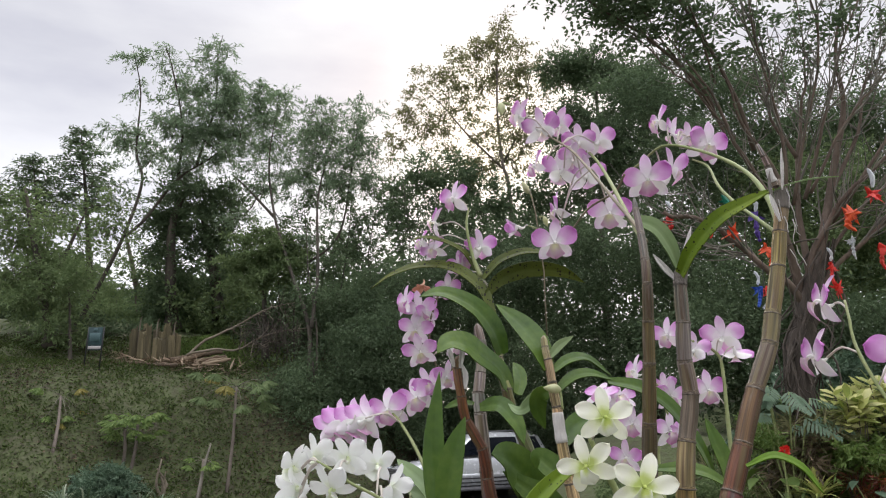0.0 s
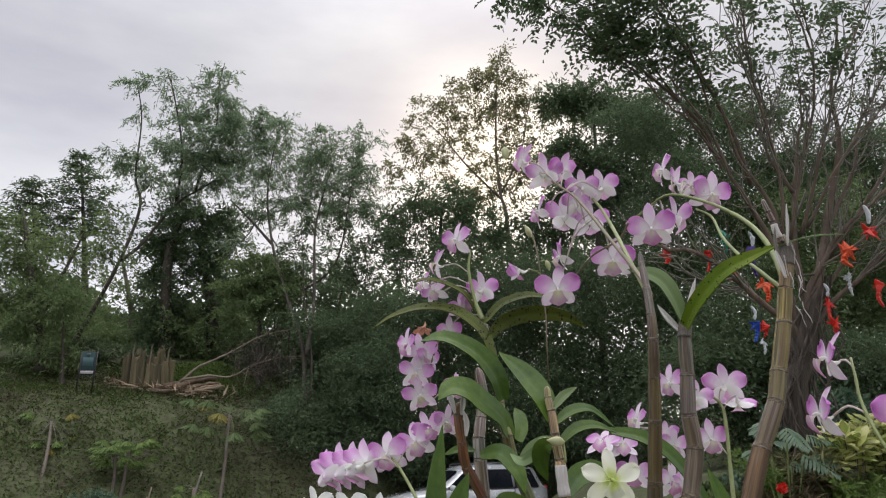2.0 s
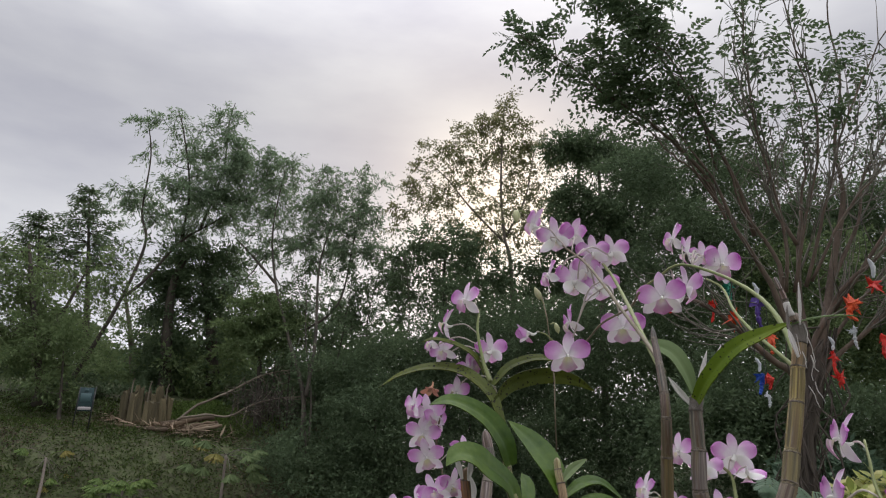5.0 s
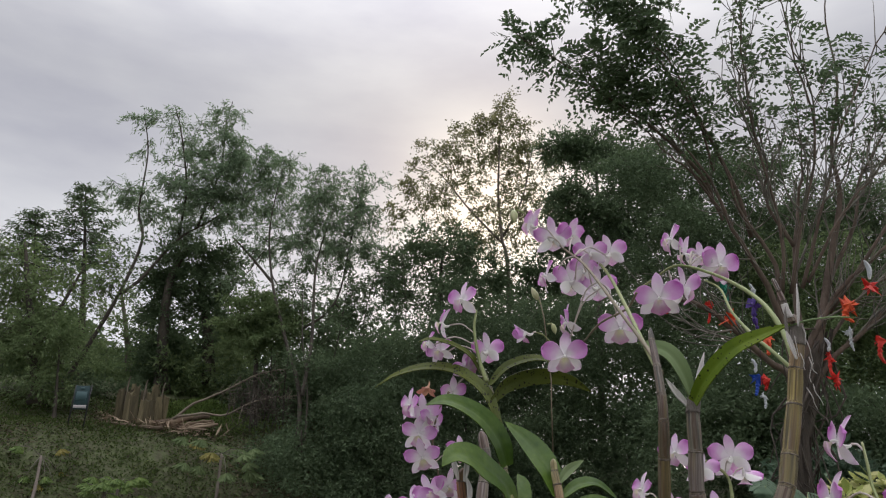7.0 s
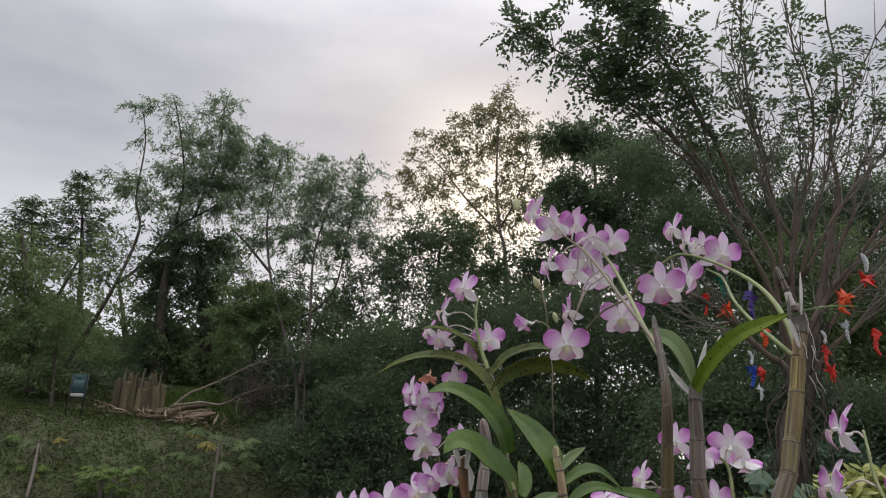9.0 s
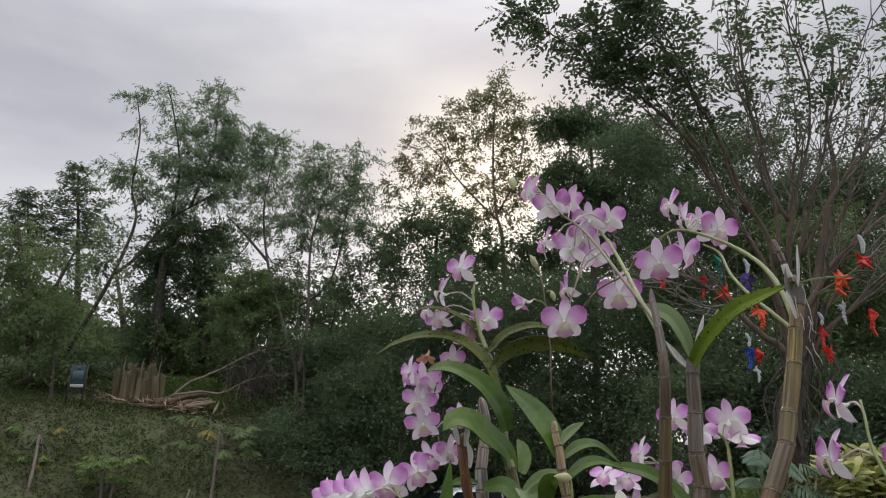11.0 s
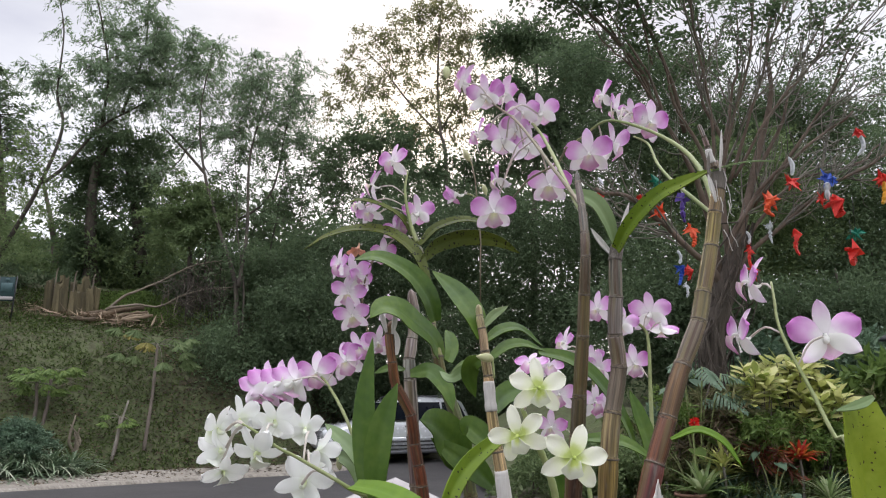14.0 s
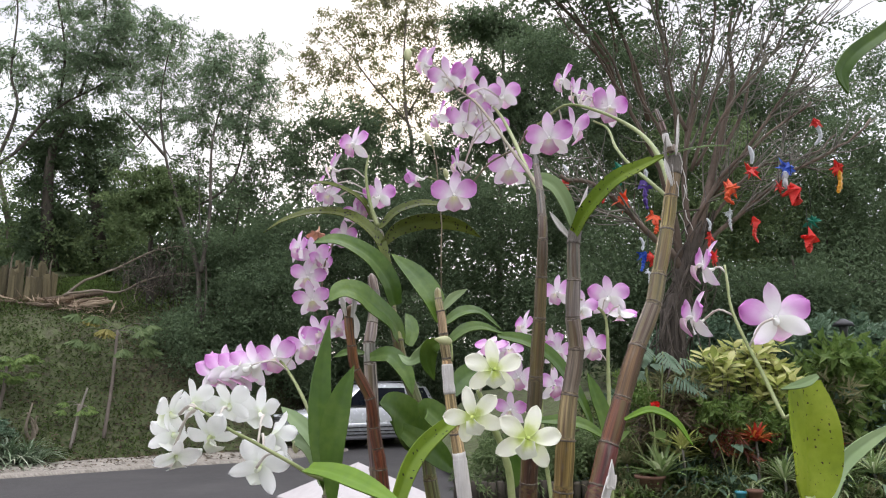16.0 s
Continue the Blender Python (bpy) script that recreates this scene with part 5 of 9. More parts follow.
            part("limb", g, M_BARK_PALE, tree)
            for m in range(6):
                a = fork[rng.integers(4, 12)]
                b = a + unit(d + rng.normal(0, 0.5, 3)) * rng.uniform(0.3, 1.0)
                limb(twigs, a, b, 0.011, 0.004, 4, 0.1, 5)
                if b[2] > 7.6 and m % 2:
                    dress(b, d, 1)
        for k in range(24 if leafy else 20):
            i = rng.integers(7 if leafy else 5, 21)
            a = path[i]
            d = unit(heading + rng.normal(0, 0.6 if leafy else 0.45, 3) + (0, 0, 0.05 if leafy else 0.25))
            b = a + d * (rng.uniform(0.2, 0.6) if leafy else rng.uniform(0.4, 1.3))
            limb(twigs, a, b, 0.011, 0.004, 4, 0.08, 5)
            if leafy and a[2] > 6.7:
                dress(b, d, 2)
                dress((a + b) / 2, d, 2)
            elif b[2] > 7.4:
                dress(b, d, int(rng.integers(1, 3)))
                dress((a + b) / 2, d, int(rng.integers(0, 2)))
            elif k % 7 == 0:
                dress(b, d, 1)
        if leafy:
            for i in range(10, 22):
                if path[i][2] > 6.8:
                    dress(path[i] + rng.normal(0, 0.08, 3), heading, 3 if i > 14 else 1)
    # thick leafage on the long limbs, and loose hanging strings higher up
    wood = np.concatenate(wood)
    for x, y, z, rx, rz, n in ((2.3, 10.1, 8.45, 0.6, 0.2, 8), (2.9, 10.2, 8.2, 0.5, 0.25, 9), (3.2, 10.1, 9.2, 0.7, 0.35, 9), (3.7, 10.1, 8.95, 0.5, 0.3, 5), (3.5, 10.3, 8.0, 0.5, 0.3, 6), (4.9, 10.3, 9.2, 0.5, 0.5, 6), (5.8, 10.5, 9.0, 0.6, 0.5, 4), (6.9, 10.6, 9.0, 0.7, 0.6, 8), (7.9, 10.8, 8.8, 0.6, 0.6, 8)):
        for p in blob_points((x, y, z), (rx, 0.5, rz), n):
            a = wood[np.argmin(np.linalg.norm(wood - p, axis=1))]
            limb(twigs, a, p, 0.009, 0.004, 4, 0.1, 5)
            for k in range(2):
                base.append(p + rng.normal(0, 0.08, 3))
                head.append(unit(p - a) * 0.5 + rng.normal(0, 0.5, 3) + (0, 0, -0.55))
    part("twigwork", twigs, M_BARK_PALE, tree, kind="stuff")
    leaves = Geo()
    fronds(leaves, np.array(base), np.array(head), rng.uniform(0.32, 0.62, len(base)), 6, 0.135, 0.056, 0.45)
    part("foliage", leaves, M_LEAF_DARK, tree, "paired dark green leaflets on the upper twigs", smooth=False, kind="stuff")


lantern_tree()


# ---------- on the bank ----------
def log_planter():
    """A ring of upright split logs."""
    c = np.array((-8.332, 20.612, 3.723))
    ring = thing("log_palisade", c, "ring of upright weathered split logs on the bank", "palisade")
    for k in range(24):
        a = 2 * np.pi * k / 24 + rng.normal(0, 0.05)
        x, y = c[0] + 0.62 * math.cos(a), c[1] + 0.35 + 0.45 * math.sin(a)
        z, h = terrain(x, y) - 0.1, rng.uniform(0.74, 0.98)
        w, d, lean = rng.uniform(0.065, 0.10), rng.uniform(0.05, 0.08), rng.normal(0, 0.035, 2)
        q = np.linspace(0, 2 * np.pi, 7, endpoint=False) + rng.uniform(0, 1)
        edge = rng.uniform(0.75, 1.2, 7)
        rows = []
        for u in (0, 0.35, 0.7, 1.0):
            f = edge * rng.uniform(0.93, 1.07, 7)
            rows.append(np.stack([x + lean[0] * u + w * f * np.cos(q), y + lean[1] * u + d * f * np.sin(q), np.full(7, z + h * u) + (rng.normal(0, 0.055, 7) if u == 1.0 else 0.0)], 1))
        v = np.vstack(rows + [np.mean(rows[-1], 0, keepdims=True)])
        i = np.arange(28).reshape(4, 7)
        g = Geo()
        g.add(v, np.stack([i[:-1], np.roll(i[:-1], -1, 1), np.roll(i[1:], -1, 1), i[1:]], -1).reshape(-1, 4), [[21 + j, 21 + (j + 1) % 7, 28] for j in range(7)])
        part("log", g, M_LOG, ring, smooth=False)
    for k in range(3):
        x = c[0] - 0.5 + 0.5 * k
        g = Geo()
        z = terrain(x, c[1] + 0.4)
        tube(g, spline([(x, c[1] + 0.35, z), (x + 0.03, c[1] + 0.35, z + 0.95), (x + 0.07, c[1] + 0.35, z + 1.15)], 8), np.linspace(0.03, 0.012, 8), 6)
        part("bare_stick", g, M_DEADWOOD, ring)


log_planter()


def lying_log(a, b, r0, r1, label, bend=0.0):
    a, b = np.array(a, float), np.array(b, float)
    mid = (a + b) / 2 + (0, 0, bend)
    log = thing("fallen_log", a, label, "log", "felled wood on the bank")
    g = Geo()
    n = 14
    path = spline([a, mid, b], n) + rng.normal(0, 0.012, (n, 3))
    tube(g, path, np.linspace(r0, r1, n) * (1 + 0.08 * np.sin(np.arange(n) * 1.3)), 9, ribs=0.06, rib_n=3)
    part("bark", g, M_LOG_LYING, log)
    g = Geo()
    tube(g, [path[0] - unit(path[1] - path[0]) * 0.006, path[0] + unit(path[1] - path[0]) * 0.01], r0 * 0.9, 9)
    part("cut_end", g, M_CHIPS, log, "pale sawn end")


lying_log(*[(-9.038, 20.2, 3.496), (-6.479, 21.2, 4.092)], 0.085, 0.06, "long brown felled log lying across the bank", 0.03)
lying_log((-9.45, 19.95, 3.74), (-7.3, 19.95, 3.60), 0.07, 0.06, "long dark felled log along the foot of the palisade", -0.01)
lying_log(*[(-8.23, 20.2, 3.505), (-7.415, 20.5, 3.59)], 0.08, 0.07, "short pale felled log")
lying_log(*[(-7.664, 20.4, 3.665), (-6.848, 20.9, 4.019)], 0.085, 0.07, "felled log resting on the wood pile")
lying_log(*[(-7.616, 20.2, 3.498), (-6.198, 20.8, 3.864)], 0.06, 0.045, "thin felled log at the edge of the pile")
lying_log(*[(-7.038, 20.3, 3.574), (-6.051, 20.7, 3.824)], 0.05, 0.04, "thin felled log at the edge of the pile")
lying_log(*[(-7.258, 20.5, 3.711), (-6.232, 20.8, 3.925)], 0.05, 0.04, "thin felled log on the wood pile")


lying_log(*[(-12.423, 20.4, 3.744), (-11.826, 20.8, 4.058)], 0.05, 0.04, "split log on the small wood pile")
lying_log(*[(-12.364, 20.5, 3.969), (-11.759, 20.6, 3.726)], 0.05, 0.045, "split log on the small wood pile")
lying_log(*[(-12.44, 20.2, 3.634), (-11.48, 20.5, 3.683)], 0.06, 0.05, "split log on the small wood pile")


def dead_branch(pts, r0, r1, label):
    b = thing("fallen_branch", pts[0], label, "branch", "felled wood on the bank")
    g = Geo()
    path = spline(pts, 26) + np.cumsum(rng.normal(0, 0.008, (26, 3)), 0)
    tube(g, path, np.linspace(r0, r1, 26), 8, ribs=0.05, rib_n=3)
    part("stem", g, M_DEADWOOD, b)
    g = Geo()
    for k in range(26):
        i = rng.integers(10, 26)
        limb(g, path[i], path[i] + rng.normal(0, 0.35, 3) + (0.4, 0, 0.1), 0.009, 0.003, 4, 0.25, 6)
    part("twigwork", g, M_DEADWOOD, b, kind="stuff")


dead_branch([(-7.284, 20.6, 3.946), (-6.836, 20.78, 4.341), (-6.192, 20.96, 4.705), (-5.355, 21.14, 5.243), (-4.833, 21.32, 5.465), (-4.49, 21.5, 5.573)], 0.042, 0.010, "long bare branch of a felled tree arching over the bank")
dead_branch([(-7.071, 20.3, 3.958), (-6.423, 20.44, 4.075), (-5.821, 20.58, 4.087), (-5.299, 20.72, 4.406), (-4.68, 20.86, 4.625), (-3.962, 21.0, 4.723)], 0.036, 0.012, "bare grey branch of a felled tree lying low")


def wood_chips():
    g = Geo()
    for cx, cy, n in ((-6.968, 20.5) + (420,), (-8.628, 20.5) + (200,), (-7.556, 20.4) + (300,)):
        x, y = cx + rng.normal(0, 0.6, n), cy + rng.normal(0, 0.3, n)
        p = np.stack([x, y, terrain(x, y) + 0.02 + rng.uniform(0, 0.14, n) * np.exp(-((x - cx) / 0.7) ** 2)], 1)
        blades(g, p, rng.normal(0, 1, (n, 3)) * (1, 1, 0.25), rng.normal(0, 0.5, (n, 3)) + (0, -0.3, 1), rng.uniform(0.15, 0.5, n), rng.uniform(0.025, 0.06, n))
    solid("wood_chips", g, M_CHIPS, "split kindling and pale wood chips strewn round the logs", "wood chips", "stuff", smooth=False)


wood_chips()


def brush_pile():
    """Dead twigs heaped where the bank ends."""
    c = np.array((-5.077, 21.0, 4.733))
    g = Geo()
    for k in range(150):
        a = c + rng.normal(0, 1, 3) * (0.42, 0.4, 0.3)
        limb(g, a, a + rng.normal(0, 1, 3) * (0.35, 0.3, 0.4) + (0, 0, -0.35), 0.011, 0.004, 4, 0.3, 6)
    base = thing("brush_heap", (c[0], c[1], terrain(c[0], c[1])), "heap of dead brown twigs and hanging roots", "brush heap")
    part("twigwork", g, M_BARK_DARK, base, kind="stuff")


brush_pile()


def sign_board():
    """A leaning notice board on two thin legs."""
    b = np.array((-9.299, 18.955, 3.486))
    s = thing("notice_board", b, "small dark notice board on two thin legs", "sign")
    y = b[1]
    lo, hi, x0 = b[2] + 0.45, b[2] + 1.05, b[0] + 0.2
    g = Geo()
    box(g, x0, y, (lo + hi) / 2, 0.34, 0.035, hi - lo, 0.1, 0.008)
    board = part("board", g, M_BOARD, s)
    for k, (w, h, z) in enumerate(((0.10, 0.07, hi - 0.07), (0.26, 0.22, hi - 0.26), (0.32, 0.08, lo + 0.07))):
        g = Geo()
        box(g, x0, y - 0.024, z, w, 0.006, h, 0.1, 0.001)
        part("printed_bar", g, M_WHITEWASH if k == 2 else M_BOARD_BAR, s)
    for dx in (-0.2, 0.2):
        g = Geo()
        tube(g, [(x0 + dx - 0.05, y + 0.03, b[2] - 0.1), (x0 + dx, y + 0.03, hi + 0.02)], 0.018, 8)
        part("leg", g, M_IRON, s)


sign_board()


def strap_rosette(name, base, n, length, width, material, label, category="plant", droop=0.9, group="", lift=1.0, stem=0.0, spread=1.0):
    """A tuft of arching strap leaves, each a curved folded blade."""
    base = np.array(base, float)
    base[2] = soil(base[0], base[1]) if base[0] > 1.5 else terrain(base[0], base[1])
    t = thing(name, base, label, category, group)
    if stem:
        g = Geo()
        tube(g, spline([base, base + (0.02, 0, stem * 0.5), base + (0, 0, stem)], 6), 0.018, 7)
        part("stem", g, M_BARK_PALE, t)
    g = Geo()
    for k in range(n):
        a = k * 2.39996 + rng.normal(0, 0.2)
        el = rng.uniform(0.35, 1.35) * lift
        L = length * rng.uniform(0.65, 1.15)
        out = np.array([math.cos(a), math.sin(a), 0]) * spread
        u = np.linspace(0, 1, 6)[:, None]
        c = base + (0, 0, stem) + out * u * L * math.cos(el) + np.array([0, 0, 1]) * (u * L * math.sin(el) - droop * L * 0.55 * u * u)
        sd = np.array([-math.sin(a), math.cos(a), 0])
        w = width * rng.uniform(0.8, 1.1) * np.array([0.6, 0.95, 1.0, 0.8, 0.5, 0.04])[:, None]
        up = np.array([0, 0, 1.0])
        grid = np.stack([c - sd * w / 2 + up * w * 0.2, c, c + sd * w / 2 + up * w * 0.2], 1)
        v = grid.reshape(-1, 3)
        i = np.arange(18).reshape(6, 3)
        g.add(v, np.stack([i[:-1, :-1], i[1:, :-1], i[1:, 1:], i[:-1, 1:]], -1).reshape(-1, 4))
    part("foliage", g, material, t, kind="stuff")
    return t


def papaya(foot, head, leaf_r, label, yellow=0.0, n=9, droop=0.35):
    foot, head = np.array(foot, float), np.array(head, float)
    foot[2] = terrain(foot[0], foot[1]) - 0.03
    t = thing("papaya_tree", foot, label, "papaya tree", "young papaya trees on the bank")
    g = Geo()
    tube(g, spline([foot, (foot + head) / 2 + (0.03, 0, 0), head], 14), np.linspace(0.042, 0.028, 14) * (1 + 0.04 * np.sin(np.arange(14) * 2.2)), 9)
    part("trunk", g, M_BARK, t)
    for k in range(n):
        a = k * 2.4 + 0.3
        r = leaf_r * rng.uniform(0.6, 1.0)
        end = head + (math.cos(a) * r, math.sin(a) * r * 0.7, rng.uniform(-droop, 0.45) * leaf_r)
        g = Geo()
        tube(g, spline([head, (head + end) / 2 + (0, 0, 0.12 * r), end], 7), np.linspace(0.008, 0.004, 7), 5)
        part("leaf_stalk", g, M_BARK_PALE if k % 3 else M_LEAF_BRIGHT, t)
        g = Geo()
        out = unit(end - head)
        m = 9
        for j in range(m):
            b = math.radians(-130 + 260 * j / (m - 1))
            d = np.array([out[0] * math.cos(b) - out[1] * math.sin(b), (out[0] * math.sin(b) + out[1] * math.cos(b)) * 0.5, -0.75 + 0.4 * math.cos(b)])
            L = 0.33 * (leaf_r ** 0.5) * (1 - 0.3 * abs(b) / 2.3)
            p = np.repeat(end[None], 1, 0)
            blades(g, p, d[None], np.array([[0, -0.9, 0.6]]), L, L * 0.26)
            for q in (0.45, 0.7):
                for sgn in (-1, 1):
                    dd = d + np.cross(d, (0, 0, 1)) * sgn * 0.9
                    blades(g, end[None] + unit(d)[None] * L * q * 0.8, dd[None], np.array([[0, -0.9, 0.6]]), L * 0.5, L * 0.2)
        mat = M_LEAF_GOLD if rng.uniform() < yellow * 0.5 else (M_LEAF_BRIGHT if leaf_r < 0.6 else M_LEAF)
        part("leaf", g, mat, t, smooth=False)


papaya((-4.897, 16.852, 0.477), (-4.997, 17.6, 2.825), 0.95, "tall young papaya tree with a bare grey stem", 0.3, 15, 0.6)
papaya((-8.476, 16.218, 1.394), (-8.928, 17.2, 2.684), 0.55, "young papaya tree with drooping yellowed leaves", 0.8, 12, 1.5)
papaya((-7.078, 16.518, 1.058), (-7.135, 16.6, 1.906), 0.5, "small fresh green papaya tree", 0.0, 16)
papaya((-6.906, 16.518, 1.001), (-6.931, 16.8, 2.035), 0.55, "small fresh green papaya tree", 0.0, 16)
papaya((-5.39, 16.352, 0.318), (-5.425, 16.8, 1.205), 0.35, "small papaya sapling tied to a stake", 0.0, 6)


def stake(foot, top, r):
    foot = np.array(foot, float)
    foot[2] = terrain(foot[0], foot[1]) - 0.05
    t = thing("wooden_stake", foot, "pale leaning wooden stake on the bank", "stake")
    g = Geo()
    tube(g, spline([foot, (foot + np.array(top)) / 2 + (-0.03, 0, 0), top], 8), np.linspace(r, r * 0.6, 8), 7)
    part("pole", g, M_BARK_PALE, t)


stake((-5.383, 16.332, 0.308), (-5.315, 16.9, 1.545), 0.035)
stake((-5.69, 16.452, 0.492), (-6.23, 17.5, 1.386), 0.025)


def dead_stump(foot, tips, label):
    """A few dead stems rising from one withered stool."""
    foot = np.array(foot, float)
    foot[2] = terrain(foot[0], foot[1]) - 0.05
    t = thing("dead_stump", foot, label, "stump")
    for k, tip in enumerate(tips):
        g = Geo()
        path = spline([foot + (0.03 * k - 0.03, 0, 0), (foot + np.array(tip)) / 2 + rng.normal(0, 0.05, 3), tip], 10)
        tube(g, path, np.linspace(0.045, 0.014, 10) * (1 + 0.1 * np.sin(np.arange(10) * 2.1)), 8, ribs=0.08, rib_n=3)
        part("stem", g, M_DEADWOOD, t)


dead_stump((-6.119, 16.3, 0.6), [(-6.16, 16.3, 1.25), (-6.25, 16.3, 1.06), (-6.04, 16.25, 0.99), (-6.12, 16.2, 0.9)], "withered brown stump of a dead shrub on the bank")
for p, n, L in (((-6.892, 15.1), 90, 0.8), ((-6.472, 15.3), 90, 0.75), ((-6.069, 15.45), 80, 0.7), ((-5.75, 15.6), 70, 0.65), ((-7.2, 15.2), 90, 0.85), ((-6.3, 15.65), 70, 0.8), ((-5.95, 15.75), 70, 0.75), ((-7.6, 15.1), 80, 0.85), ((-6.75, 15.55), 80, 0.8)):
    strap_rosette("variegated_grass_tuft", (*p, 0.0), n, L * 1.4, 0.042, M_LEAF_STRIPED, "tuft of arching variegated grass at the roadside", "grass tuft", 1.0, "grass tufts by the gutter")
grow("small_round_bush", "small dense blue-green bush among grass tufts",
     [([(-6.95, 15.8, 0.2), (-7.0, 15.8, 0.5), (-7.0, 15.8, 0.8)], 0.03, 0.01)],
     [(-7.05, 15.75, 0.8, 0.45, 0.34, 32), (-6.68, 15.75, 0.72, 0.26, 0.28, 14), (-7.5, 15.75, 0.65, 0.4, 0.33, 20), (-6.95, 15.7, 0.45, 0.42, 0.25, 14)],
     M_LEAF_BLUE, M_BARK_DARK, 0.08, per_clump=150, clump=0.18, category="bush", twig=0.008)


# ---------- the parked car ----------
def car():
    c = Vector((0.488, 19.08, 0.0))
    root = thing("parked_car", (0, 0, 0), "silver-white estate car parked on the road by the thicket", "car")
    # profile along the length (front at -x): x, half width, sill, belt
    secs = [(-2.12, 0.62, 0.42, 0.66), (-2.08, 0.74, 0.32, 0.74), (-1.95, 0.80, 0.26, 0.80), (-1.6, 0.84, 0.24, 0.88), (-1.1, 0.85, 0.22, 0.96), (-0.6, 0.85, 0.22, 1.0),
            (0.4, 0.86, 0.22, 1.0), (1.3, 0.85, 0.22, 1.02), (1.8, 0.83, 0.26, 1.04), (2.05, 0.78, 0.34, 1.02), (2.12, 0.70, 0.42, 0.95)]
    def loft(g, rows):
        k = len(rows[0])
        v = np.array(rows).reshape(-1, 3)
        q = [[i * k + j, i * k + (j + 1) % k, (i + 1) * k + (j + 1) % k, (i + 1) * k + j] for i in range(len(rows) - 1) for j in range(k)]
        g.add(v, q)
        for s, rev in ((0, False), ((len(rows) - 1) * k, True)):
            cen = v[s:s + k].mean(0)
            g.add(np.vstack([v[s:s + k], cen]), None, [[j, (j + 1) % k, k] if rev else [(j + 1) % k, j, k] for j in range(k)])
    g = Geo()
    loft(g, [[(x, -w * 0.93, lo), (x, -w * 1.0, lo + 0.12), (x, -w * 1.03, (lo + hi) / 2), (x, -w * 0.99, hi - 0.06), (x, -w * 0.93, hi), (x, 0, hi + 0.03), (x, w * 0.93, hi), (x, w * 0.99, hi - 0.06), (x, w * 1.03, (lo + hi) / 2), (x, w, lo + 0.12), (x, w * 0.93, lo)] for x, w, lo, hi in secs])
    part("body", g, M_CAR, root)
    cab = [(-0.95, 0.78, 0.99), (-0.35, 0.70, 1.42), (-0.1, 0.68, 1.52), (0.6, 0.68, 1.57), (1.4, 0.67, 1.55), (1.75, 0.66, 1.48), (2.0, 0.74, 1.02)]
    g = Geo()
    loft(g, [[(x, -0.80, 0.97), (x, -(0.80 + w) / 2 - 0.02, (0.97 + h) / 2), (x, -w, h - 0.05), (x, -w * 0.85, h), (x, 0, h + 0.02), (x, w * 0.85, h), (x, w, h - 0.05), (x, (0.80 + w) / 2 + 0.02, (0.97 + h) / 2), (x, 0.80, 0.97)] for x, w, h in cab])
    part("cabin", g, M_CAR, root)
    def pane(pts, name, mat, off):
        g = Geo()
        p = np.array(pts, float)
        n = unit(np.cross(p[1] - p[0], p[2] - p[0]))
        q = p + n * off
        k = len(p)
        g.add(np.vstack([p - n * 0.01, q]), [[j, (j + 1) % k, (j + 1) % k + k, j + k] for j in range(k)] + [[k, k + 1, k + 2, k + 3]])
        return part(name, g, mat, root, smooth=False)
    for s in (-1, 1):
        def win(x0, x1, x2, x3, name="side_window"):
            pts = [(x0, s * 0.835, 1.03), (x1, s * 0.835, 1.03), (x2, s * 0.735, 1.44), (x3, s * 0.735, 1.44)]
            pane(pts if s < 0 else pts[::-1], name, M_GLASS_DARK, 0.022)
        win(-0.78, 0.12, 0.12, -0.24)
        win(0.2, 1.02, 1.0, 0.2)
        win(1.1, 1.78, 1.58, 1.08)
        for x in (-1.35, 1.32):
            g = Geo()
            a = np.linspace(0, 2 * np.pi, 24, endpoint=False)
            prof = [(0.20, -0.09), (0.30, -0.10), (0.325, -0.06), (0.33, 0.0), (0.325, 0.06), (0.30, 0.10), (0.20, 0.09)]
            v = np.array([[(x + r * math.cos(t), s * 0.78 + d, 0.33 + r * math.sin(t)) for t in a] for r, d in prof])
            i = np.arange(7 * 24).reshape(7, 24)
            g.add(v.reshape(-1, 3), np.stack([i[:-1], np.roll(i[:-1], -1, 1), np.roll(i[1:], -1, 1), i[1:]], -1).reshape(-1, 4))
            wheel = part("wheel", g, M_RUBBER, root)
            g = Geo()
            tube(g, [(x, s * 0.78 - s * 0.05, 0.33), (x, s * 0.78 + s * 0.07, 0.33), (x, s * 0.78 + s * 0.085, 0.33)], [0.205, 0.205, 0.08], 16)
            rim = part("rim", g, M_CHROME, root)
            rim.parent = wheel
            g = Geo()
            ang = np.linspace(-0.1, np.pi + 0.1, 14)
            tube(g, [(x + 0.38 * math.cos(t), s * 0.868, 0.33 + 0.38 * math.sin(t)) for t in ang], 0.03, 6)
            part("wheel_arch", g, M_TRIM, root)
        g = Geo()
        box(g, 0.0, s * 0.885, 0.56, 2.1, 0.035, 0.09, 0, 0.012)
        part("side_moulding", g, M_CAR, root)
        for z in (0.50, 0.41, 0.33):
            g = Geo()
            box(g, 0.0, s * 0.882, z, 2.1, 0.03, 0.026, 0, 0.004)
            part("cladding_groove", g, M_RUBBER, root)
        for x in (-0.86, 0.16, 1.06):
            g = Geo()
            box(g, x, s * 0.872, 0.74, 0.012, 0.02, 0.5, 0, 0.002)
            part("door_seam", g, M_RUBBER, root)
        g = Geo()
        box(g, 0.5, s * 0.836, 1.015, 2.55, 0.03, 0.03, 0, 0.004)
        part("window_sill", g, M_RUBBER, root)
        g = Geo()
        box(g, 0.0, s * 0.85, 0.26, 2.1, 0.10, 0.09, 0, 0.02)
        part("sill", g, M_TRIM, root)
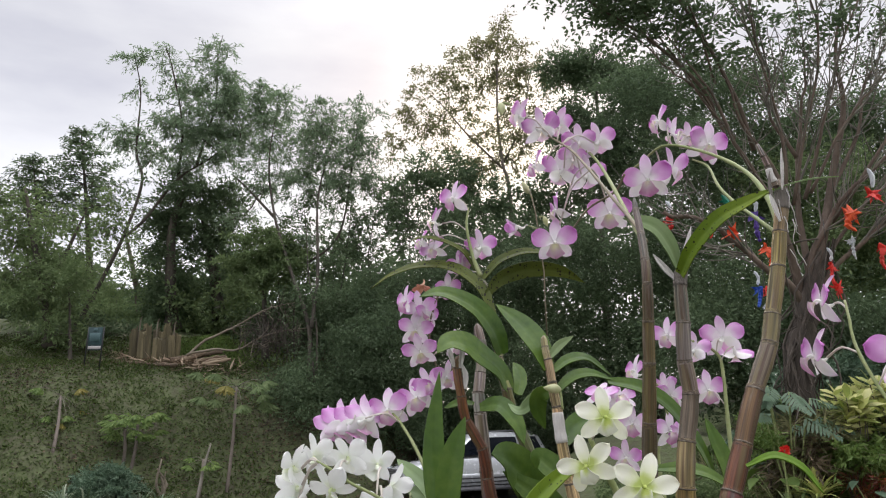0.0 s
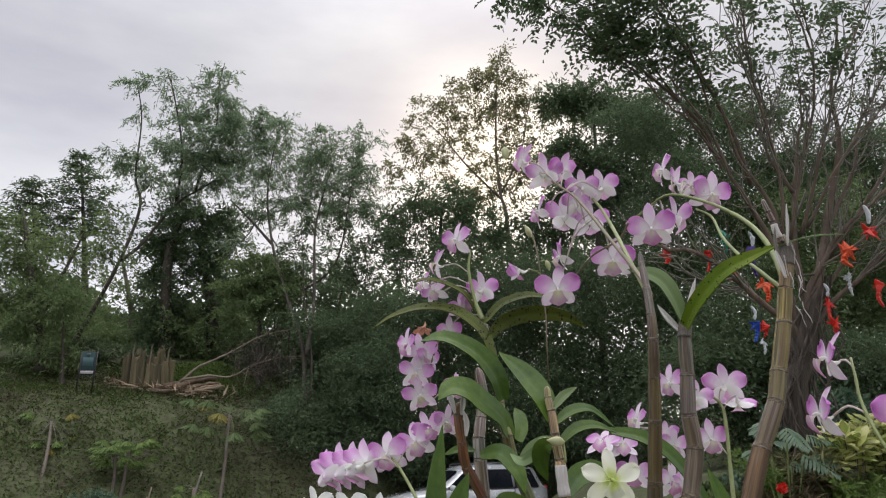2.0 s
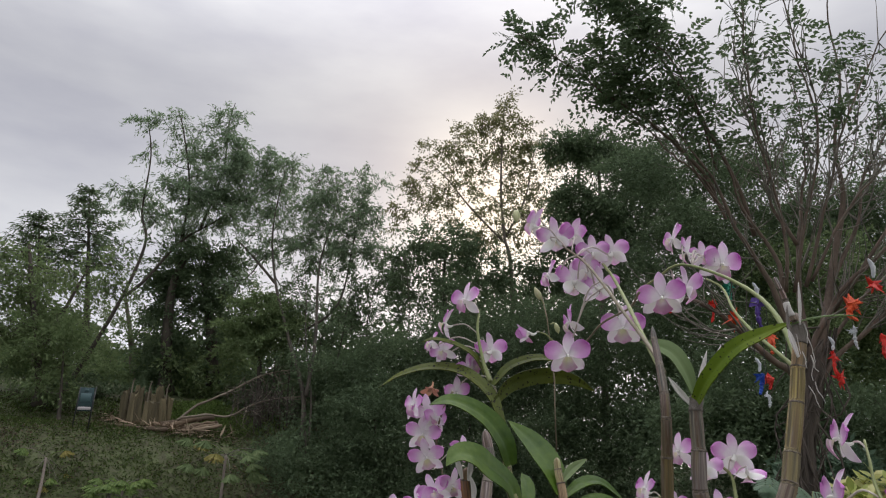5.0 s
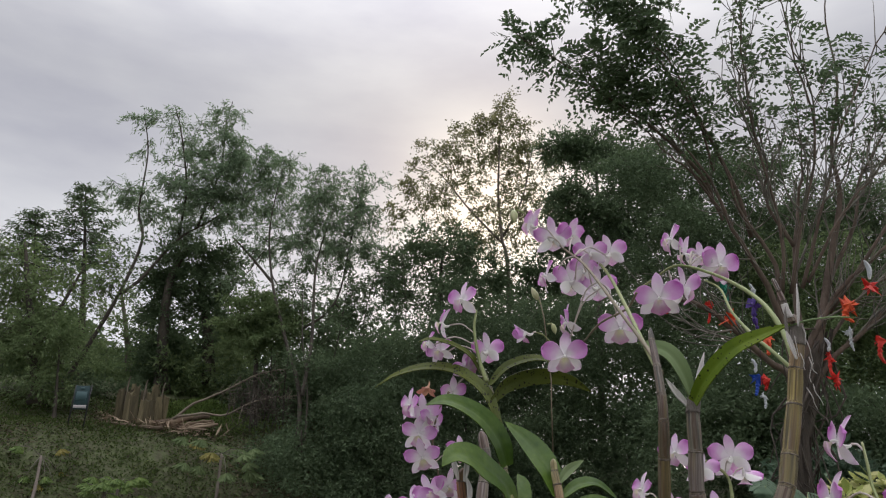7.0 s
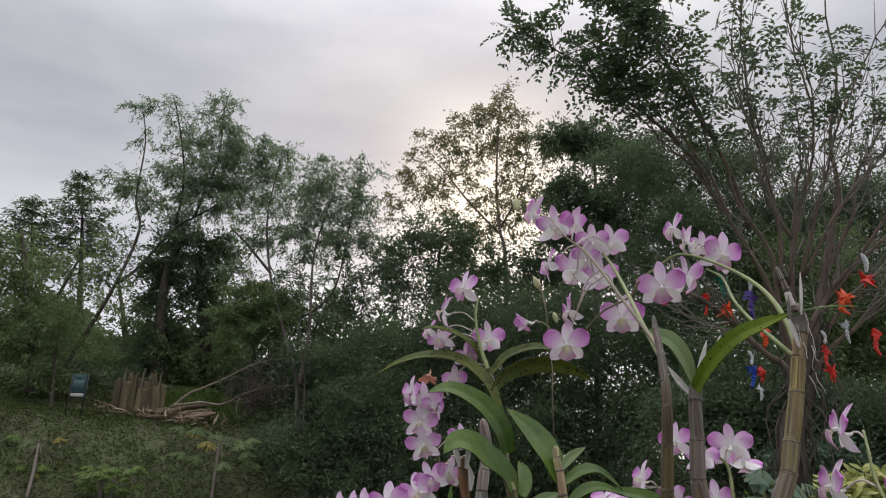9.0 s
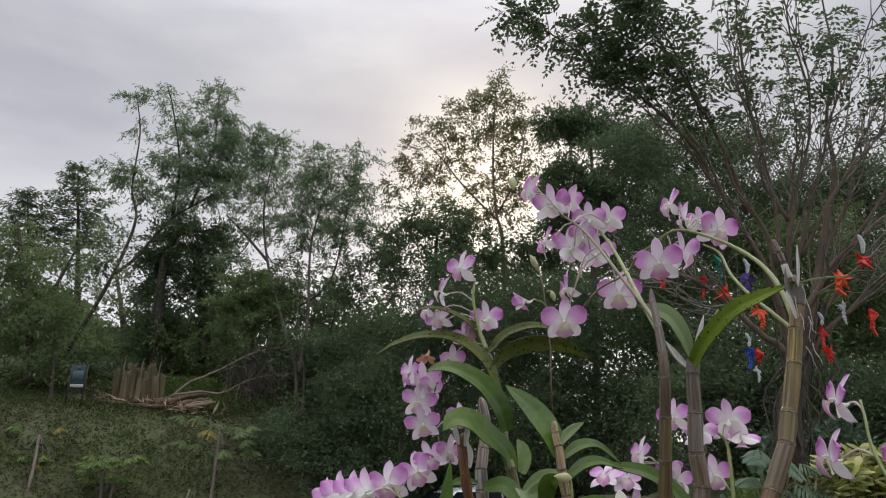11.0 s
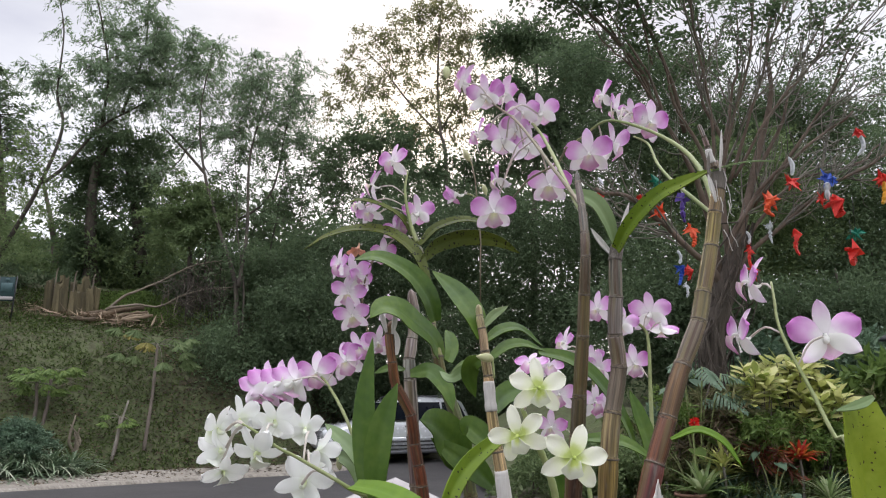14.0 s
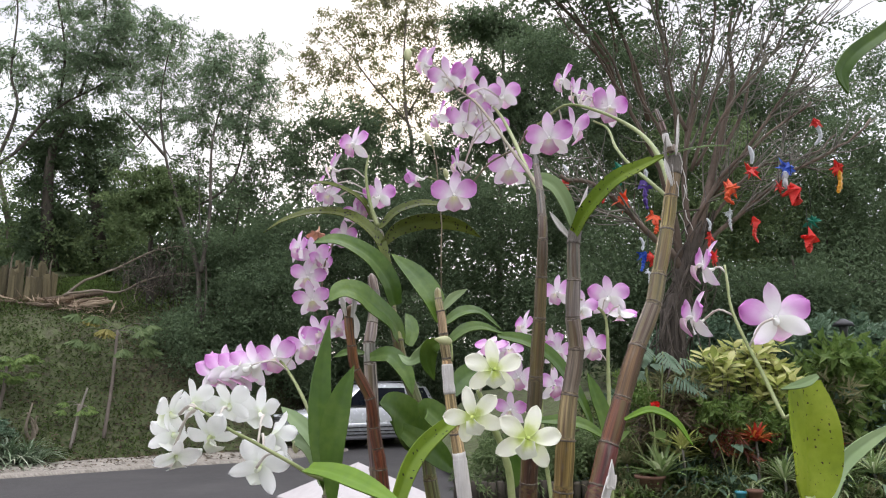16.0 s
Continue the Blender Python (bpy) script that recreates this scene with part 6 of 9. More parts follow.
        for x in (0.02, 0.92):
            g = Geo()
            box(g, x, s * 0.887, 0.86, 0.16, 0.03, 0.035, 0, 0.01)
            part("door_handle", g, M_TRIM, root)
        g = Geo()
        box(g, -0.72, s * 0.98, 1.03, 0.12, 0.18, 0.13, 0, 0.03)
        part("mirror", g, M_CAR, root)
        g = Geo()
        tube(g, spline([(-0.1, s * 0.60, 1.53), (0.1, s * 0.60, 1.585), (1.3, s * 0.60, 1.595), (1.6, s * 0.60, 1.54)], 12), 0.016, 6)
        part("roof_rail", g, M_TRIM, root)
        g = Geo()
        box(g, -2.03, s * 0.57, 0.72, 0.22, 0.38, 0.17, s * 0.25, 0.03)
        part("headlight", g, M_LAMP_GLASS, root)
        g = Geo()
        box(g, 2.06, s * 0.66, 0.88, 0.10, 0.14, 0.34, 0, 0.02)
        part("tail_light", g, M_FOIL["red"], root)
    pane([(-0.93, 0.62, 1.05), (-0.93, -0.62, 1.05), (-0.42, -0.56, 1.40), (-0.42, 0.56, 1.40)], "windscreen", M_GLASS_DARK, 0.03)
    g = Geo()
    for z in (0.60, 0.65, 0.70, 0.75):
        box(g, -2.115, 0, z, 0.07, 0.72, 0.022, 0, 0.004)
    part("grille", g, M_TRIM, root)
    g = Geo()
    box(g, -2.09, 0, 0.44, 0.16, 1.42, 0.18, 0, 0.05)
    part("bumper", g, M_CAR, root)
    g = Geo()
    box(g, -2.18, 0, 0.46, 0.012, 0.46, 0.11, 0, 0.003)
    part("number_plate", g, M_WHITEWASH, root)
    root.matrix_world = pose(c.x, c.y + 0.9, 0.035, 0, 0, 24) @ Matrix.Diagonal((1, 1, 1.03, 1))


car()


# ---------- white post by the road ----------
def white_post():
    x, y = (0.068, 2.6)
    zt = 1.343
    p = thing("gate_post", (x, y, 0), "white painted concrete post with a low pyramid cap", "post")
    g = Geo()
    box(g, x, y, (zt - 0.17) / 2 + 0.01, 0.28, 0.28, zt - 0.17, 0.5, 0.01)
    part("shaft", g, M_WHITEWASH, p, smooth=False)
    g = Geo()
    h, c, s = 0.2, math.cos(0.5), math.sin(0.5)
    base = [(x + (a * c - b * s) * h, y + (a * s + b * c) * h, 0) for a, b in ((-1, -1), (1, -1), (1, 1), (-1, 1))]
    v = [(a, b, zt - 0.17) for a, b, _ in base] + [(a, b, zt - 0.115) for a, b, _ in base] + [(x, y, zt)]
    g.add(v, [[0, 3, 2, 1]] + [[i, (i + 1) % 4, (i + 1) % 4 + 4, i + 4] for i in range(4)], [[4 + i, 4 + (i + 1) % 4, 8] for i in range(4)])
    part("cap", g, M_WHITEWASH, p, "shallow white pyramid cap", smooth=False)


white_post()


# ---------- the garden bed ----------
def soil(x, y):
    """Height of the bed: it climbs away from the road."""
    front = np.where(x < 4, 10.9, 9.8 - (x - 4) * 0.25)
    return terrain(x, y) + 0.08 + np.clip((y - front) * 0.36, 0, 1.4) * np.interp(x, [1.9, 3.6], [0.2, 1.0])


def soil_bed():
    g = Geo()
    xs, ys = np.linspace(1.9, 14, 30), np.linspace(0, 1, 16)
    v = np.array([[(x, (10.9 if x < 4 else 9.8 - (x - 4) * 0.25) + u * 8, 0) for x in xs] for u in ys])
    v[..., 2] = soil(v[..., 0], v[..., 1]) + rng.normal(0, 0.02, v.shape[:2])
    v[0, :, 2] = -0.02
    i = np.arange(v.shape[0] * v.shape[1]).reshape(v.shape[:2])
    g.add(v.reshape(-1, 3), np.stack([i[:-1, :-1], i[:-1, 1:], i[1:, 1:], i[1:, :-1]], -1).reshape(-1, 4))
    solid("garden_bed", g, M_GROUND, "dark soil of the garden bed beside the road", "ground", "structure")


soil_bed()


def log_edging():
    e = thing("log_edging", (2.6, 11.2, 0), "low edging of dark upright log stubs along the garden bed", "edging")
    for k in range(34):
        x = 1.7 + 0.125 * k
        y = 10.75 - 0.12 * max(0, x - 4)
        g = Geo()
        h = rng.uniform(0.20, 0.27)
        tube(g, [(x, y, -0.02), (x, y, h * 0.93), (x, y, h)], [0.058, 0.058, 0.048], 8)
        part("stub", g, M_BARK_DARK, e)


log_edging()


def croton(crown, rx, rz, n):
    crown = np.array(crown, float)
    foot = np.array([crown[0], crown[1] + 0.1, soil(crown[0], crown[1] + 0.1)])
    t = thing("croton_shrub", foot, "croton shrub with broad yellow and green leaves", "shrub", "croton shrubs in the bed")
    wood, g = Geo(), Geo()
    for top in blob_points(crown, (rx, 0.6 * rx, rz), n):
        limb(wood, foot, top, 0.014, 0.006, 5, 0.08)
        for j in range(10):
            b = j * 2.4 + top[0] * 9
            el = -0.25 + 1.2 * (1 - j / 10) + rng.normal(0, 0.1)
            d = np.array([[math.cos(b) * math.cos(el), math.sin(b) * math.cos(el), math.sin(el)]])
            round_blades(g, (top - (0, 0, 0.14 * (j / 10)))[None], d, np.array([[0, -0.5, 1.0]]) - d * 0.5, 0.23 * rng.uniform(0.7, 1.2), 0.11)
    part("stemwork", wood, M_BARK, t, kind="stuff")
    part("foliage", g, M_LEAF_YELLOW, t, kind="stuff")


croton((6.282, 10.5, 1.946), 0.6, 0.4, 42)
croton((5.469, 10.3, 1.718), 0.35, 0.28, 20)
croton((6.376, 10.2, 1.570), 0.34, 0.23, 14)


def garden_bush(label, blobs, mat, leaf, per, clump, aspect=0.42):
    f = blobs[0]
    grow("garden_bush", label, [([(f[0], f[1], 0), (f[0], f[1], f[2] * 0.5), (f[0], f[1], f[2] * 0.9)], 0.03, 0.01)], blobs, mat, M_BARK_DARK, leaf, per, clump, "bush", twig=0.008, aspect=aspect, group="bushes in the garden bed")


garden_bush("tangled dark bush with thin leaves", [(5.25, 11.3, 1.52, 0.48, 0.34, 30), (5.74, 11.3, 1.78, 0.44, 0.35, 26), (5.6, 11.3, 1.08, 0.53, 0.39, 30), (6.28, 11.3, 1.25, 0.45, 0.4, 26)], M_LEAF_BRIGHT, 0.10, 90, 0.2, aspect=0.3)
garden_bush("bush with dry brownish strap leaves", [(5.11, 11.0, 1.43, 0.32, 0.28, 22), (4.79, 11.0, 0.68, 0.31, 0.37, 20), (6.06, 11.0, 0.57, 0.39, 0.29, 18)], M_LEAF_OLIVE, 0.17, 60, 0.18, aspect=0.16)
garden_bush("bluish green bush behind the croton", [(8.28, 11.5, 1.97, 0.65, 0.39, 34), (8.85, 11.5, 1.51, 0.56, 0.56, 34), (8.39, 11.5, 1.05, 0.66, 0.44, 34), (7.8, 11.5, 2.35, 0.43, 0.26, 16), (9.14, 11.5, 2.17, 0.45, 0.38, 20)], M_LEAF_BLUE_PALE, 0.13, 90, 0.25)
garden_bush("low dark green bush in the garden bed", [(6.67, 10.7, 1.09, 0.39, 0.39, 24), (7.0, 10.7, 0.67, 0.44, 0.39, 24), (6.26, 10.7, 0.6, 0.32, 0.32, 18), (5.87, 10.7, 0.2, 0.28, 0.22, 14)], M_LEAF_BRIGHT, 0.11, 90, 0.2)
garden_bush("low green plants at the edge of the bed", [(2.38, 11.2, 0.69, 0.35, 0.3, 22), (2.9, 11.2, 0.52, 0.44, 0.3, 24), (3.43, 11.2, 0.59, 0.36, 0.36, 20), (3.88, 11.2, 0.67, 0.27, 0.36, 16), (1.94, 11.2, 0.29, 0.21, 0.17, 8)], M_LEAF, 0.10, 90, 0.2, aspect=0.3)
garden_bush("dry brown straps hanging below the lantern tree", [(4.96, 10.6, 1.34, 0.31, 0.23, 12), (5.33, 10.6, 1.52, 0.27, 0.27, 10), (4.72, 10.6, 1.11, 0.21, 0.21, 8)], M_DRY, 0.26, 34, 0.22, 0.13)
garden_bush("bright green shrub with broad leaves beside the lamp", [(7.63, 10.8, 1.51, 0.41, 0.35, 14), (8.24, 10.8, 1.78, 0.46, 0.35, 16), (7.87, 10.8, 1.08, 0.45, 0.31, 14), (7.53, 10.8, 1.95, 0.34, 0.26, 10)], M_LEAF_BRIGHT, 0.24, 30, 0.26, 0.4)
garden_bush("reddish brown foliage above the bromeliad", [(5.4, 10.15, 0.85, 0.22, 0.10, 6), (6.85, 10.15, 0.99, 0.21, 0.32, 8)], M_LEAF_RED, 0.16, 34, 0.16, 0.2)
garden_bush("mixed green shrub under the croton leaves", [(5.66, 10.35, 1.16, 0.36, 0.24, 14), (6.09, 10.35, 1.07, 0.42, 0.26, 18), (6.54, 10.35, 1.11, 0.38, 0.24, 14), (5.27, 10.35, 1.28, 0.3, 0.23, 12)], M_LEAF_BRIGHT, 0.13, 70, 0.22, 0.3)
garden_bush("yellowish strap-leaved shrub under the croton leaves", [(5.77, 10.4, 1.07, 0.37, 0.18, 9), (5.14, 10.4, 1.52, 0.3, 0.23, 12), (7.05, 10.4, 1.27, 0.33, 0.39, 12)], M_LEAF_OLIVE, 0.22, 40, 0.24, 0.16)
garden_bush("fresh green bush with small leaves beside the road", [(4.47, 10.8, 1.44, 0.23, 0.23, 12), (5.59, 10.8, 0.6, 0.32, 0.28, 18), (5.02, 10.8, 0.12, 0.31, 0.16, 12), (6.76, 10.8, 0.33, 0.33, 0.23, 14)], M_LEAF_BRIGHT, 0.10, 70, 0.18)
garden_bush("pale grey-green shrub on the slope behind", [(9.27, 12.5, 2.42, 0.72, 0.31, 26), (8.55, 12.5, 2.01, 0.47, 0.35, 20), (9.91, 12.5, 2.01, 0.49, 0.49, 24), (6.4, 12.5, 2.4, 0.65, 0.26, 20)], M_LEAF_BLUE, 0.16, 70, 0.3)
garden_bush("dark green bush at the far end of the bed", [(8.97, 10.9, 1.42, 0.65, 0.65, 24), (8.28, 10.9, 0.55, 0.63, 0.53, 30), (9.26, 10.9, 0.54, 0.66, 0.66, 20)], M_LEAF_BLUE_PALE, 0.11, 90, 0.22)

for place, n, L, w, mat, lab, dr in (
        ((4.42, 9.98, 0.301), 44, 0.78, 0.062, M_LEAF_SPIDER, "potted spider plant with striped leaves", 0.8),
        ((4.875, 10.372, 0.363), 34, 0.7, 0.045, M_LEAF_YELLOW, "yellow-green strap-leaved plant in the bed", 1.0),
        ((5.94, 9.542, 0.161), 60, 0.75, 0.03, M_LEAF_SPIDER, "tuft of grey-green striped grass", 1.0),
        ((6.694, 9.442, 0.188), 60, 0.75, 0.03, M_LEAF_SPIDER, "tuft of grey-green striped grass", 1.0),
        ((7.198, 9.442, 0.236), 60, 0.8, 0.03, M_LEAF_SPIDER, "tuft of grey-green striped grass", 1.0),
        ((6.208, 9.342, 0.112), 50, 0.4, 0.03, M_LEAF_SPIDER, "tuft of grey-green striped grass", 1.0),
        ((6.17, 10.672, 0.585), 46, 0.42, 0.05, M_BROMELIAD, "red and yellow bromeliad rosette", 0.55),
        ((5.944, 11.102, 0.721), 40, 0.38, 0.03, M_LEAF_RED, "dark red bromeliad rosette in the bed", 0.6),
        ((4.102, 10.452, 0.321), 40, 0.4, 0.035, M_LEAF_OLIVE, "dull green strap-leaved plant in the bed", 1.0),
        ((4.95, 9.872, 0.188), 36, 0.3, 0.03, M_LEAF_BRIGHT, "small fresh green strap plant", 0.9),
        ((8.341, 15.232, 1.943), 26, 0.5, 0.03, M_LEAF_OLIVE, "spiky dry-tipped rosette by the lantern tree", 0.5),
        ((5.726, 11.672, 0.906), 40, 0.4, 0.03, M_LEAF_OLIVE, "dull green strap-leaved plant in the bed", 1.1)):
    strap_rosette("strap_leaf_plant", place, n, L, w, mat, lab, "plant", dr * 0.8, "strap-leaved plants in the bed", stem=0.16)


for place, n, L, w, mat, lab, dr in (
        ((4.379, 10.902, 0.508), 36, 0.42, 0.03, M_LEAF_BRIGHT, "fresh green strap-leaved plant at the bed edge", 0.9),
        ((4.981, 10.942, 0.578), 40, 0.4, 0.03, M_LEAF_SPIDER, "striped strap-leaved plant at the bed edge", 0.9),
        ((5.304, 10.692, 0.514), 40, 0.36, 0.028, M_LEAF_OLIVE, "dull olive strap-leaved plant at the bed edge", 1.0),
        ((5.288, 10.182, 0.331), 40, 0.34, 0.03, M_LEAF_BLUE, "grey-green strap-leaved plant at the bed edge", 0.9),
        ((6.216, 11.242, 0.794), 40, 0.36, 0.03, M_LEAF_RED, "reddish strap-leaved plant in the bed", 0.8),
        ((5.486, 11.212, 0.718), 40, 0.42, 0.025, M_LEAF_BRIGHT, "fresh green grassy plant in the bed", 1.0),
        ((6.194, 10.312, 0.458), 40, 0.36, 0.028, M_LEAF_BRIGHT, "fresh green grassy plant in the bed", 1.0),
        ((6.604, 10.132, 0.43), 44, 0.4, 0.03, M_LEAF_BLUE, "grey-green strap-leaved plant in the bed", 1.0),
        ((7.146, 10.262, 0.527), 44, 0.45, 0.03, M_LEAF_BLUE, "grey-green strap-leaved plant in the bed", 1.0),
        ((7.606, 10.152, 0.531), 50, 0.5, 0.03, M_LEAF_SPIDER, "tuft of grey-green striped grass in the bed", 1.0),
        ((8.318, 11.152, 0.954), 30, 0.5, 0.045, M_LEAF_OLIVE, "spreading yellowish strap plant in the bed", 0.8),
        ((8.581, 12.022, 1.291), 30, 0.45, 0.04, M_LEAF_BRIGHT, "spreading green strap plant in the bed", 0.8),
        ((2.123, 10.832, 0.079), 40, 0.3, 0.03, M_LEAF_OLIVE, "low strap-leaved plant behind the log edging", 1.0),
        ((3.013, 11.032, 0.113), 40, 0.34, 0.03, M_LEAF, "low strap-leaved plant behind the log edging", 1.0),
        ((3.602, 10.982, 0.108), 40, 0.36, 0.03, M_LEAF_BLUE, "low strap-leaved plant behind the log edging", 1.0)):
    strap_rosette("strap_leaf_plant", place, n, L, w, mat, lab, "plant", dr, "strap-leaved plants in the bed")


def arching(geo, base, heading, length, width, droop):
    """Many strap leaves at once: three arching segments each."""
    heading = unit(heading)
    side = unit(np.cross(heading, (0, 0, 1.0)))
    length, width = length[:, None], width[:, None]
    rows = []
    for u, w in ((0, 0.6), (0.4, 1.0), (0.75, 0.7), (1.0, 0.05)):
        c = base + heading * length * u - np.array([0, 0, 1]) * length * droop * u * u
        rows += [c - side * width * w / 2, c + side * width * w / 2]
    v = np.stack(rows, 1).reshape(-1, 3)
    i = np.arange(len(base))[:, None] * 8
    geo.add(v, np.concatenate([i + q for q in ([0, 1, 3, 2], [2, 3, 5, 4], [4, 5, 7, 6])]))


def undergrowth(label, mat, tufts, leaves, length, width, x0=3.7, x1=9.5, deep=3.2, droop=0.55):
    """Tufts too many to count that cover the soil of the bed."""
    x = np.repeat(rng.uniform(x0, x1, tufts), leaves)
    u = np.repeat(rng.uniform(0.02, 1, tufts), leaves)
    y = 9.85 - (x - 4) * 0.25 + deep * u
    x, y = x + rng.normal(0, 0.05, len(x)), y + rng.normal(0, 0.05, len(x))
    base = np.stack([x, y, soil(x, y)], 1)
    d = rng.normal(0, 0.8, (len(x), 3))
    d[:, 2] = rng.uniform(0.5, 1.8, len(x))
    size = np.repeat(rng.uniform(0.6, 1.25, tufts), leaves)
    g = Geo()
    arching(g, base, d, length * size * rng.uniform(0.6, 1.1, len(x)), width * rng.uniform(0.7, 1.2, len(x)), droop)
    solid("undergrowth", g, mat, label, "undergrowth", "stuff", smooth=False)


undergrowth("dense low green undergrowth covering the garden bed", M_LEAF, 420, 22, 0.36, 0.03)
undergrowth("fresh green undergrowth covering the garden bed", M_LEAF_BRIGHT, 260, 24, 0.36, 0.045)
undergrowth("grey-green straps behind the croton shrubs", M_LEAF_BLUE, 140, 20, 0.6, 0.05, 4.7, 9.5, 4.2)
undergrowth("dry olive straps among the garden plants", M_LEAF_OLIVE, 260, 20, 0.5, 0.024)
undergrowth("reddish low foliage among the garden plants", M_LEAF_RED, 40, 18, 0.24, 0.03)
undergrowth("pale striped grass covering the end of the bed", M_LEAF_SPIDER, 90, 26, 0.42, 0.022, 5.2, 9.5, 1.2, 0.7)


for spot, n, L, w, mat, lab in (((5.699, 9.75, 0.822), 56, 0.40, 0.055, M_BROMELIAD, "red and yellow bromeliad rosette on a short stem"),
                               ((4.72, 9.95, 0.72), 44, 0.55, 0.04, M_LEAF_YELLOW, "yellow-green arching strap plant")):
    strap_rosette("strap_leaf_plant", spot, n, L, w, mat, lab, "plant", 0.6, "strap-leaved plants in the bed", stem=round(float(spot[2] - soil(spot[0], spot[1])), 3))


def lobed_leaves(place, n, size, mat, label):
    """A clump of large heart-shaped leaves on stalks."""
    place = np.array(place, float)
    foot = np.array([place[0], place[1], soil(place[0], place[1])])
    t = thing("broad_leaf_plant", foot, label, "plant", "broad-leaved plants in the bed")
    for k in range(n):
        a = k * 2.4
        end = place + (0.22 * math.cos(a) * size / 0.2, 0.15 * math.sin(a) * size / 0.2, rng.uniform(-0.12, 0.12))
        g = Geo()
        tube(g, spline([foot, (foot + end) / 2 + (0, 0, 0.1), end], 7), 0.007, 5)
        part("leaf_stalk", g, M_SPIKE, t)
        d, sd = unit(np.array([math.cos(a), math.sin(a) - 0.6, -0.5])), unit(np.array([-math.sin(a), math.cos(a), 0.1]))
        nn = np.cross(d, sd)
        u = np.linspace(0, 1, 7)
        w = size * 0.42 * np.array([0.55, 0.95, 1.0, 0.85, 0.6, 0.3, 0.02])
        grid = np.array([[end + d * size * (uu - 0.2) + sd * ww * s + nn * (abs(s) * ww * 0.25 - 0.15 * size * uu * uu) for s in (-1, -0.5, 0, 0.5, 1)] for uu, ww in zip(u, w)])
        g = Geo()
        shell(g, grid, 0.003)
        part("leaf", g, mat, t)


lobed_leaves((4.42, 10.4, 1.02), 6, 0.3, M_LEAF_BRIGHT, "clump of broad fresh green leaves under a red bloom")
lobed_leaves((5.327, 9.8, 0.801), 6, 0.2, M_LEAF_BLUE, "grey-green heart-leaved plant in the bed")
lobed_leaves((5.423, 9.6, 0.338), 6, 0.16, M_LEAF_BLUE, "small heart-leaved plant in the bed")
def philodendron(heart, n, size):
    """Large leaves cut into fingers, on long stalks."""
    heart = np.array(heart, float)
    foot = np.array([heart[0], heart[1] + 0.15, soil(heart[0], heart[1] + 0.15)])
    t = thing("philodendron", foot, "philodendron with large grey-green leaves cut into fingers", "plant")
    for k in range(n):
        a = 2.4 * k + 0.4
        start = heart + (0.35 * math.cos(a), 0.12 * math.sin(a) - 0.05, rng.uniform(-0.3, 0.3))
        g = Geo()
        tube(g, spline([foot, (foot + start) / 2 + (0.04 * math.cos(a), 0, 0.12), start], 8), 0.012, 6)
        part("leaf_stalk", g, M_SPIKE, t)
        d = unit(np.array([math.cos(a) + 0.3, -0.55, -0.25 + rng.normal(0, 0.15)]))
        sd = unit(np.cross(d, (0, -0.5, 1.0)))
        up = np.cross(sd, d)
        L = size * rng.uniform(0.8, 1.1)
        g = Geo()
        round_blades(g, start[None] - d[None] * 0.1 * L, d[None], up[None], L * 1.1, L * 0.2, 0.15, 0.25)
        for u in np.linspace(0.0, 1.0, 11):
            w = L * (0.62 - 0.42 * u) * (0.7 if u < 0.1 else 1)
            for s in (-1, 1):
                round_blades(g, (start + d * L * u - up * 0.12 * L * u * u)[None], (sd * s + d * (0.25 + 0.75 * u) - up * 0.25)[None], up[None], w, 0.042 * L / 0.45, 0.1, 0.2)
        part("leaf", g, M_LEAF_BLUE_PALE, t, kind="stuff")


philodendron((4.62, 10.3, 1.87), 8, 0.42)
philodendron((7.976, 10.5, 1.429), 6, 0.44)
lobed_leaves((5.081, 11.2, 1.824), 8, 0.34, M_LEAF_BLUE, "philodendron with large split leaves")
lobed_leaves((7.182, 10.6, 1.261), 7, 0.3, M_LEAF_BLUE, "large-leaved plant beside the croton")


def red_bloom():
    c = np.array((4.374, 10.0, 1.302))
    t = thing("red_flower", (c[0], c[1], soil(c[0], c[1])), "single bright red bloom on a green stalk", "flower")
    g = Geo()
    tube(g, spline([(c[0], c[1], soil(c[0], c[1])), c - (0.03, 0, 0.3), c], 9), 0.008, 6)
    part("stalk", g, M_SPIKE, t)
    g = Geo()
    n = 60
    d = unit(rng.normal(0, 1, (n, 3)))
    blades(g, c + d * 0.015, d, rng.normal(0, 1, (n, 3)), 0.07, 0.05)
    part("bloom_head", g, M_RED_BLOOM, t, smooth=False)


red_bloom()


def pot(place, r, h, mat, label):
    x, y = place[0], place[1]
    z = max(place[2], soil(x, y) - 0.01)
    t = thing("flower_pot", (x, y, z), label, "pot", "pots in the garden bed")
    a = np.linspace(0, 2 * np.pi, 20, endpoint=False)
    prof = [(0.02, 0), (0.72, 0), (0.93, 0.8), (1.06, 0.82), (1.06, 1.0), (0.92, 1.0), (0.9, 0.86), (0.02, 0.84)]
    v = np.array([[(x + r * k * math.cos(q), y + r * k * math.sin(q), z + h * f) for q in a] for k, f in prof])
    i = np.arange(len(prof) * 20).reshape(-1, 20)
    g = Geo()
    g.add(v.reshape(-1, 3), np.stack([i[:-1], np.roll(i[:-1], -1, 1), np.roll(i[1:], -1, 1), i[1:]], -1).reshape(-1, 4))
    part("pot_body", g, mat, t)


pot((4.26, 10.025, 0.1), 0.2, 0.2, M_POT, "shallow brown terracotta bowl in the bed")
pot((5.351, 9.266, 0.1), 0.1, 0.16, M_POT, "small terracotta pot at the edge of the bed")
pot((5.165, 9.294, 0.1), 0.07, 0.14, M_TEAL, "small teal plastic pot at the edge of the bed")


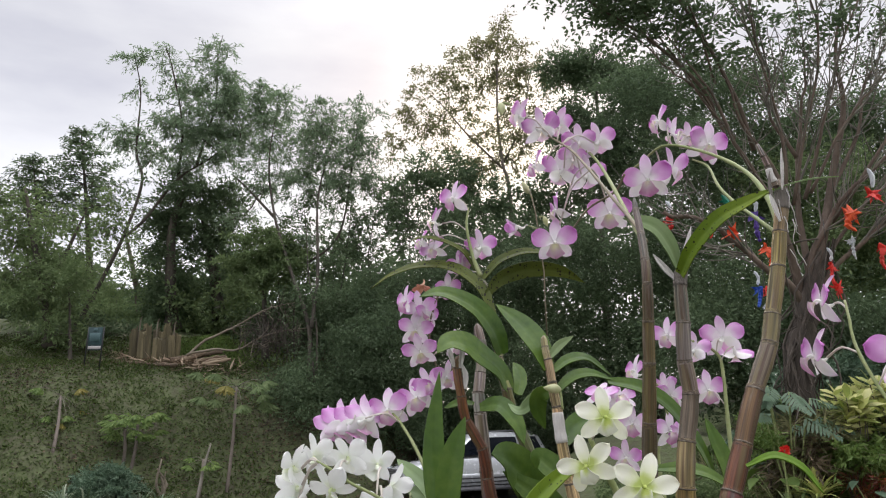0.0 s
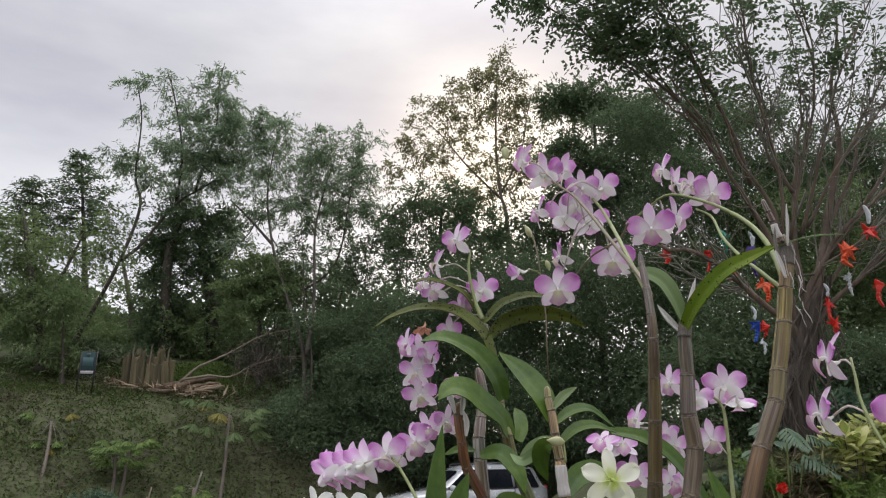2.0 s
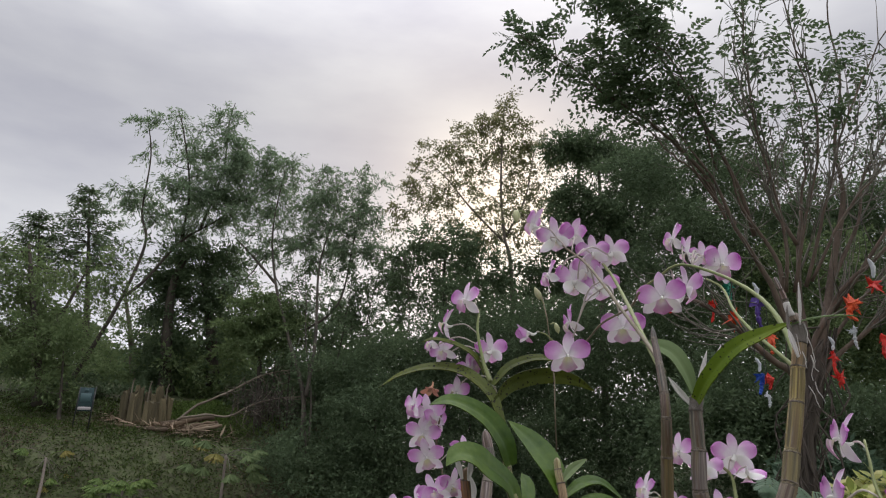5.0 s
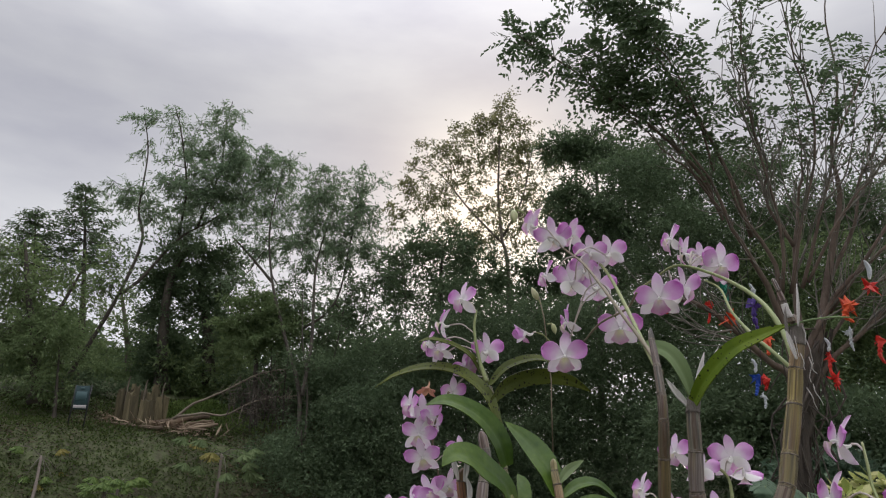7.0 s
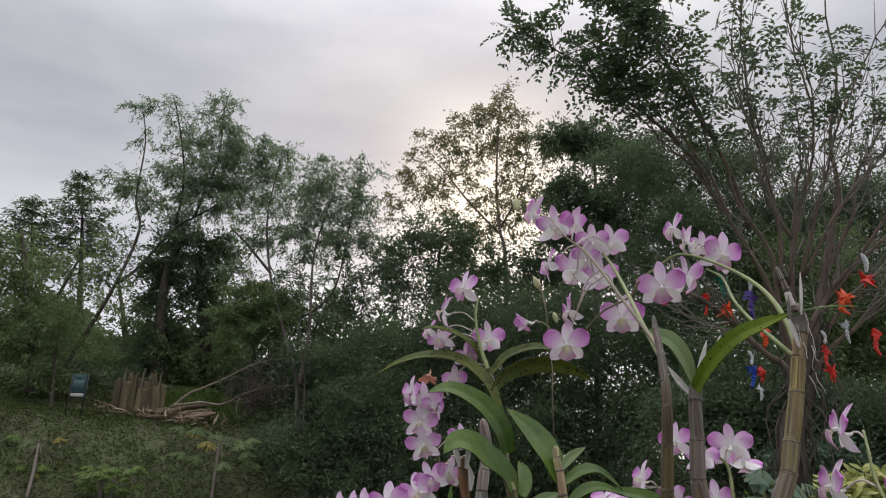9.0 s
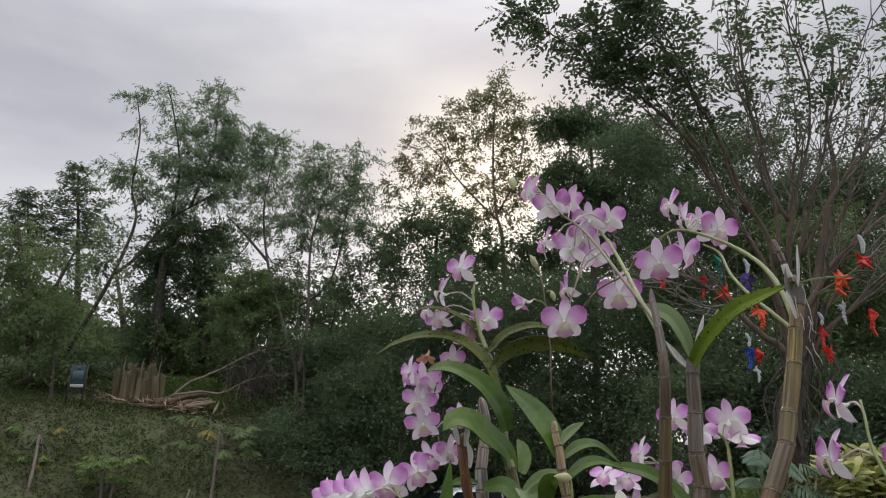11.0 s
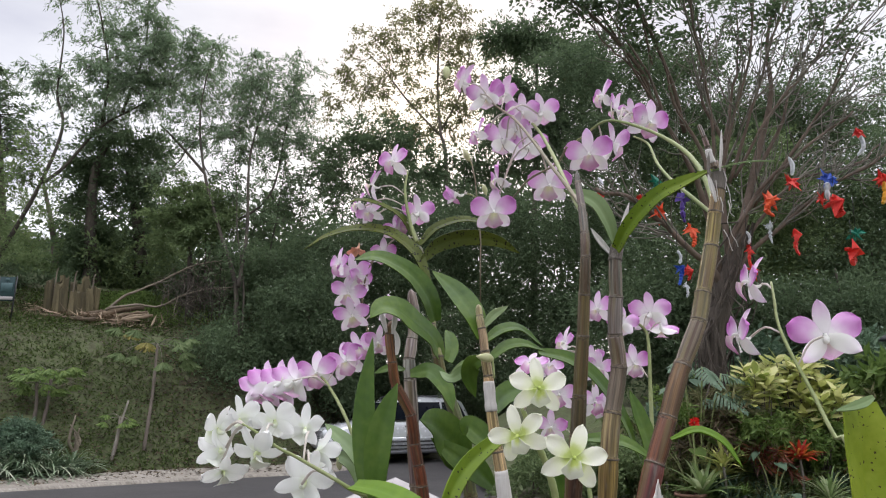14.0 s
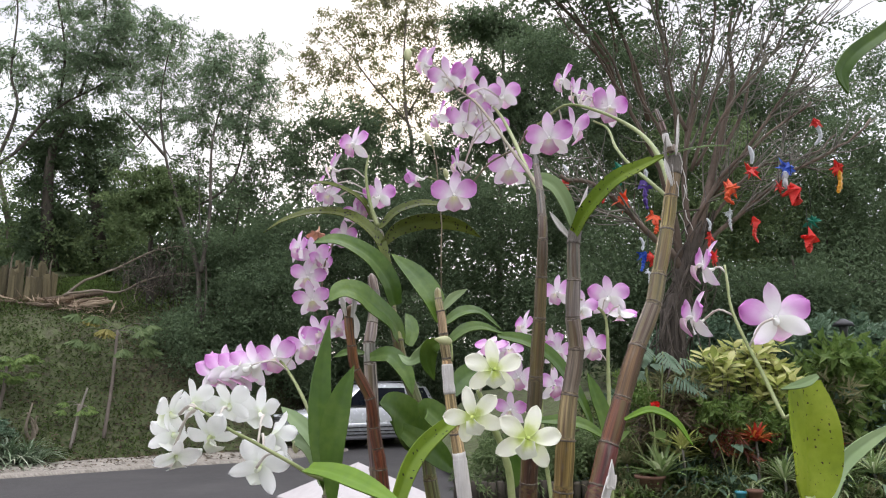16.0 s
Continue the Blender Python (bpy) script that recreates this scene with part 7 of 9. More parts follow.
def garden_lamp():
    c = np.array((8.033, 10.9, 2.568))
    z = soil(c[0], c[1])
    t = thing("garden_lamp", (c[0], c[1], z), "dark metal garden lamp post with a flat hood", "lamp")
    g = Geo()
    tube(g, [(c[0], c[1], z), (c[0], c[1], c[2] - 0.22)], 0.03, 8)
    part("post", g, M_IRON, t)
    g = Geo()
    tube(g, [(c[0], c[1], c[2] - 0.22), (c[0], c[1], c[2] - 0.05)], [0.045, 0.075], 10)
    part("lantern_pane", g, M_FROST, t)
    g = Geo()
    tube(g, [(c[0], c[1], c[2] - 0.05), (c[0], c[1], c[2]), (c[0], c[1], c[2] + 0.07)], [0.17, 0.14, 0.03], 14)
    part("hood", g, M_IRON, t)


garden_lamp()


# ---------- star lanterns ----------
def star_mesh(points=5, depth=0.42):
    """A puffy pointed star of unit radius in the xz plane."""
    v, f = [], []
    for k in range(points * 2):
        a = math.pi / 2 + math.pi * k / points
        r = 1.15 if k % 2 == 0 else 0.42
        v.append((r * math.cos(a), 0, r * math.sin(a)))
    v += [(0, -depth, 0), (0, depth, 0)]
    n = points * 2
    for k in range(n):
        f += [[k, (k + 1) % n, n], [(k + 1) % n, k, n + 1]]
    return np.array(v, float), f


def lantern(place, tone, r, tail="", tail_len=1.2, top="", spin=0.0, label=""):
    place = np.array(place, float)
    t = thing("star_lantern", place, label or f"{tone} cellophane star lantern hanging on a string", "lantern", "star lanterns in the tree")
    n = int(rng.integers(5, 8))
    v, f = star_mesh(n, rng.uniform(0.3, 0.5))
    v = v * rng.uniform(0.6, 1.2, (len(v), 1)) + rng.normal(0, 0.16, v.shape)
    v[:, 1] += np.where(np.arange(len(v)) % 2 == 0, rng.normal(0, 0.35, len(v)), 0)
    q = rng.uniform(0, 6.28)
    v = np.stack([v[:, 0] * math.cos(q) - v[:, 2] * math.sin(q), v[:, 1], v[:, 0] * math.sin(q) + v[:, 2] * math.cos(q)], 1)
    c, s = math.cos(spin), math.sin(spin)
    v = np.stack([v[:, 0] * c - v[:, 1] * s, v[:, 0] * s + v[:, 1] * c, v[:, 2]], 1) * r
    g = Geo()
    g.add(v + place, None, f)
    part("star", g, M_FOIL[tone], t, smooth=False)
    g = Geo()
    for k in range(7):
        d = unit(rng.normal(0, 1, 3) * (1, 0.7, 1))
        sd = unit(np.cross(d, rng.normal(0, 1, 3))) * 0.22
        tip = d * rng.uniform(0.7, 1.15) + (0, 0, -0.15)
        w = np.array([d * 0.1, d * 0.5 + sd, d * 0.55 - sd + (0, 0.06, 0), tip, d * 0.5 + np.cross(sd, d)])
        g.add(place + w * r, None, [[0, 1, 4], [0, 4, 2], [1, 3, 4], [4, 3, 2], [0, 2, 1], [1, 2, 3]])
    part("ruffle", g, M_FOIL[tone], t, f"crumpled {tone} cellophane petals", smooth=False, kind="stuff")
    if tail:
        g = Geo()
        p0 = place + (rng.uniform(-0.2, 0.2) * r, 0, -r * 0.3)
        path = spline([p0, p0 + (rng.normal(0, 0.15) * r, 0, -r * tail_len * 0.6), p0 + (rng.normal(0, 0.25) * r, 0.01, -r * tail_len * 1.1)], 11)
        tube(g, path, r * np.array([0.2, 0.4, 0.34, 0.44, 0.3, 0.4, 0.33, 0.4, 0.26, 0.3, 0.08]) * rng.uniform(0.5, 0.85, 11), 7, ribs=0.3, rib_n=3)
        part("tail", g, M_FOIL[tail], t, f"crumpled {tail} tail", smooth=False)
    hang = place + (0, 0, r * 0.8)
    if top:
        g = Geo()
        path = spline([hang, hang + (0.02, 0, r * 1.1), hang + (-0.03, 0, r * 2.0)], 7)
        tube(g, path, r * np.array([0.1, 0.24, 0.2, 0.28, 0.2, 0.22, 0.06]) * rng.uniform(0.8, 1.2, 7), 7, ribs=0.3, rib_n=3)
        part("foil_tassel", g, M_FOIL[top], t, f"crumpled {top} tassel", smooth=False)
        hang = path[-1]
    g = Geo()
    tube(g, [hang, hang + (0.01, 0, rng.uniform(0.35, 0.7))], 0.004, 5)
    part("string", g, M_IRON, t)


lantern((6.036, 10.5, 4.639), "orange", 0.15, "orange", 1.3, "")
lantern((6.423, 10.5, 4.931), "red", 0.15, "", 1, "white", 0.5)
lantern((6.944, 10.4, 4.969), "blue", 0.17, "white", 1.5, "")
lantern((6.948, 10.3, 4.573), "red", 0.19, "red", 0.8, "", 0.3)
lantern((6.865, 10.5, 4.688), "red", 0.11, "", 1, "", 0.8)
lantern((7.857, 10.4, 5.005), "red", 0.14, "yellow", 2.4, "", 0.6, "red star lantern with a long yellow tail")
lantern((7.612, 10.5, 5.791), "red", 0.12, "white", 2.6, "", 0.3, "red star lantern with silvery white tails")
lantern((7.234, 10.3, 4.083), "green", 0.15, "", 1, "", 0.9)
lantern((7.078, 10.2, 3.764), "red", 0.18, "red", 0.7, "", 0.3)
lantern((6.391, 10.5, 4.094), "red", 0.11, "red", 2.4, "", 0.7)
lantern((6.043, 10.6, 4.252), "white", 0.09, "white", 2.6, "", 0.7)
lantern((5.63, 10.5, 3.857), "red", 0.10, "red", 2.8, "white", 0.5)
lantern((5.661, 10.5, 3.512), "red", 0.13, "", 1.0, "", 0.5)
lantern((4.308, 10.6, 4.433), "orange", 0.15, "", 1.0, "", 0.4)
lantern((4.714, 10.7, 4.674), "purple", 0.12, "purple", 2.6, "white", 0.2)
lantern((4.736, 10.5, 4.135), "orange", 0.13, "orange", 1.6, "", 0.3)
lantern((4.521, 10.5, 3.53), "blue", 0.10, "blue", 2.0, "white", 0.4)
lantern((4.672, 10.6, 3.516), "red", 0.08, "red", 1.4, "", 0.4)
lantern((3.375, 10.6, 4.67), "red", 0.10, "red", 1.4, "white", 0.4)
lantern((4.338, 10.8, 4.966), "green", 0.13, "green", 1.6, "", 0.4)
lantern((3.993, 10.6, 4.631), "red", 0.09, "red", 2.6, "", 0.7)
lantern((4.605, 10.5, 3.285), "white", 0.07, "white", 2.2, "", 0.7)


# ---------- orchids: builders ----------
def petal_grid(length, width, peak=0.55, cup=0.07, curl=0.1, ruffle=0.03, start=0.06, point=0.0, claw=0.16, nu=11, nv=9):
    """A rounded petal lying along +y from the heart, facing +z, on a narrow claw."""
    rows = []
    k = math.log(0.5) / math.log(peak)
    for q in np.linspace(0, 1, nu):
        u = (1 - math.cos(math.pi * (0.12 + 0.88 * q))) / 2
        u = (u - 0.035) / 0.965
        h = max(u, 0.0) ** k
        f = max(4 * h * (1 - h), 0.0) ** (0.5 + point)
        w = width / 2 * max(f, claw * (1 - u), 0.006)
        row = []
        for v in np.linspace(-1, 1, nv):
            z = cup * (v * v) * width + cup * 0.6 * math.sin(u * math.pi) - curl * u * u + ruffle * math.sin(v * 4 + u * 6) * u * (0.3 + abs(v))
            row.append((w * v, start + length * u * (1 - 0.05 * v * v * u), z))
        rows.append(row)
    return np.array(rows)


def turned(grid, deg, tip=0.0):
    """Turn a petal about the facing axis, and tip it forwards."""
    c, s = math.cos(radians(tip)), math.sin(radians(tip))
    x, y, z = grid[..., 0], grid[..., 1] * c - grid[..., 2] * s, grid[..., 1] * s + grid[..., 2] * c
    c, s = math.cos(radians(deg)), math.sin(radians(deg))
    return np.stack([x * c - y * s, x * s + y * c, z], -1)


def petal_mesh(name, grid, mat, thick=0.012):
    g = Geo()
    shell(g, grid, thick)
    me = g.mesh(name)
    me.materials.append(mat)
    return me


def heart_mesh(name, mat):
    """The column and the chin behind the petals."""
    g = Geo()
    tube(g, spline([(0, -0.02, -0.05), (0, 0.02, 0.12), (0, -0.02, 0.24)], 7), [0.05, 0.055, 0.055, 0.055, 0.05, 0.04, 0.02], 9)
    tube(g, spline([(0, -0.06, 0.0), (0, -0.14, -0.16), (0, -0.10, -0.34), (0, -0.02, -0.42)], 9), [0.08, 0.095, 0.095, 0.085, 0.075, 0.06, 0.05, 0.035, 0.025], 9)
    me = g.mesh(name)
    me.materials.append(mat)
    return me


def lip_mesh(name, mat, size=1.0):
    """A trough with raised sides that flares into a rounded, bent-down tongue."""
    rows = []
    for u in np.linspace(0, 1, 11):
        w = size * (0.15 + 0.10 * math.sin(u * math.pi) + 0.13 * math.exp(-((u - 0.68) / 0.2) ** 2)) * max(0.03, 1 - max(0.0, (u - 0.7) / 0.3) ** 2) ** 0.5
        rows.append([(w * v, -0.05 - size * 0.60 * u, 0.16 + 0.08 * math.sin(u * math.pi) + abs(v) ** 1.6 * 0.22 * (1 - u) - 0.16 * u * u + 0.02 * math.sin(v * 6) * u) for v in np.linspace(-1, 1, 9)])
    g = Geo()
    shell(g, np.array(rows), 0.012)
    me = g.mesh(name)
    me.materials.append(mat)
    return me


def flower_kit(petal_mat, sepal_mat, lip_mat, heart_mat, petal_w, sepal_w, seed, closed=0.0, lip=1.0, side_mat=None, point=0.06):
    r = np.random.default_rng(seed)
    kit = [("petal", petal_mesh("petal", turned(petal_grid(0.92, petal_w, 0.62, 0.05, r.uniform(-0.05, 0.2), 0.05), s * r.uniform(60, 74), closed + r.uniform(-4, 14)), petal_mat)) for s in (-1, 1)]
    kit.append(("sepal", petal_mesh("sepal", turned(petal_grid(0.93, sepal_w, 0.5, 0.06, r.uniform(0.0, 0.2), 0.02, point=point, claw=0.4), r.uniform(-6, 6), closed + r.uniform(-12, 6)), sepal_mat)))
    kit += [("sepal", petal_mesh("sepal", turned(petal_grid(0.90, sepal_w * 1.12, 0.48, 0.06, r.uniform(0.0, 0.25), 0.02, point=point + 0.04, claw=0.5), s * r.uniform(124, 138), closed + r.uniform(-14, 4)), side_mat or sepal_mat)) for s in (-1, 1)]
    kit.append(("lip", lip_mesh("lip", lip_mat, lip)))
    return heart_mesh("flower", heart_mat), kit


KITS_PINK = [flower_kit(M_PETAL_PINK, M_SEPAL_PINK, M_LIP_PINK, M_SEPAL_SIDE, w, s, k, cl, 1.0, M_SEPAL_SIDE) for k, (w, s, cl) in enumerate(((0.74, 0.44, 0), (0.70, 0.42, 10), (0.76, 0.46, -10), (0.68, 0.44, 22), (0.72, 0.40, -18), (0.68, 0.42, 32), (0.74, 0.44, 5)))]
KIT_PEACH = [flower_kit(M_PETAL_PEACH, M_PETAL_PEACH, M_PETAL_PEACH, M_PETAL_PEACH, 0.66, 0.46, 41, 48)]
KIT_HALF = [flower_kit(M_PETAL_PINK, M_SEPAL_PINK, M_LIP_PINK, M_SEPAL_SIDE, 0.7, 0.46, 40, 58, 1.0, M_SEPAL_SIDE)]
KITS_WHITE = [flower_kit(M_PETAL_WHITE, M_PETAL_WHITE, M_LIP_WHITE, M_LIP_WHITE, w, s, 10 + k, cl, 1.0, None, -0.10) for k, (w, s, cl) in enumerate(((0.66, 0.40, -10), (0.64, 0.40, 8), (0.62, 0.38, 26), (0.66, 0.40, -22), (0.62, 0.40, 38)))]
KITS_CREAM = [flower_kit(M_PETAL_CREAM, M_PETAL_CREAM, M_LIP_CREAM, M_LIP_CREAM, w, s, 20 + k, -6, 0.85, None, -0.08) for k, (w, s) in enumerate(((0.54, 0.42), (0.52, 0.44)))]


def flower_pose(spec):
    """spec: x, y, z, heading (0 looks at -y, 90 at +x), lift, roll, width."""
    x, y, z, yaw, lift, roll, width = spec
    a, e = radians(yaw), radians(lift)
    n = Vector((math.sin(a) * math.cos(e), -math.cos(a) * math.cos(e), math.sin(e)))
    up = Vector((0, 0, 1)) - n * n.z
    up = up.normalized() if up.length > 1e-3 else Vector((0, 1, 0))
    m = Matrix((up.cross(n), up, n)).transposed().to_4x4()
    return Matrix.Translation((x, y, z)) @ m @ Matrix.Rotation(radians(roll), 4, "Z") @ Matrix.Scale(width / 1.72, 4)


def bloom(plant, specs, kits, label, salt=0):
    """Flowers of one plant; returns the points at which their stalks begin."""
    backs = []
    for k, spec in enumerate(specs):
        heart, kit = kits[(k * 7 + salt) % len(kits)]
        ob = new("flower", heart)
        ob.parent = plant
        m = flower_pose(spec)
        ob.matrix_basis = Matrix.Translation(-plant.location) @ m
        ob["label"] = label
        for name, me in kit:
            pt = new(name, me)
            pt.parent = ob
        backs.append(np.array(m @ Vector((0, -0.02, -0.42))))
    return backs


def spike(plant, pts, r0, r1, backs, mat=None, pedicel=None):
    """A flower stem and the stalks from it to the flowers."""
    path = spline(pts, 30)
    g = Geo()
    tube(g, path, np.linspace(r0, r1, 30) * (1 + 0.12 * (np.arange(30) % 6 == 0)), 8)
    part("flower_stem", g, mat or M_SPIKE, plant)
    if len(backs):
        for b in backs:
            g = Geo()
            i = np.argmin(np.linalg.norm(path - b + (0, 0, 0.008), axis=1))
            i = max(0, i - 1)
            a = path[i]
            mid = (a + b) / 2 + (0, 0, 0.2 * np.linalg.norm(b - a))
            tube(g, spline([a, mid, b], 7), np.linspace(0.0009, 0.0013, 7), 6)
            part("flower_stalk", g, pedicel or M_PEDICEL, plant)


def cane(plant, pts, r, tints, nodes=6, sheaths=(), top=0.7, label="", cover=None, jog=0.10):
    """A jointed, ribbed cane, with papery sheaths over some of its joints."""
    n = 110
    path = spline(pts, n)
    own = np.random.default_rng(int(nodes * 100 + r * 1e5))
    gaps = own.uniform(0.65, 1.35, nodes)
    cuts = np.concatenate([[0], np.cumsum(gaps)]) / gaps.sum()
    u = np.linspace(0, 1, n)
    off = own.normal(0, jog * r, (nodes + 1, 3))
    path = path + np.stack([np.interp(u, cuts, off[:, q]) for q in range(3)], 1)
    seg = np.clip(np.searchsorted(cuts, u, side="right") - 1, 0, nodes - 1)
    ph = (u - cuts[seg]) / (cuts[seg + 1] - cuts[seg])
    edge = np.minimum(ph, 1 - ph) * (cuts[seg + 1] - cuts[seg]) * nodes
    rad = r * (1 - (1 - top) * u) * (0.91 + 0.09 * np.sin(ph * math.pi) + 0.06 * ph) + r * 0.07 * np.exp(-(edge / 0.06) ** 2)
    rad[-5:] *= (0.97, 0.9, 0.78, 0.58, 0.25)
    g = Geo()
    sides = 40
    tube(g, path, rad, sides, ribs=0.035, rib_n=9)
    ob = part("cane", g, M_CANE, plant, label)
    a = np.tile(np.linspace(0, 2 * np.pi, sides, endpoint=False), n)
    run = np.concatenate([[0], np.cumsum(np.linalg.norm(np.diff(path, axis=0), axis=1))])
    # the streaks of one joint do not run on into the next
    run = np.repeat(run + seg * 0.37, sides)
    vec = np.vstack([np.stack([np.cos(a), np.sin(a), run], 1), [(0, 0, 0), (0, 0, run[-1])]])
    ob.data.attributes.new("along", "FLOAT_VECTOR", "POINT").data.foreach_set("vector", vec.astype(np.float32).ravel())
    pal = np.array(tints)
    mid = (cuts[:-1] + cuts[1:]) / 2
    hue = np.stack([np.interp(mid, np.linspace(0, 1, len(pal)), pal[:, q]) for q in range(3)], 1) * own.uniform(0.72, 1.3, (nodes, 1)) * own.uniform(0.9, 1.1, (nodes, 3))
    col = np.ones((n * sides + 2, 4))
    col[:-2, :3] = np.repeat(hue[seg], sides, 0)
    col[-2:, :3] = hue[[0, -1]]
    ob.data.attributes.new("tint", "FLOAT_COLOR", "POINT").data.foreach_set("color", col.astype(np.float32).ravel())
    for k in range(1, nodes):
        i = min(max(int(round(cuts[k] * (n - 1))), 1), n - 2)
        g = Geo()
        t = unit(path[i + 1] - path[i - 1]) * 0.0008
        tube(g, [path[i] - t, path[i] - t * 0.5, path[i] + t * 0.5, path[i] + t * own.uniform(1.0, 1.9)], rad[i] * np.array([1.0, 1.05, 1.06, 1.0]), 24, cap=False)
        part("joint_ring", g, M_JOINT, plant)
    for a, b in sheaths:
        i, j = int(a * (n - 1)), int(b * (n - 1))
        g = Geo()
        piece = spline(path[i:j + 1], 12)
        rr = np.interp(np.linspace(i, j, 12), np.arange(n), rad) * (1.13 + 0.02 * np.sin(np.arange(12)))
        tube(g, piece, rr, 18, ribs=0.015, rib_n=5)
        part("sheath", g, cover or M_SHEATH, plant)


def leaf(plant, pts, width, mat, facing=(0, -1, 0.25), fold=0.22, twist=0.0, peak=0.45, base=0.4, tip=0.0, wave=0.0):
    """A thick strap leaf along pts."""
    n = 22
    path = spline(pts, n)
    tan = unit(np.gradient(path, axis=0))
    rows = []
    for i, (p, t) in enumerate(zip(path, tan)):
        u = i / (n - 1)
        f = unit(np.array(facing, float) - t * (np.array(facing, float) @ t))
        side = np.cross(t, f)
        a = radians(twist) * u
        side, f = side * math.cos(a) + f * math.sin(a), f * math.cos(a) - side * math.sin(a)
        w = base + (1 - base) * math.sin(min(1, u / peak) * math.pi / 2) if u < peak else max(0.012 + tip, 1 - ((u - peak) / (1 - peak)) ** 2.0 * (1 - tip)) ** 0.95
        w *= width / 2
        rows.append([p + side * w * v + f * (fold * w * (abs(v) ** 1.3) * (1 - 0.5 * u) + wave * w * math.sin(u * 9 + v * 2) - (0.07 * w if abs(v) < 0.01 else 0)) for v in np.linspace(-1, 1, 9)])
    g = Geo()
    shell(g, np.array(rows), 0.0012)
    part("leaf", g, mat, plant)


def bud(plant, place, size, heading, mat, stem_from=None):
    place = np.array(place, float)
    h = unit(np.array(heading, float))
    g = Geo()
    tube(g, spline([place - h * size * 0.5, place, place + h * size * 0.5], 8), size * np.array([0.07, 0.17, 0.22, 0.23, 0.21, 0.16, 0.09, 0.02]), 10, ribs=0.06, rib_n=3)
    part("bud", g, mat, plant)
    if stem_from is not None:
        g = Geo()
        a, b = np.array(stem_from, float), place - h * size * 0.45
        tube(g, spline([a, (a + b) / 2 + (0, 0, 0.15 * np.linalg.norm(b - a)), b], 8), 0.0013, 6)
        part("bud_stalk", g, M_SPIKE, plant)


# ---------- ledge and pots that carry the orchids (below the view) ----------
def ledge():
    g = Geo()
    box(g, 0.16, 0.83, 0.52, 1.2, 1.1, 1.04, 0, 0.02)
    solid("plant_ledge", g, M_CONCRETE, "plain concrete ledge carrying the orchid pots", "ledge", "structure", smooth=False)


ledge()


def planter():
    """One long terracotta trough that holds all the orchids."""
    x0, x1, y0, y1, z, h, w = -0.16, 0.44, 0.33, 1.22, 1.04, 0.18, 0.022
    t = thing("orchid_trough", ((x0 + x1) / 2, (y0 + y1) / 2, z), "long terracotta trough filled with bark on the ledge", "planter")
    for cx, cy, sx, sy in (((x0 + x1) / 2, y0 + w / 2, x1 - x0, w), ((x0 + x1) / 2, y1 - w / 2, x1 - x0, w), (x0 + w / 2, (y0 + y1) / 2, w, y1 - y0 - 2 * w), (x1 - w / 2, (y0 + y1) / 2, w, y1 - y0 - 2 * w)):
        g = Geo()
        box(g, cx, cy, z + h / 2, sx, sy, h, 0, 0.004)
        part("trough_wall", g, M_POT, t, smooth=False)
    g = Geo()
    box(g, (x0 + x1) / 2, (y0 + y1) / 2, z + 0.082, x1 - x0 - 2 * w - 0.004, y1 - y0 - 2 * w - 0.004, 0.16, 0, 0.004)
    part("potting_bark", g, M_BARK_DARK, t, "dark chunky potting bark", smooth=False)


planter()


def orchid(x, y, label):
    return thing("orchid_plant", (x, y, 1.2), label, "orchid", "orchids on the ledge")


# ---------- orchid with the hanging pink chain ----------
A = orchid(-0.02, 1.1, "dendrobium orchid with a hanging chain of pink flowers and broad leaves")
cane(A, [(0.107, 1.078, 1.2), (0.062, 1.04, 1.452), (0.05, 1.03, 1.518), (0.039, 1.02, 1.574), (0.018, 1.01, 1.63), (0.008, 1.0, 1.678), (0.005, 1.0, 1.708)], 0.0088, T_AMBER, 9, (), 0.62, jog=0.35)
cane(A, [(0.073, 1.145, 1.2), (0.056, 1.12, 1.44), (0.049, 1.11, 1.536), (0.042, 1.11, 1.639), (0.043, 1.115, 1.681), (0.045, 1.12, 1.724), (0.041, 1.125, 1.765)], 0.011, T_GREY, 8, ((0.80, 0.9),), 0.62, cover=M_SHEATH_GREY, jog=0.2)
cane(A, [(0.175, 1.083, 1.2), (0.13, 1.06, 1.447), (0.111, 1.05, 1.554), (0.084, 1.05, 1.631), (0.074, 1.05, 1.678), (0.068, 1.08, 1.747), (0.057, 1.12, 1.813), (0.044, 1.15, 1.873)], 0.0105, T_GREEN, 12, (), 0.4)
for s in ([(0.004, 0.995, 1.689), (-0.001, 0.995, 1.707), (-0.005, 0.995, 1.717)], [(0.012, 0.995, 1.687), (0.015, 0.995, 1.704), (0.015, 0.995, 1.723)], [(0.018, 0.99, 1.659), (0.019, 0.99, 1.677), (0.014, 0.99, 1.694)]):
    leaf(A, s, 0.0069, M_SHEATH, fold=0.5)
leaf(A, [(0.067, 1.08, 1.767), (0.05, 1.104, 1.818), (0.009, 1.128, 1.856), (-0.044, 1.152, 1.867), (-0.093, 1.176, 1.858), (-0.129, 1.2, 1.84)], 0.0228, M_ORCHID_LEAF_SPOT, (0, -0.7, 0.7), 0.2)
leaf(A, [(0.075, 1.06, 1.711), (0.065, 1.045, 1.742), (0.043, 1.03, 1.77), (0.014, 1.015, 1.787), (-0.015, 1., 1.793), (-0.041, 0.99, 1.785)], 0.038, M_ORCHID_LEAF, (0.1, -0.8, 0.6), 0.14, peak=0.34, base=0.5)
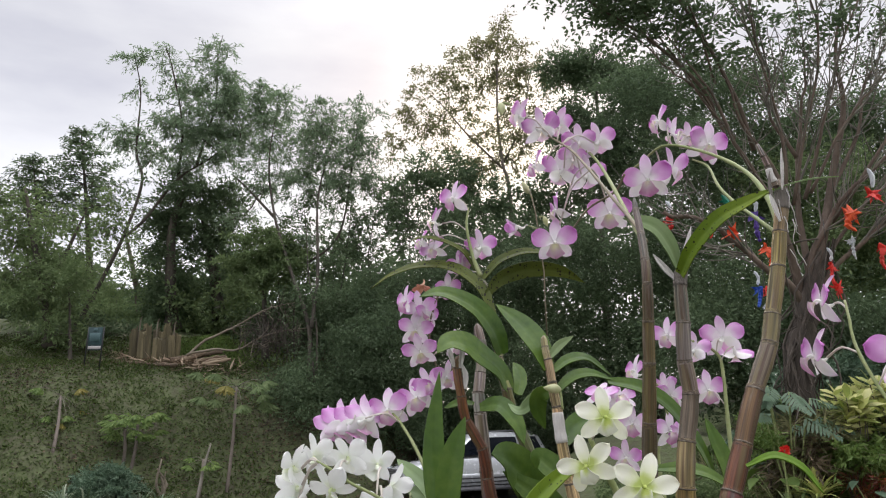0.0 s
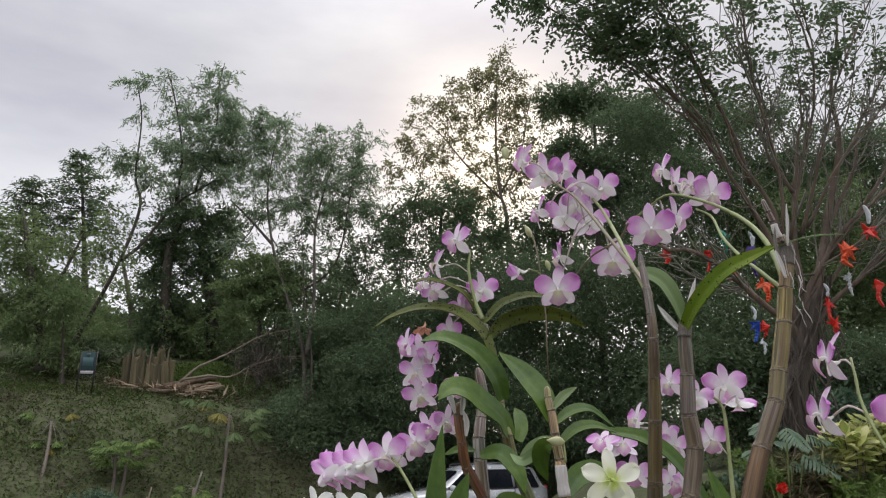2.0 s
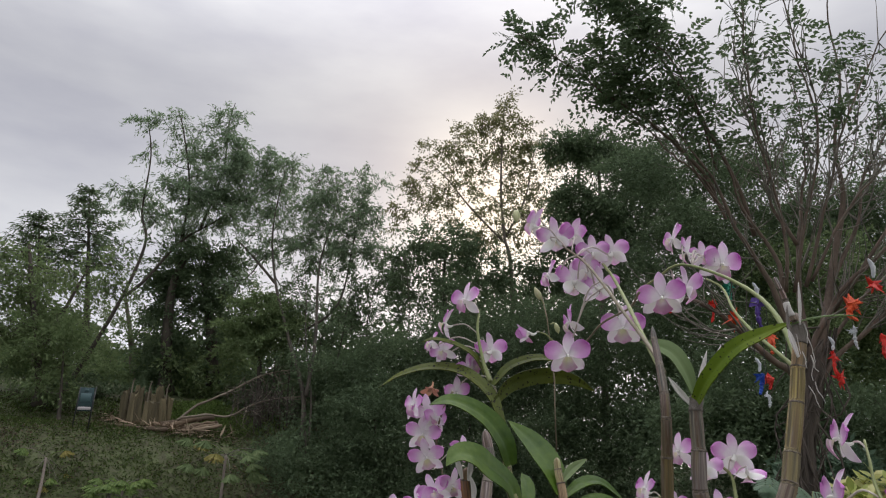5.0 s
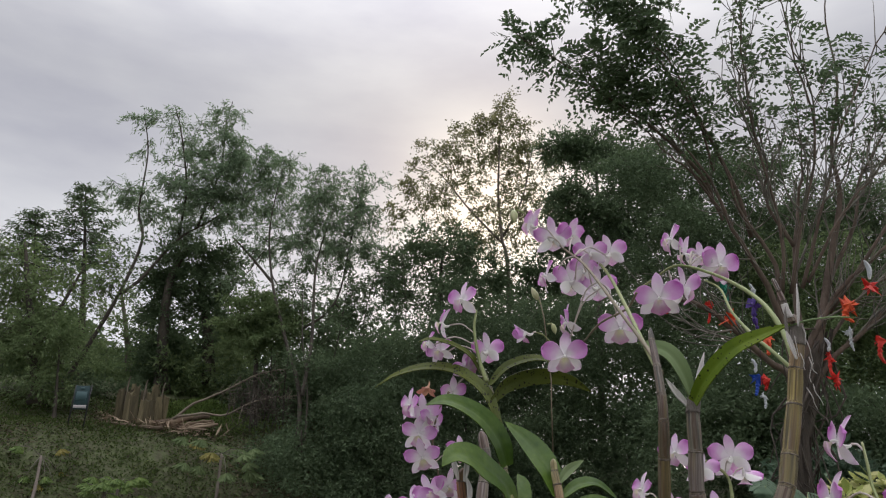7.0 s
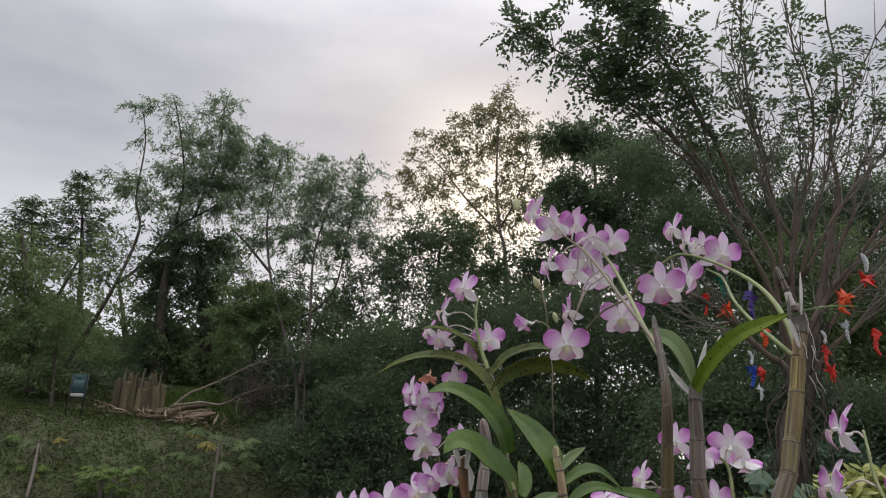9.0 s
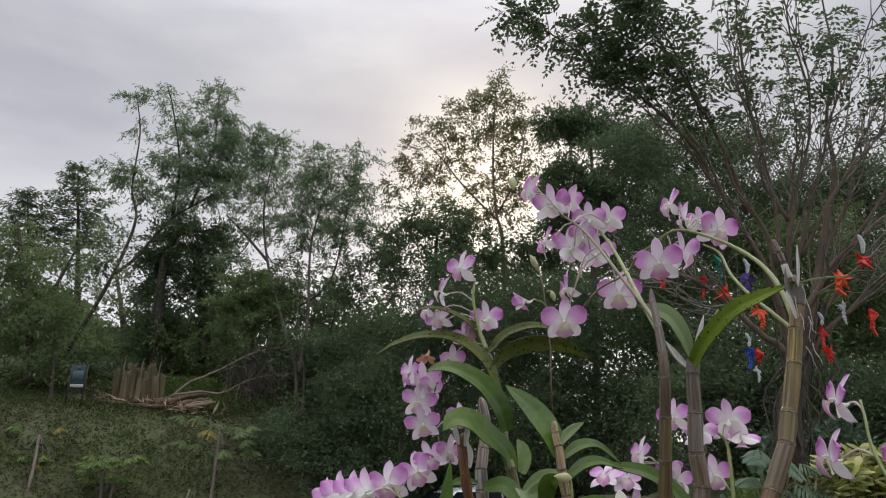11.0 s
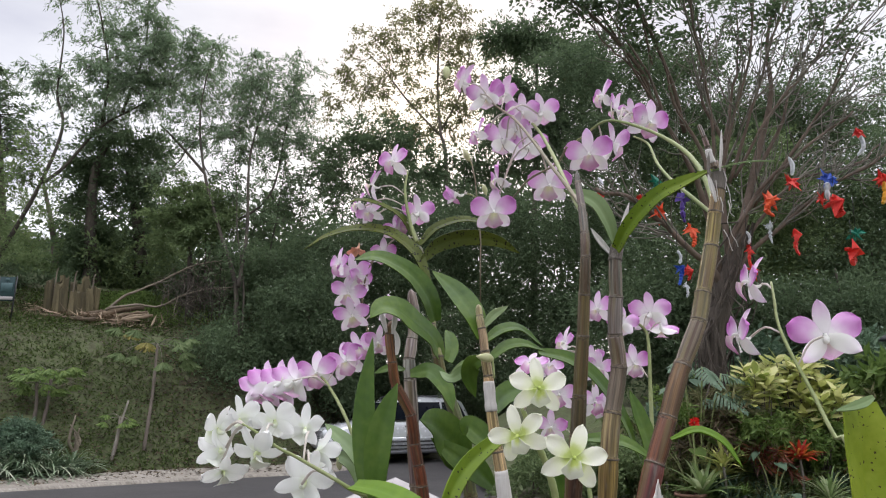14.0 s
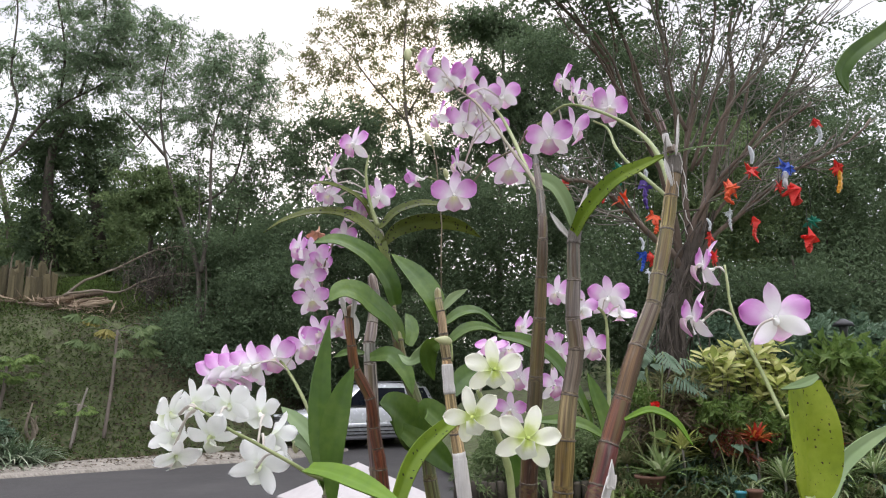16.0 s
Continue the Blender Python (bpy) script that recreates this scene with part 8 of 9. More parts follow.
leaf(A, [(0.084, 1.05, 1.659), (0.068, 1.03, 1.685), (0.041, 1., 1.705), (0.018, 0.98, 1.719), (-0.004, 0.965, 1.719), (-0.018, 0.955, 1.703)], 0.048, M_ORCHID_LEAF, (0.15, -0.8, 0.6), 0.12, peak=0.36, base=0.35)
leaf(A, [(0.051, 1.14, 1.839), (0.03, 1.135, 1.878), (-0.001, 1.13, 1.898), (-0.036, 1.125, 1.906), (-0.057, 1.12, 1.9)], 0.0174, M_ORCHID_LEAF_SPOT, (0, -0.5, 0.8), 0.2)
leaf(A, [(0.053, 1.1, 1.831), (0.077, 1.105, 1.859), (0.112, 1.11, 1.874), (0.143, 1.115, 1.875), (0.166, 1.12, 1.865)], 0.0186, M_ORCHID_LEAF_SPOT, (0, -0.6, 0.6), 0.2)
leaf(A, [(0.058, 1.1, 1.807), (0.082, 1.113, 1.834), (0.127, 1.125, 1.85), (0.178, 1.137, 1.848), (0.218, 1.15, 1.831)], 0.0258, M_ORCHID_LEAF_SPOT, (0.1, -0.8, -0.3), 0.2)
leaf(A, [(0.093, 1.06, 1.654), (0.099, 1.073, 1.672), (0.099, 1.087, 1.69), (0.093, 1.1, 1.703)], 0.0214, M_ORCHID_LEAF, (0.2, -1, 0.1), 0.2, base=0.6)
leaf(A, [(0.037, 1.0, 1.635), (0.063, 0.99, 1.638), (0.083, 0.98, 1.615), (0.091, 0.97, 1.586)], 0.0261, M_ORCHID_LEAF, (0.3, -1, 0.4), 0.12)
leaf(A, [(0.03, 1.02, 1.641), (0.008, 1.035, 1.643), (-0.011, 1.05, 1.637)], 0.0123, M_ORCHID_LEAF, (0, -1, 0.5), 0.2)
leaf(A, [(0.111, 1.0, 1.516), (0.09, 0.973, 1.548), (0.066, 0.947, 1.571), (0.046, 0.92, 1.577)], 0.0568, M_ORCHID_LEAF, (0.2, -1, 0.35), 0.12, peak=0.3)
leaf(A, [(0.146, 1.0, 1.491), (0.122, 0.983, 1.514), (0.091, 0.967, 1.533), (0.061, 0.95, 1.555)], 0.0353, M_ORCHID_LEAF, (0.2, -1, 0.35), 0.12, peak=0.4)
leaf(A, [(0.095, 1.05, 1.631), (0.11, 1.05, 1.643), (0.126, 1.05, 1.653), (0.147, 1.05, 1.659)], 0.0177, M_ORCHID_LEAF_PALE, (0, -1, 0.4), 0.2)
b = bloom(A, [(0.013, 1.15, 1.978, -56, 4, -5, 0.0565), (-0.019, 1.15, 1.938, -104, 14, 10, 0.0495), (-0.023, 1.15, 1.892, -39, 9, 20, 0.0442), (-0.042, 1.15, 1.905, -78, 12, 20, 0.0389), (0.053, 1.15, 1.894, 142, 12, 0, 0.053), (0.019, 1.15, 1.865, -1, -33, 0, 0.0442), (-0.002, 1.15, 1.826, 20, -21, 0, 0.0459), (0.026, 1.15, 1.871, 49, -9, 0, 0.0406)], KITS_PINK, "pale pink and white orchid flower")
spike(A, [(0.05, 1.12, 1.839), (0.039, 1.133, 1.878), (0.032, 1.147, 1.927), (0.036, 1.16, 1.964)], 0.0035, 0.0016, b)
b = bloom(A, [(-0.066, 1.12, 1.801, -57, 5, 0, 0.0482), (-0.044, 1.12, 1.789, -13, -14, 10, 0.0533), (-0.052, 1.12, 1.758, -7, -13, -5, 0.0516), (-0.046, 1.12, 1.725, 2, -21, 15, 0.0516), (-0.036, 1.12, 1.78, 42, -7, 0, 0.043), (0.009, 1.12, 1.734, 24, 9, 0, 0.043), (-0.008, 1.12, 1.685, 30, -19, 0, 0.0464), (-0.033, 1.12, 1.676, -18, 1, 30, 0.0499)], KITS_PINK, "pink and white orchid flower in a hanging chain", 1)
spike(A, [(-0.008, 1.1, 1.82), (-0.02, 1.11, 1.8), (-0.03, 1.12, 1.767), (-0.031, 1.135, 1.735), (-0.022, 1.14, 1.702), (-0.026, 1.145, 1.682)], 0.0018, 0.0012, b, M_SPIKE_DARK)
b = bloom(A, [(-0.053, 1.12, 1.656, -12, 2, 20, 0.0585), (-0.095, 1.12, 1.639, -15, -2, 10, 0.0619)], KITS_PINK, "pink and white orchid flower in a hanging chain", 2)
b += bloom(A, [(-0.123, 1.1, 1.628, -142, -9, 10, 0.0676), (-0.138, 1.1, 1.624, -135, -11, 16, 0.0693), (-0.156, 1.1, 1.623, -128, -11, 16, 0.0693), (-0.169, 1.1, 1.616, -119, -14, 10, 0.0642)], KITS_PINK, "pink orchid flower near the end of the chain", 3)
spike(A, [(-0.03, 1.05, 1.53), (-0.047, 1.06, 1.573), (-0.069, 1.09, 1.61), (-0.091, 1.125, 1.635), (-0.114, 1.14, 1.634), (-0.139, 1.145, 1.628), (-0.165, 1.145, 1.62)], 0.0026, 0.0013, b)
bloom(A, [(-0.041, 1.15, 1.836, -23, -66, 0, 0.0371)], KIT_PEACH, "fading peach-coloured orchid flower")
b = bloom(A, [(0.112, 1.1, 1.913, -76, -10, 0, 0.0422)], KIT_HALF, "half-open pink orchid flower")
spike(A, [(0.147, 1.1, 1.9), (0.137, 1.1, 1.91), (0.126, 1.1, 1.914)], 0.0012, 0.001, b)
g = Geo()
tube(g, [(0.146, 1.1, 1.734), (0.146, 1.1, 1.803), (0.147, 1.1, 1.838), (0.142, 1.1, 1.9), (0.139, 1.1, 1.936), (0.132, 1.1, 1.972)], 0.0010, 6)
part("thin_stem", g, M_SPIKE_DARK, A)
bud(A, (0.125, 1.1, 1.977), 0.022, (-0.4, -0.2, 0.8), M_BUD, (0.135, 1.1, 1.959))
bud(A, (0.154, 1.1, 1.92), 0.0186, (0.2, -0.2, -0.9), M_BUD, (0.144, 1.1, 1.927))
bud(A, (0.086, 1.02, 2.075), 0.0266, (0, -0.4, -0.9), M_BUD, (0.103, 1.02, 2.08))

# ---------- orchid with a pale budding shoot ----------
S = orchid(0.14, 0.86, "young orchid shoot with green leaves, a bud and pale papery sheaths")
cane(S, [(0.172, 0.82, 1.2), (0.133, 0.82, 1.481), (0.127, 0.82, 1.528), (0.117, 0.82, 1.588), (0.111, 0.82, 1.636), (0.108, 0.82, 1.672), (0.105, 0.822, 1.692), (0.104, 0.824, 1.706)], 0.0076, T_TAN, 9, ((0.12, 0.288), (0.435, 0.524)), 0.45)
leaf(S, [(0.107, 0.82, 1.667), (0.099, 0.833, 1.697), (0.081, 0.847, 1.725), (0.054, 0.86, 1.75)], 0.0297, M_ORCHID_LEAF, (0.3, -1, 0.2), 0.15)
leaf(S, [(0.109, 0.82, 1.681), (0.121, 0.825, 1.695), (0.139, 0.83, 1.706)], 0.0101, M_ORCHID_LEAF_PALE, (0.2, -1, 0.1), 0.2)
leaf(S, [(0.109, 0.82, 1.664), (0.132, 0.833, 1.68), (0.157, 0.847, 1.682), (0.185, 0.86, 1.662)], 0.0155, M_ORCHID_LEAF, (0, -0.7, 0.7), 0.15)
leaf(S, [(0.111, 0.82, 1.641), (0.134, 0.827, 1.66), (0.157, 0.833, 1.664), (0.182, 0.84, 1.656)], 0.0142, M_ORCHID_LEAF, (0, -0.7, 0.6), 0.15)
leaf(S, [(0.11, 0.83, 1.646), (0.098, 0.84, 1.64), (0.097, 0.85, 1.625), (0.105, 0.86, 1.604)], 0.0219, M_ORCHID_LEAF, (0.2, -1, 0.1), 0.15)
leaf(S, [(0.11, 0.84, 1.642), (0.096, 0.86, 1.637), (0.079, 0.88, 1.626), (0.067, 0.9, 1.635)], 0.0145, M_ORCHID_LEAF_PALE, (0, -1, 0.4), 0.2)
leaf(S, [(0.119, 0.86, 1.553), (0.106, 0.86, 1.565), (0.096, 0.86, 1.572), (0.09, 0.86, 1.562)], 0.033, M_ORCHID_LEAF, (0.4, -1, 0.5), 0.2, peak=0.3)
leaf(S, [(0.132, 0.9, 1.587), (0.148, 0.917, 1.607), (0.173, 0.933, 1.617), (0.194, 0.95, 1.618)], 0.0276, M_ORCHID_LEAF, (0, -1, 0.4), 0.15)
bud(S, (0.107, 0.8, 1.646), 0.0221, (-1, -0.5, 0.1), M_BUD, (0.117, 0.8, 1.624))

# ---------- white orchid at the front ----------
Wp = orchid(-0.02, 0.7, "orchid with a spray of pure white flowers and tall leaves")
cane(Wp, [(-0.02, 0.7, 1.2), (-0.02, 0.69, 1.38), (-0.008, 0.69, 1.504), (-0.006, 0.69, 1.517)], 0.007, T_GREEN, 6, (), 0.8)
leaf(Wp, [(-0.006, 0.69, 1.498), (-0.016, 0.7, 1.54), (-0.02, 0.71, 1.595), (-0.013, 0.72, 1.66)], 0.0237, M_ORCHID_LEAF, (0.35, -1, 0), 0.3, base=0.3)
leaf(Wp, [(-0.006, 0.68, 1.5), (-0.007, 0.68, 1.547), (-0.001, 0.68, 1.585), (0.01, 0.68, 1.616)], 0.024, M_ORCHID_LEAF, (-0.3, -1, 0.1), 0.3, base=0.3)
leaf(Wp, [(-0.025, 0.62, 1.535), (-0.005, 0.58, 1.536), (0.016, 0.54, 1.532), (0.042, 0.5, 1.522)], 0.0169, M_ORCHID_LEAF_FRESH, (0, -0.8, 0.6), 0.15, base=0.7)
leaf(Wp, [(-0.022, 0.72, 1.539), (-0.031, 0.733, 1.556), (-0.045, 0.747, 1.568), (-0.058, 0.76, 1.578)], 0.0159, M_ORCHID_LEAF_PALE, (0.2, -1, 0.3), 0.2)
leaf(Wp, [(-0.015, 0.72, 1.509), (-0.026, 0.733, 1.538), (-0.038, 0.747, 1.547), (-0.048, 0.76, 1.547)], 0.0159, M_ORCHID_LEAF_PALE, (0.2, -1, 0.3), 0.2)
b = bloom(Wp, [(-0.151, 0.71, 1.575, -118, 6, 0, 0.040), (-0.132, 0.71, 1.583, 152, 22, -12, 0.040), (-0.147, 0.71, 1.557, -142, -14, 20, 0.042), (-0.142, 0.7, 1.539, 24, -42, 10, 0.042), (-0.101, 0.715, 1.582, 174, 14, -14, 0.042), (-0.112, 0.69, 1.556, -22, -38, 24, 0.045), (-0.073, 0.715, 1.575, -158, 12, 12, 0.042), (-0.062, 0.71, 1.555, 132, -6, 8, 0.042), (-0.070, 0.70, 1.530, 172, 4, 24, 0.050)], KITS_WHITE, "white orchid flower")
spike(Wp, [(-0.011, 0.69, 1.517), (-0.026, 0.685, 1.523), (-0.04, 0.68, 1.532), (-0.058, 0.68, 1.542), (-0.078, 0.68, 1.553), (-0.094, 0.68, 1.561), (-0.114, 0.685, 1.574), (-0.126, 0.69, 1.580)], 0.0020, 0.0010, b)
bud(Wp, (-0.043, 0.75, 1.541), 0.0127, (-0.2, -0.3, 1), M_BUD)
bud(Wp, (-0.007, 0.7, 1.532), 0.0118, (0.3, -0.3, 1), M_BUD)

# ---------- cream-white flowers and the long arching leaf ----------
C = orchid(0.13, 0.6, "orchid with cream-white green-throated flowers and a long arching leaf")
cane(C, [(0.13, 0.6, 1.2), (0.12, 0.6, 1.42), (0.042, 0.6, 1.51)], 0.006, T_GREEN, 5, (), 0.7)
leaf(C, [(0.041, 0.58, 1.513), (0.051, 0.59, 1.536), (0.066, 0.6, 1.554), (0.092, 0.61, 1.572), (0.123, 0.62, 1.584)], 0.0138, M_ORCHID_LEAF_YOUNG, (0.4, -0.6, 0.7), 0.6, base=0.8)
b = bloom(C, [(0.114, 0.57, 1.61, -2, 4, 0, 0.0429), (0.098, 0.57, 1.575, -30, -3, 20, 0.042)], KITS_CREAM, "cream-white orchid flower with a yellow-green throat")
b += bloom(C, [(0.134, 0.55, 1.56, -4, 9, -15, 0.0456)], KITS_CREAM, "cream-white orchid flower with a yellow-green throat", 1)
spike(C, [(0.13, 0.6, 1.42), (0.133, 0.6, 1.512), (0.127, 0.6, 1.547), (0.116, 0.6, 1.573), (0.107, 0.6, 1.595)], 0.0035, 0.002, b)

# ---------- two tall canes with the high pink spray ----------
D = orchid(0.21, 0.78, "tall dendrobium orchid with two brown canes and a high pink spray")
cane(D, [(0.173, 0.763, 1.2), (0.173, 0.7, 1.497), (0.173, 0.69, 1.544), (0.177, 0.68, 1.615), (0.18, 0.67, 1.682), (0.181, 0.66, 1.738), (0.185, 0.68, 1.787), (0.188, 0.7, 1.825)], 0.0092, T_BROWN, 12, (), 0.28)
cane(D, [(0.229, 0.867, 1.2), (0.244, 0.83, 1.476), (0.247, 0.82, 1.551), (0.259, 0.82, 1.637), (0.256, 0.81, 1.713), (0.261, 0.81, 1.765), (0.263, 0.81, 1.782)], 0.0118, T_OLIVE, 10, ((0.80, 0.9),), 0.48, cover=M_SHEATH_GREY)
leaf(D, [(0.258, 0.8, 1.768), (0.265, 0.775, 1.79), (0.286, 0.75, 1.816), (0.309, 0.725, 1.827), (0.329, 0.7, 1.833)], 0.0187, M_ORCHID_LEAF_YOUNG, (-0.5, -0.8, 0.25), 0.3, base=0.7)
leaf(D, [(0.326, 0.7, 1.83), (0.339, 0.687, 1.833), (0.355, 0.673, 1.833), (0.372, 0.66, 1.83)], 0.0031, M_ORCHID_LEAF_PALE, (0, -0.5, 0.9), 0.2)
leaf(D, [(0.259, 0.81, 1.777), (0.248, 0.8, 1.802), (0.229, 0.79, 1.822), (0.194, 0.78, 1.829)], 0.0258, M_ORCHID_LEAF_PALE, (0.5, -1, 0.2), 0.2)
leaf(D, [(0.257, 0.81, 1.762), (0.245, 0.815, 1.779), (0.235, 0.82, 1.797)], 0.0074, M_SHEATH, (0, -1, 0.2), 0.4)
for s in ([(0.263, 0.81, 1.78), (0.271, 0.81, 1.802), (0.279, 0.81, 1.826)], [(0.266, 0.81, 1.781), (0.278, 0.81, 1.799), (0.296, 0.81, 1.833)], [(0.258, 0.81, 1.78), (0.26, 0.81, 1.795), (0.259, 0.81, 1.805)]):
    leaf(D, s, 0.0055, M_SHEATH, fold=0.5)
b = bloom(D, [(0.11, 1.0, 2.055, -127, 27, 0, 0.0476), (0.14, 1.0, 2.034, 142, 10, 0, 0.0553), (0.167, 1.0, 2.039, -160, 36, 0, 0.0491), (0.195, 1.0, 2.011, 157, 22, 0, 0.0476), (0.223, 1.0, 2.011, 137, 24, 0, 0.0507), (0.13, 1.0, 1.974, -88, 6, 20, 0.0461), (0.165, 1.0, 1.967, -165, 3, 0, 0.0584), (0.202, 1.0, 1.959, 138, 2, 0, 0.0553), (0.184, 1.0, 1.985, -171, 30, 0, 0.0445)], KITS_PINK, "pale violet-pink orchid flower of the high spray")
b += bloom(D, [(0.148, 0.95, 1.892, -89, -13, 0, 0.0452), (0.143, 0.95, 1.847, -9, -15, 0, 0.0584), (0.22, 0.95, 1.886, -18, -16, -5, 0.0569)], KITS_PINK, "violet-pink orchid flower of the high spray", 2)
spike(D, [(0.194, 0.7, 1.781), (0.201, 0.76, 1.816), (0.191, 0.82, 1.87), (0.18, 0.88, 1.926), (0.17, 0.94, 1.976), (0.149, 1.0, 2.024), (0.127, 1.06, 2.087)], 0.0024, 0.0012, b, M_SPIKE_DARK)
spike(D, [(0.198, 0.72, 1.784), (0.206, 0.802, 1.838), (0.207, 0.885, 1.911), (0.211, 0.968, 1.97), (0.211, 1.05, 2.022)], 0.0028, 0.0018, [])
leaf(D, [(0.199, 0.95, 1.662), (0.243, 0.962, 1.654), (0.284, 0.975, 1.629), (0.322, 0.988, 1.577), (0.344, 1.0, 1.524)], 0.0271, M_ORCHID_LEAF, (0.3, -0.8, 0.6), 0.2)
leaf(D, [(0.341, 0.98, 1.497), (0.355, 0.987, 1.54), (0.344, 0.993, 1.585), (0.335, 1.0, 1.615)], 0.023, M_ORCHID_LEAF, (0.2, -1, 0.2), 0.2)
leaf(D, [(0.235, 0.9, 1.556), (0.27, 0.9, 1.556), (0.299, 0.9, 1.549), (0.33, 0.9, 1.528)], 0.018, M_ORCHID_LEAF, (0, -0.7, 0.6), 0.2)
leaf(D, [(0.18, 0.8, 1.535), (0.184, 0.8, 1.512), (0.179, 0.8, 1.489)], 0.0209, M_ORCHID_LEAF, (0, -1, 0.2), 0.2)
b = bloom(D, [(0.321, 1.08, 1.735, -57, 0, 0, 0.0498), (0.356, 1.08, 1.713, 131, -5, 0, 0.0481), (0.4, 1.08, 1.73, 139, 16, 0, 0.0597), (0.416, 1.08, 1.707, 159, -45, 0, 0.0514), (0.371, 1.08, 1.654, 1, -3, 0, 0.0531)], KITS_PINK, "pink and white orchid flower among the canes")
spike(D, [(0.36, 1.0, 1.2), (0.387, 1.06, 1.592), (0.392, 1.07, 1.674), (0.391, 1.08, 1.705), (0.367, 1.08, 1.722), (0.349, 1.08, 1.727)], 0.0032, 0.0015, b)
b = bloom(D, [(0.263, 1.06, 1.682, -74, 18, 0, 0.0456), (0.212, 1.06, 1.65, -32, 47, 0, 0.0488), (0.237, 1.06, 1.646, 7, 38, 0, 0.0472), (0.31, 1.06, 1.647, 13, -12, 0, 0.0456), (0.253, 1.06, 1.609, -24, -1, 0, 0.0488), (0.304, 1.06, 1.598, 14, 0, 0, 0.0488), (0.241, 1.06, 1.564, -33, -8, 0, 0.0456), (0.321, 1.06, 1.592, -7, 0, 0, 0.0407), (0.302, 1.06, 1.661, 164, 23, 0, 0.0358)], KITS_PINK, "bright pink orchid flower low among the canes", 1)
spike(D, [(0.3, 0.95, 1.2), (0.283, 1.05, 1.537), (0.3, 1.06, 1.6), (0.302, 1.06, 1.648), (0.281, 1.06, 1.673)], 0.0032, 0.0015, b)

# ---------- thick leaning cane with the arching pink spray ----------
E = orchid(*(0.108, 0.608), "orchid with a thick leaning maroon cane and arching pink spray")
cane(E, [(0.108, 0.608, 1.2), (0.222, 0.66, 1.497), (0.244, 0.67, 1.554), (0.27, 0.68, 1.62), (0.3, 0.69, 1.686), (0.321, 0.7, 1.751), (0.33, 0.7, 1.798), (0.334, 0.7, 1.843)], 0.0098, T_MAROON, 11, ((0.905, 0.965),), 0.6, cover=M_SHEATH_GREY)
cane(E, [(0.328, 0.697, 1.834), (0.322, 0.697, 1.857), (0.315, 0.697, 1.879)], 0.0035, T_GREY, 4, ((0.1, 0.4),), 0.55, cover=M_SHEATH)
leaf(E, [(0.331, 0.69, 1.828), (0.334, 0.69, 1.852), (0.336, 0.69, 1.872)], 0.0027, M_SHEATH, fold=0.7)
leaf(E, [(0.321, 0.69, 1.813), (0.319, 0.69, 1.83), (0.321, 0.69, 1.848)], 0.0032, M_SHEATH_GREY, fold=0.7)
leaf(E, [(0.322, 0.685, 1.794), (0.318, 0.685, 1.811), (0.316, 0.685, 1.822)], 0.0048, M_SHEATH, fold=0.7)
g = Geo()
for k in range(8):
    a = np.array((0.332, 0.7, 1.789)) + (rng.uniform(-0.008, 0.008), -0.008, rng.uniform(-0.03, 0.05))
    limb(g, a, a + (rng.uniform(0.0, 0.012), rng.uniform(-0.006, 0.006), rng.uniform(-0.035, -0.01)), 0.0005, 0.0003, 5, 0.16, 8)
part("root_tuft", g, M_SHEATH, E, "thin white aerial roots", kind="stuff")
b = bloom(E, [(0.283, 0.9, 1.996, -93, 9, 0, 0.0456), (0.301, 0.9, 1.977, -134, -1, 10, 0.0456), (0.32, 0.9, 1.974, 145, 21, 0, 0.0346), (0.343, 0.9, 1.961, 7, -13, -10, 0.0567), (0.261, 0.9, 1.915, -22, -19, 0, 0.0594), (0.292, 0.9, 1.927, 100, -1, 0, 0.0553)], KITS_PINK, "pale pink orchid flower on the arching stem")
spike(E, [(0.328, 0.7, 1.789), (0.337, 0.736, 1.833), (0.338, 0.771, 1.871), (0.329, 0.807, 1.903), (0.308, 0.843, 1.932), (0.279, 0.879, 1.953), (0.257, 0.914, 1.943), (0.242, 0.95, 1.939)], 0.0030, 0.0012, b)
spike(E, [(0.331, 0.71, 1.787), (0.327, 0.748, 1.816), (0.322, 0.786, 1.846), (0.321, 0.824, 1.879), (0.326, 0.862, 1.917), (0.322, 0.9, 1.941)], 0.0022, 0.0013, [])
spike(E, [(0.226, 0.88, 1.916), (0.218, 0.903, 1.901), (0.188, 0.927, 1.887), (0.167, 0.95, 1.864)], 0.0016, 0.0012, [], M_SPIKE_DARK)
leaf(E, [(0.236, 0.62, 1.57), (0.256, 0.613, 1.578), (0.275, 0.607, 1.569), (0.286, 0.6, 1.549)], 0.0076, M_ORCHID_LEAF_FRESH, (0, -0.7, 0.7), 0.2)
leaf(E, [(0.108, 0.608, 1.2), (0.222, 0.645, 1.495), (0.228, 0.64, 1.512), (0.231, 0.64, 1.536)], 0.0077, M_SHEATH, fold=0.7, peak=0.6)
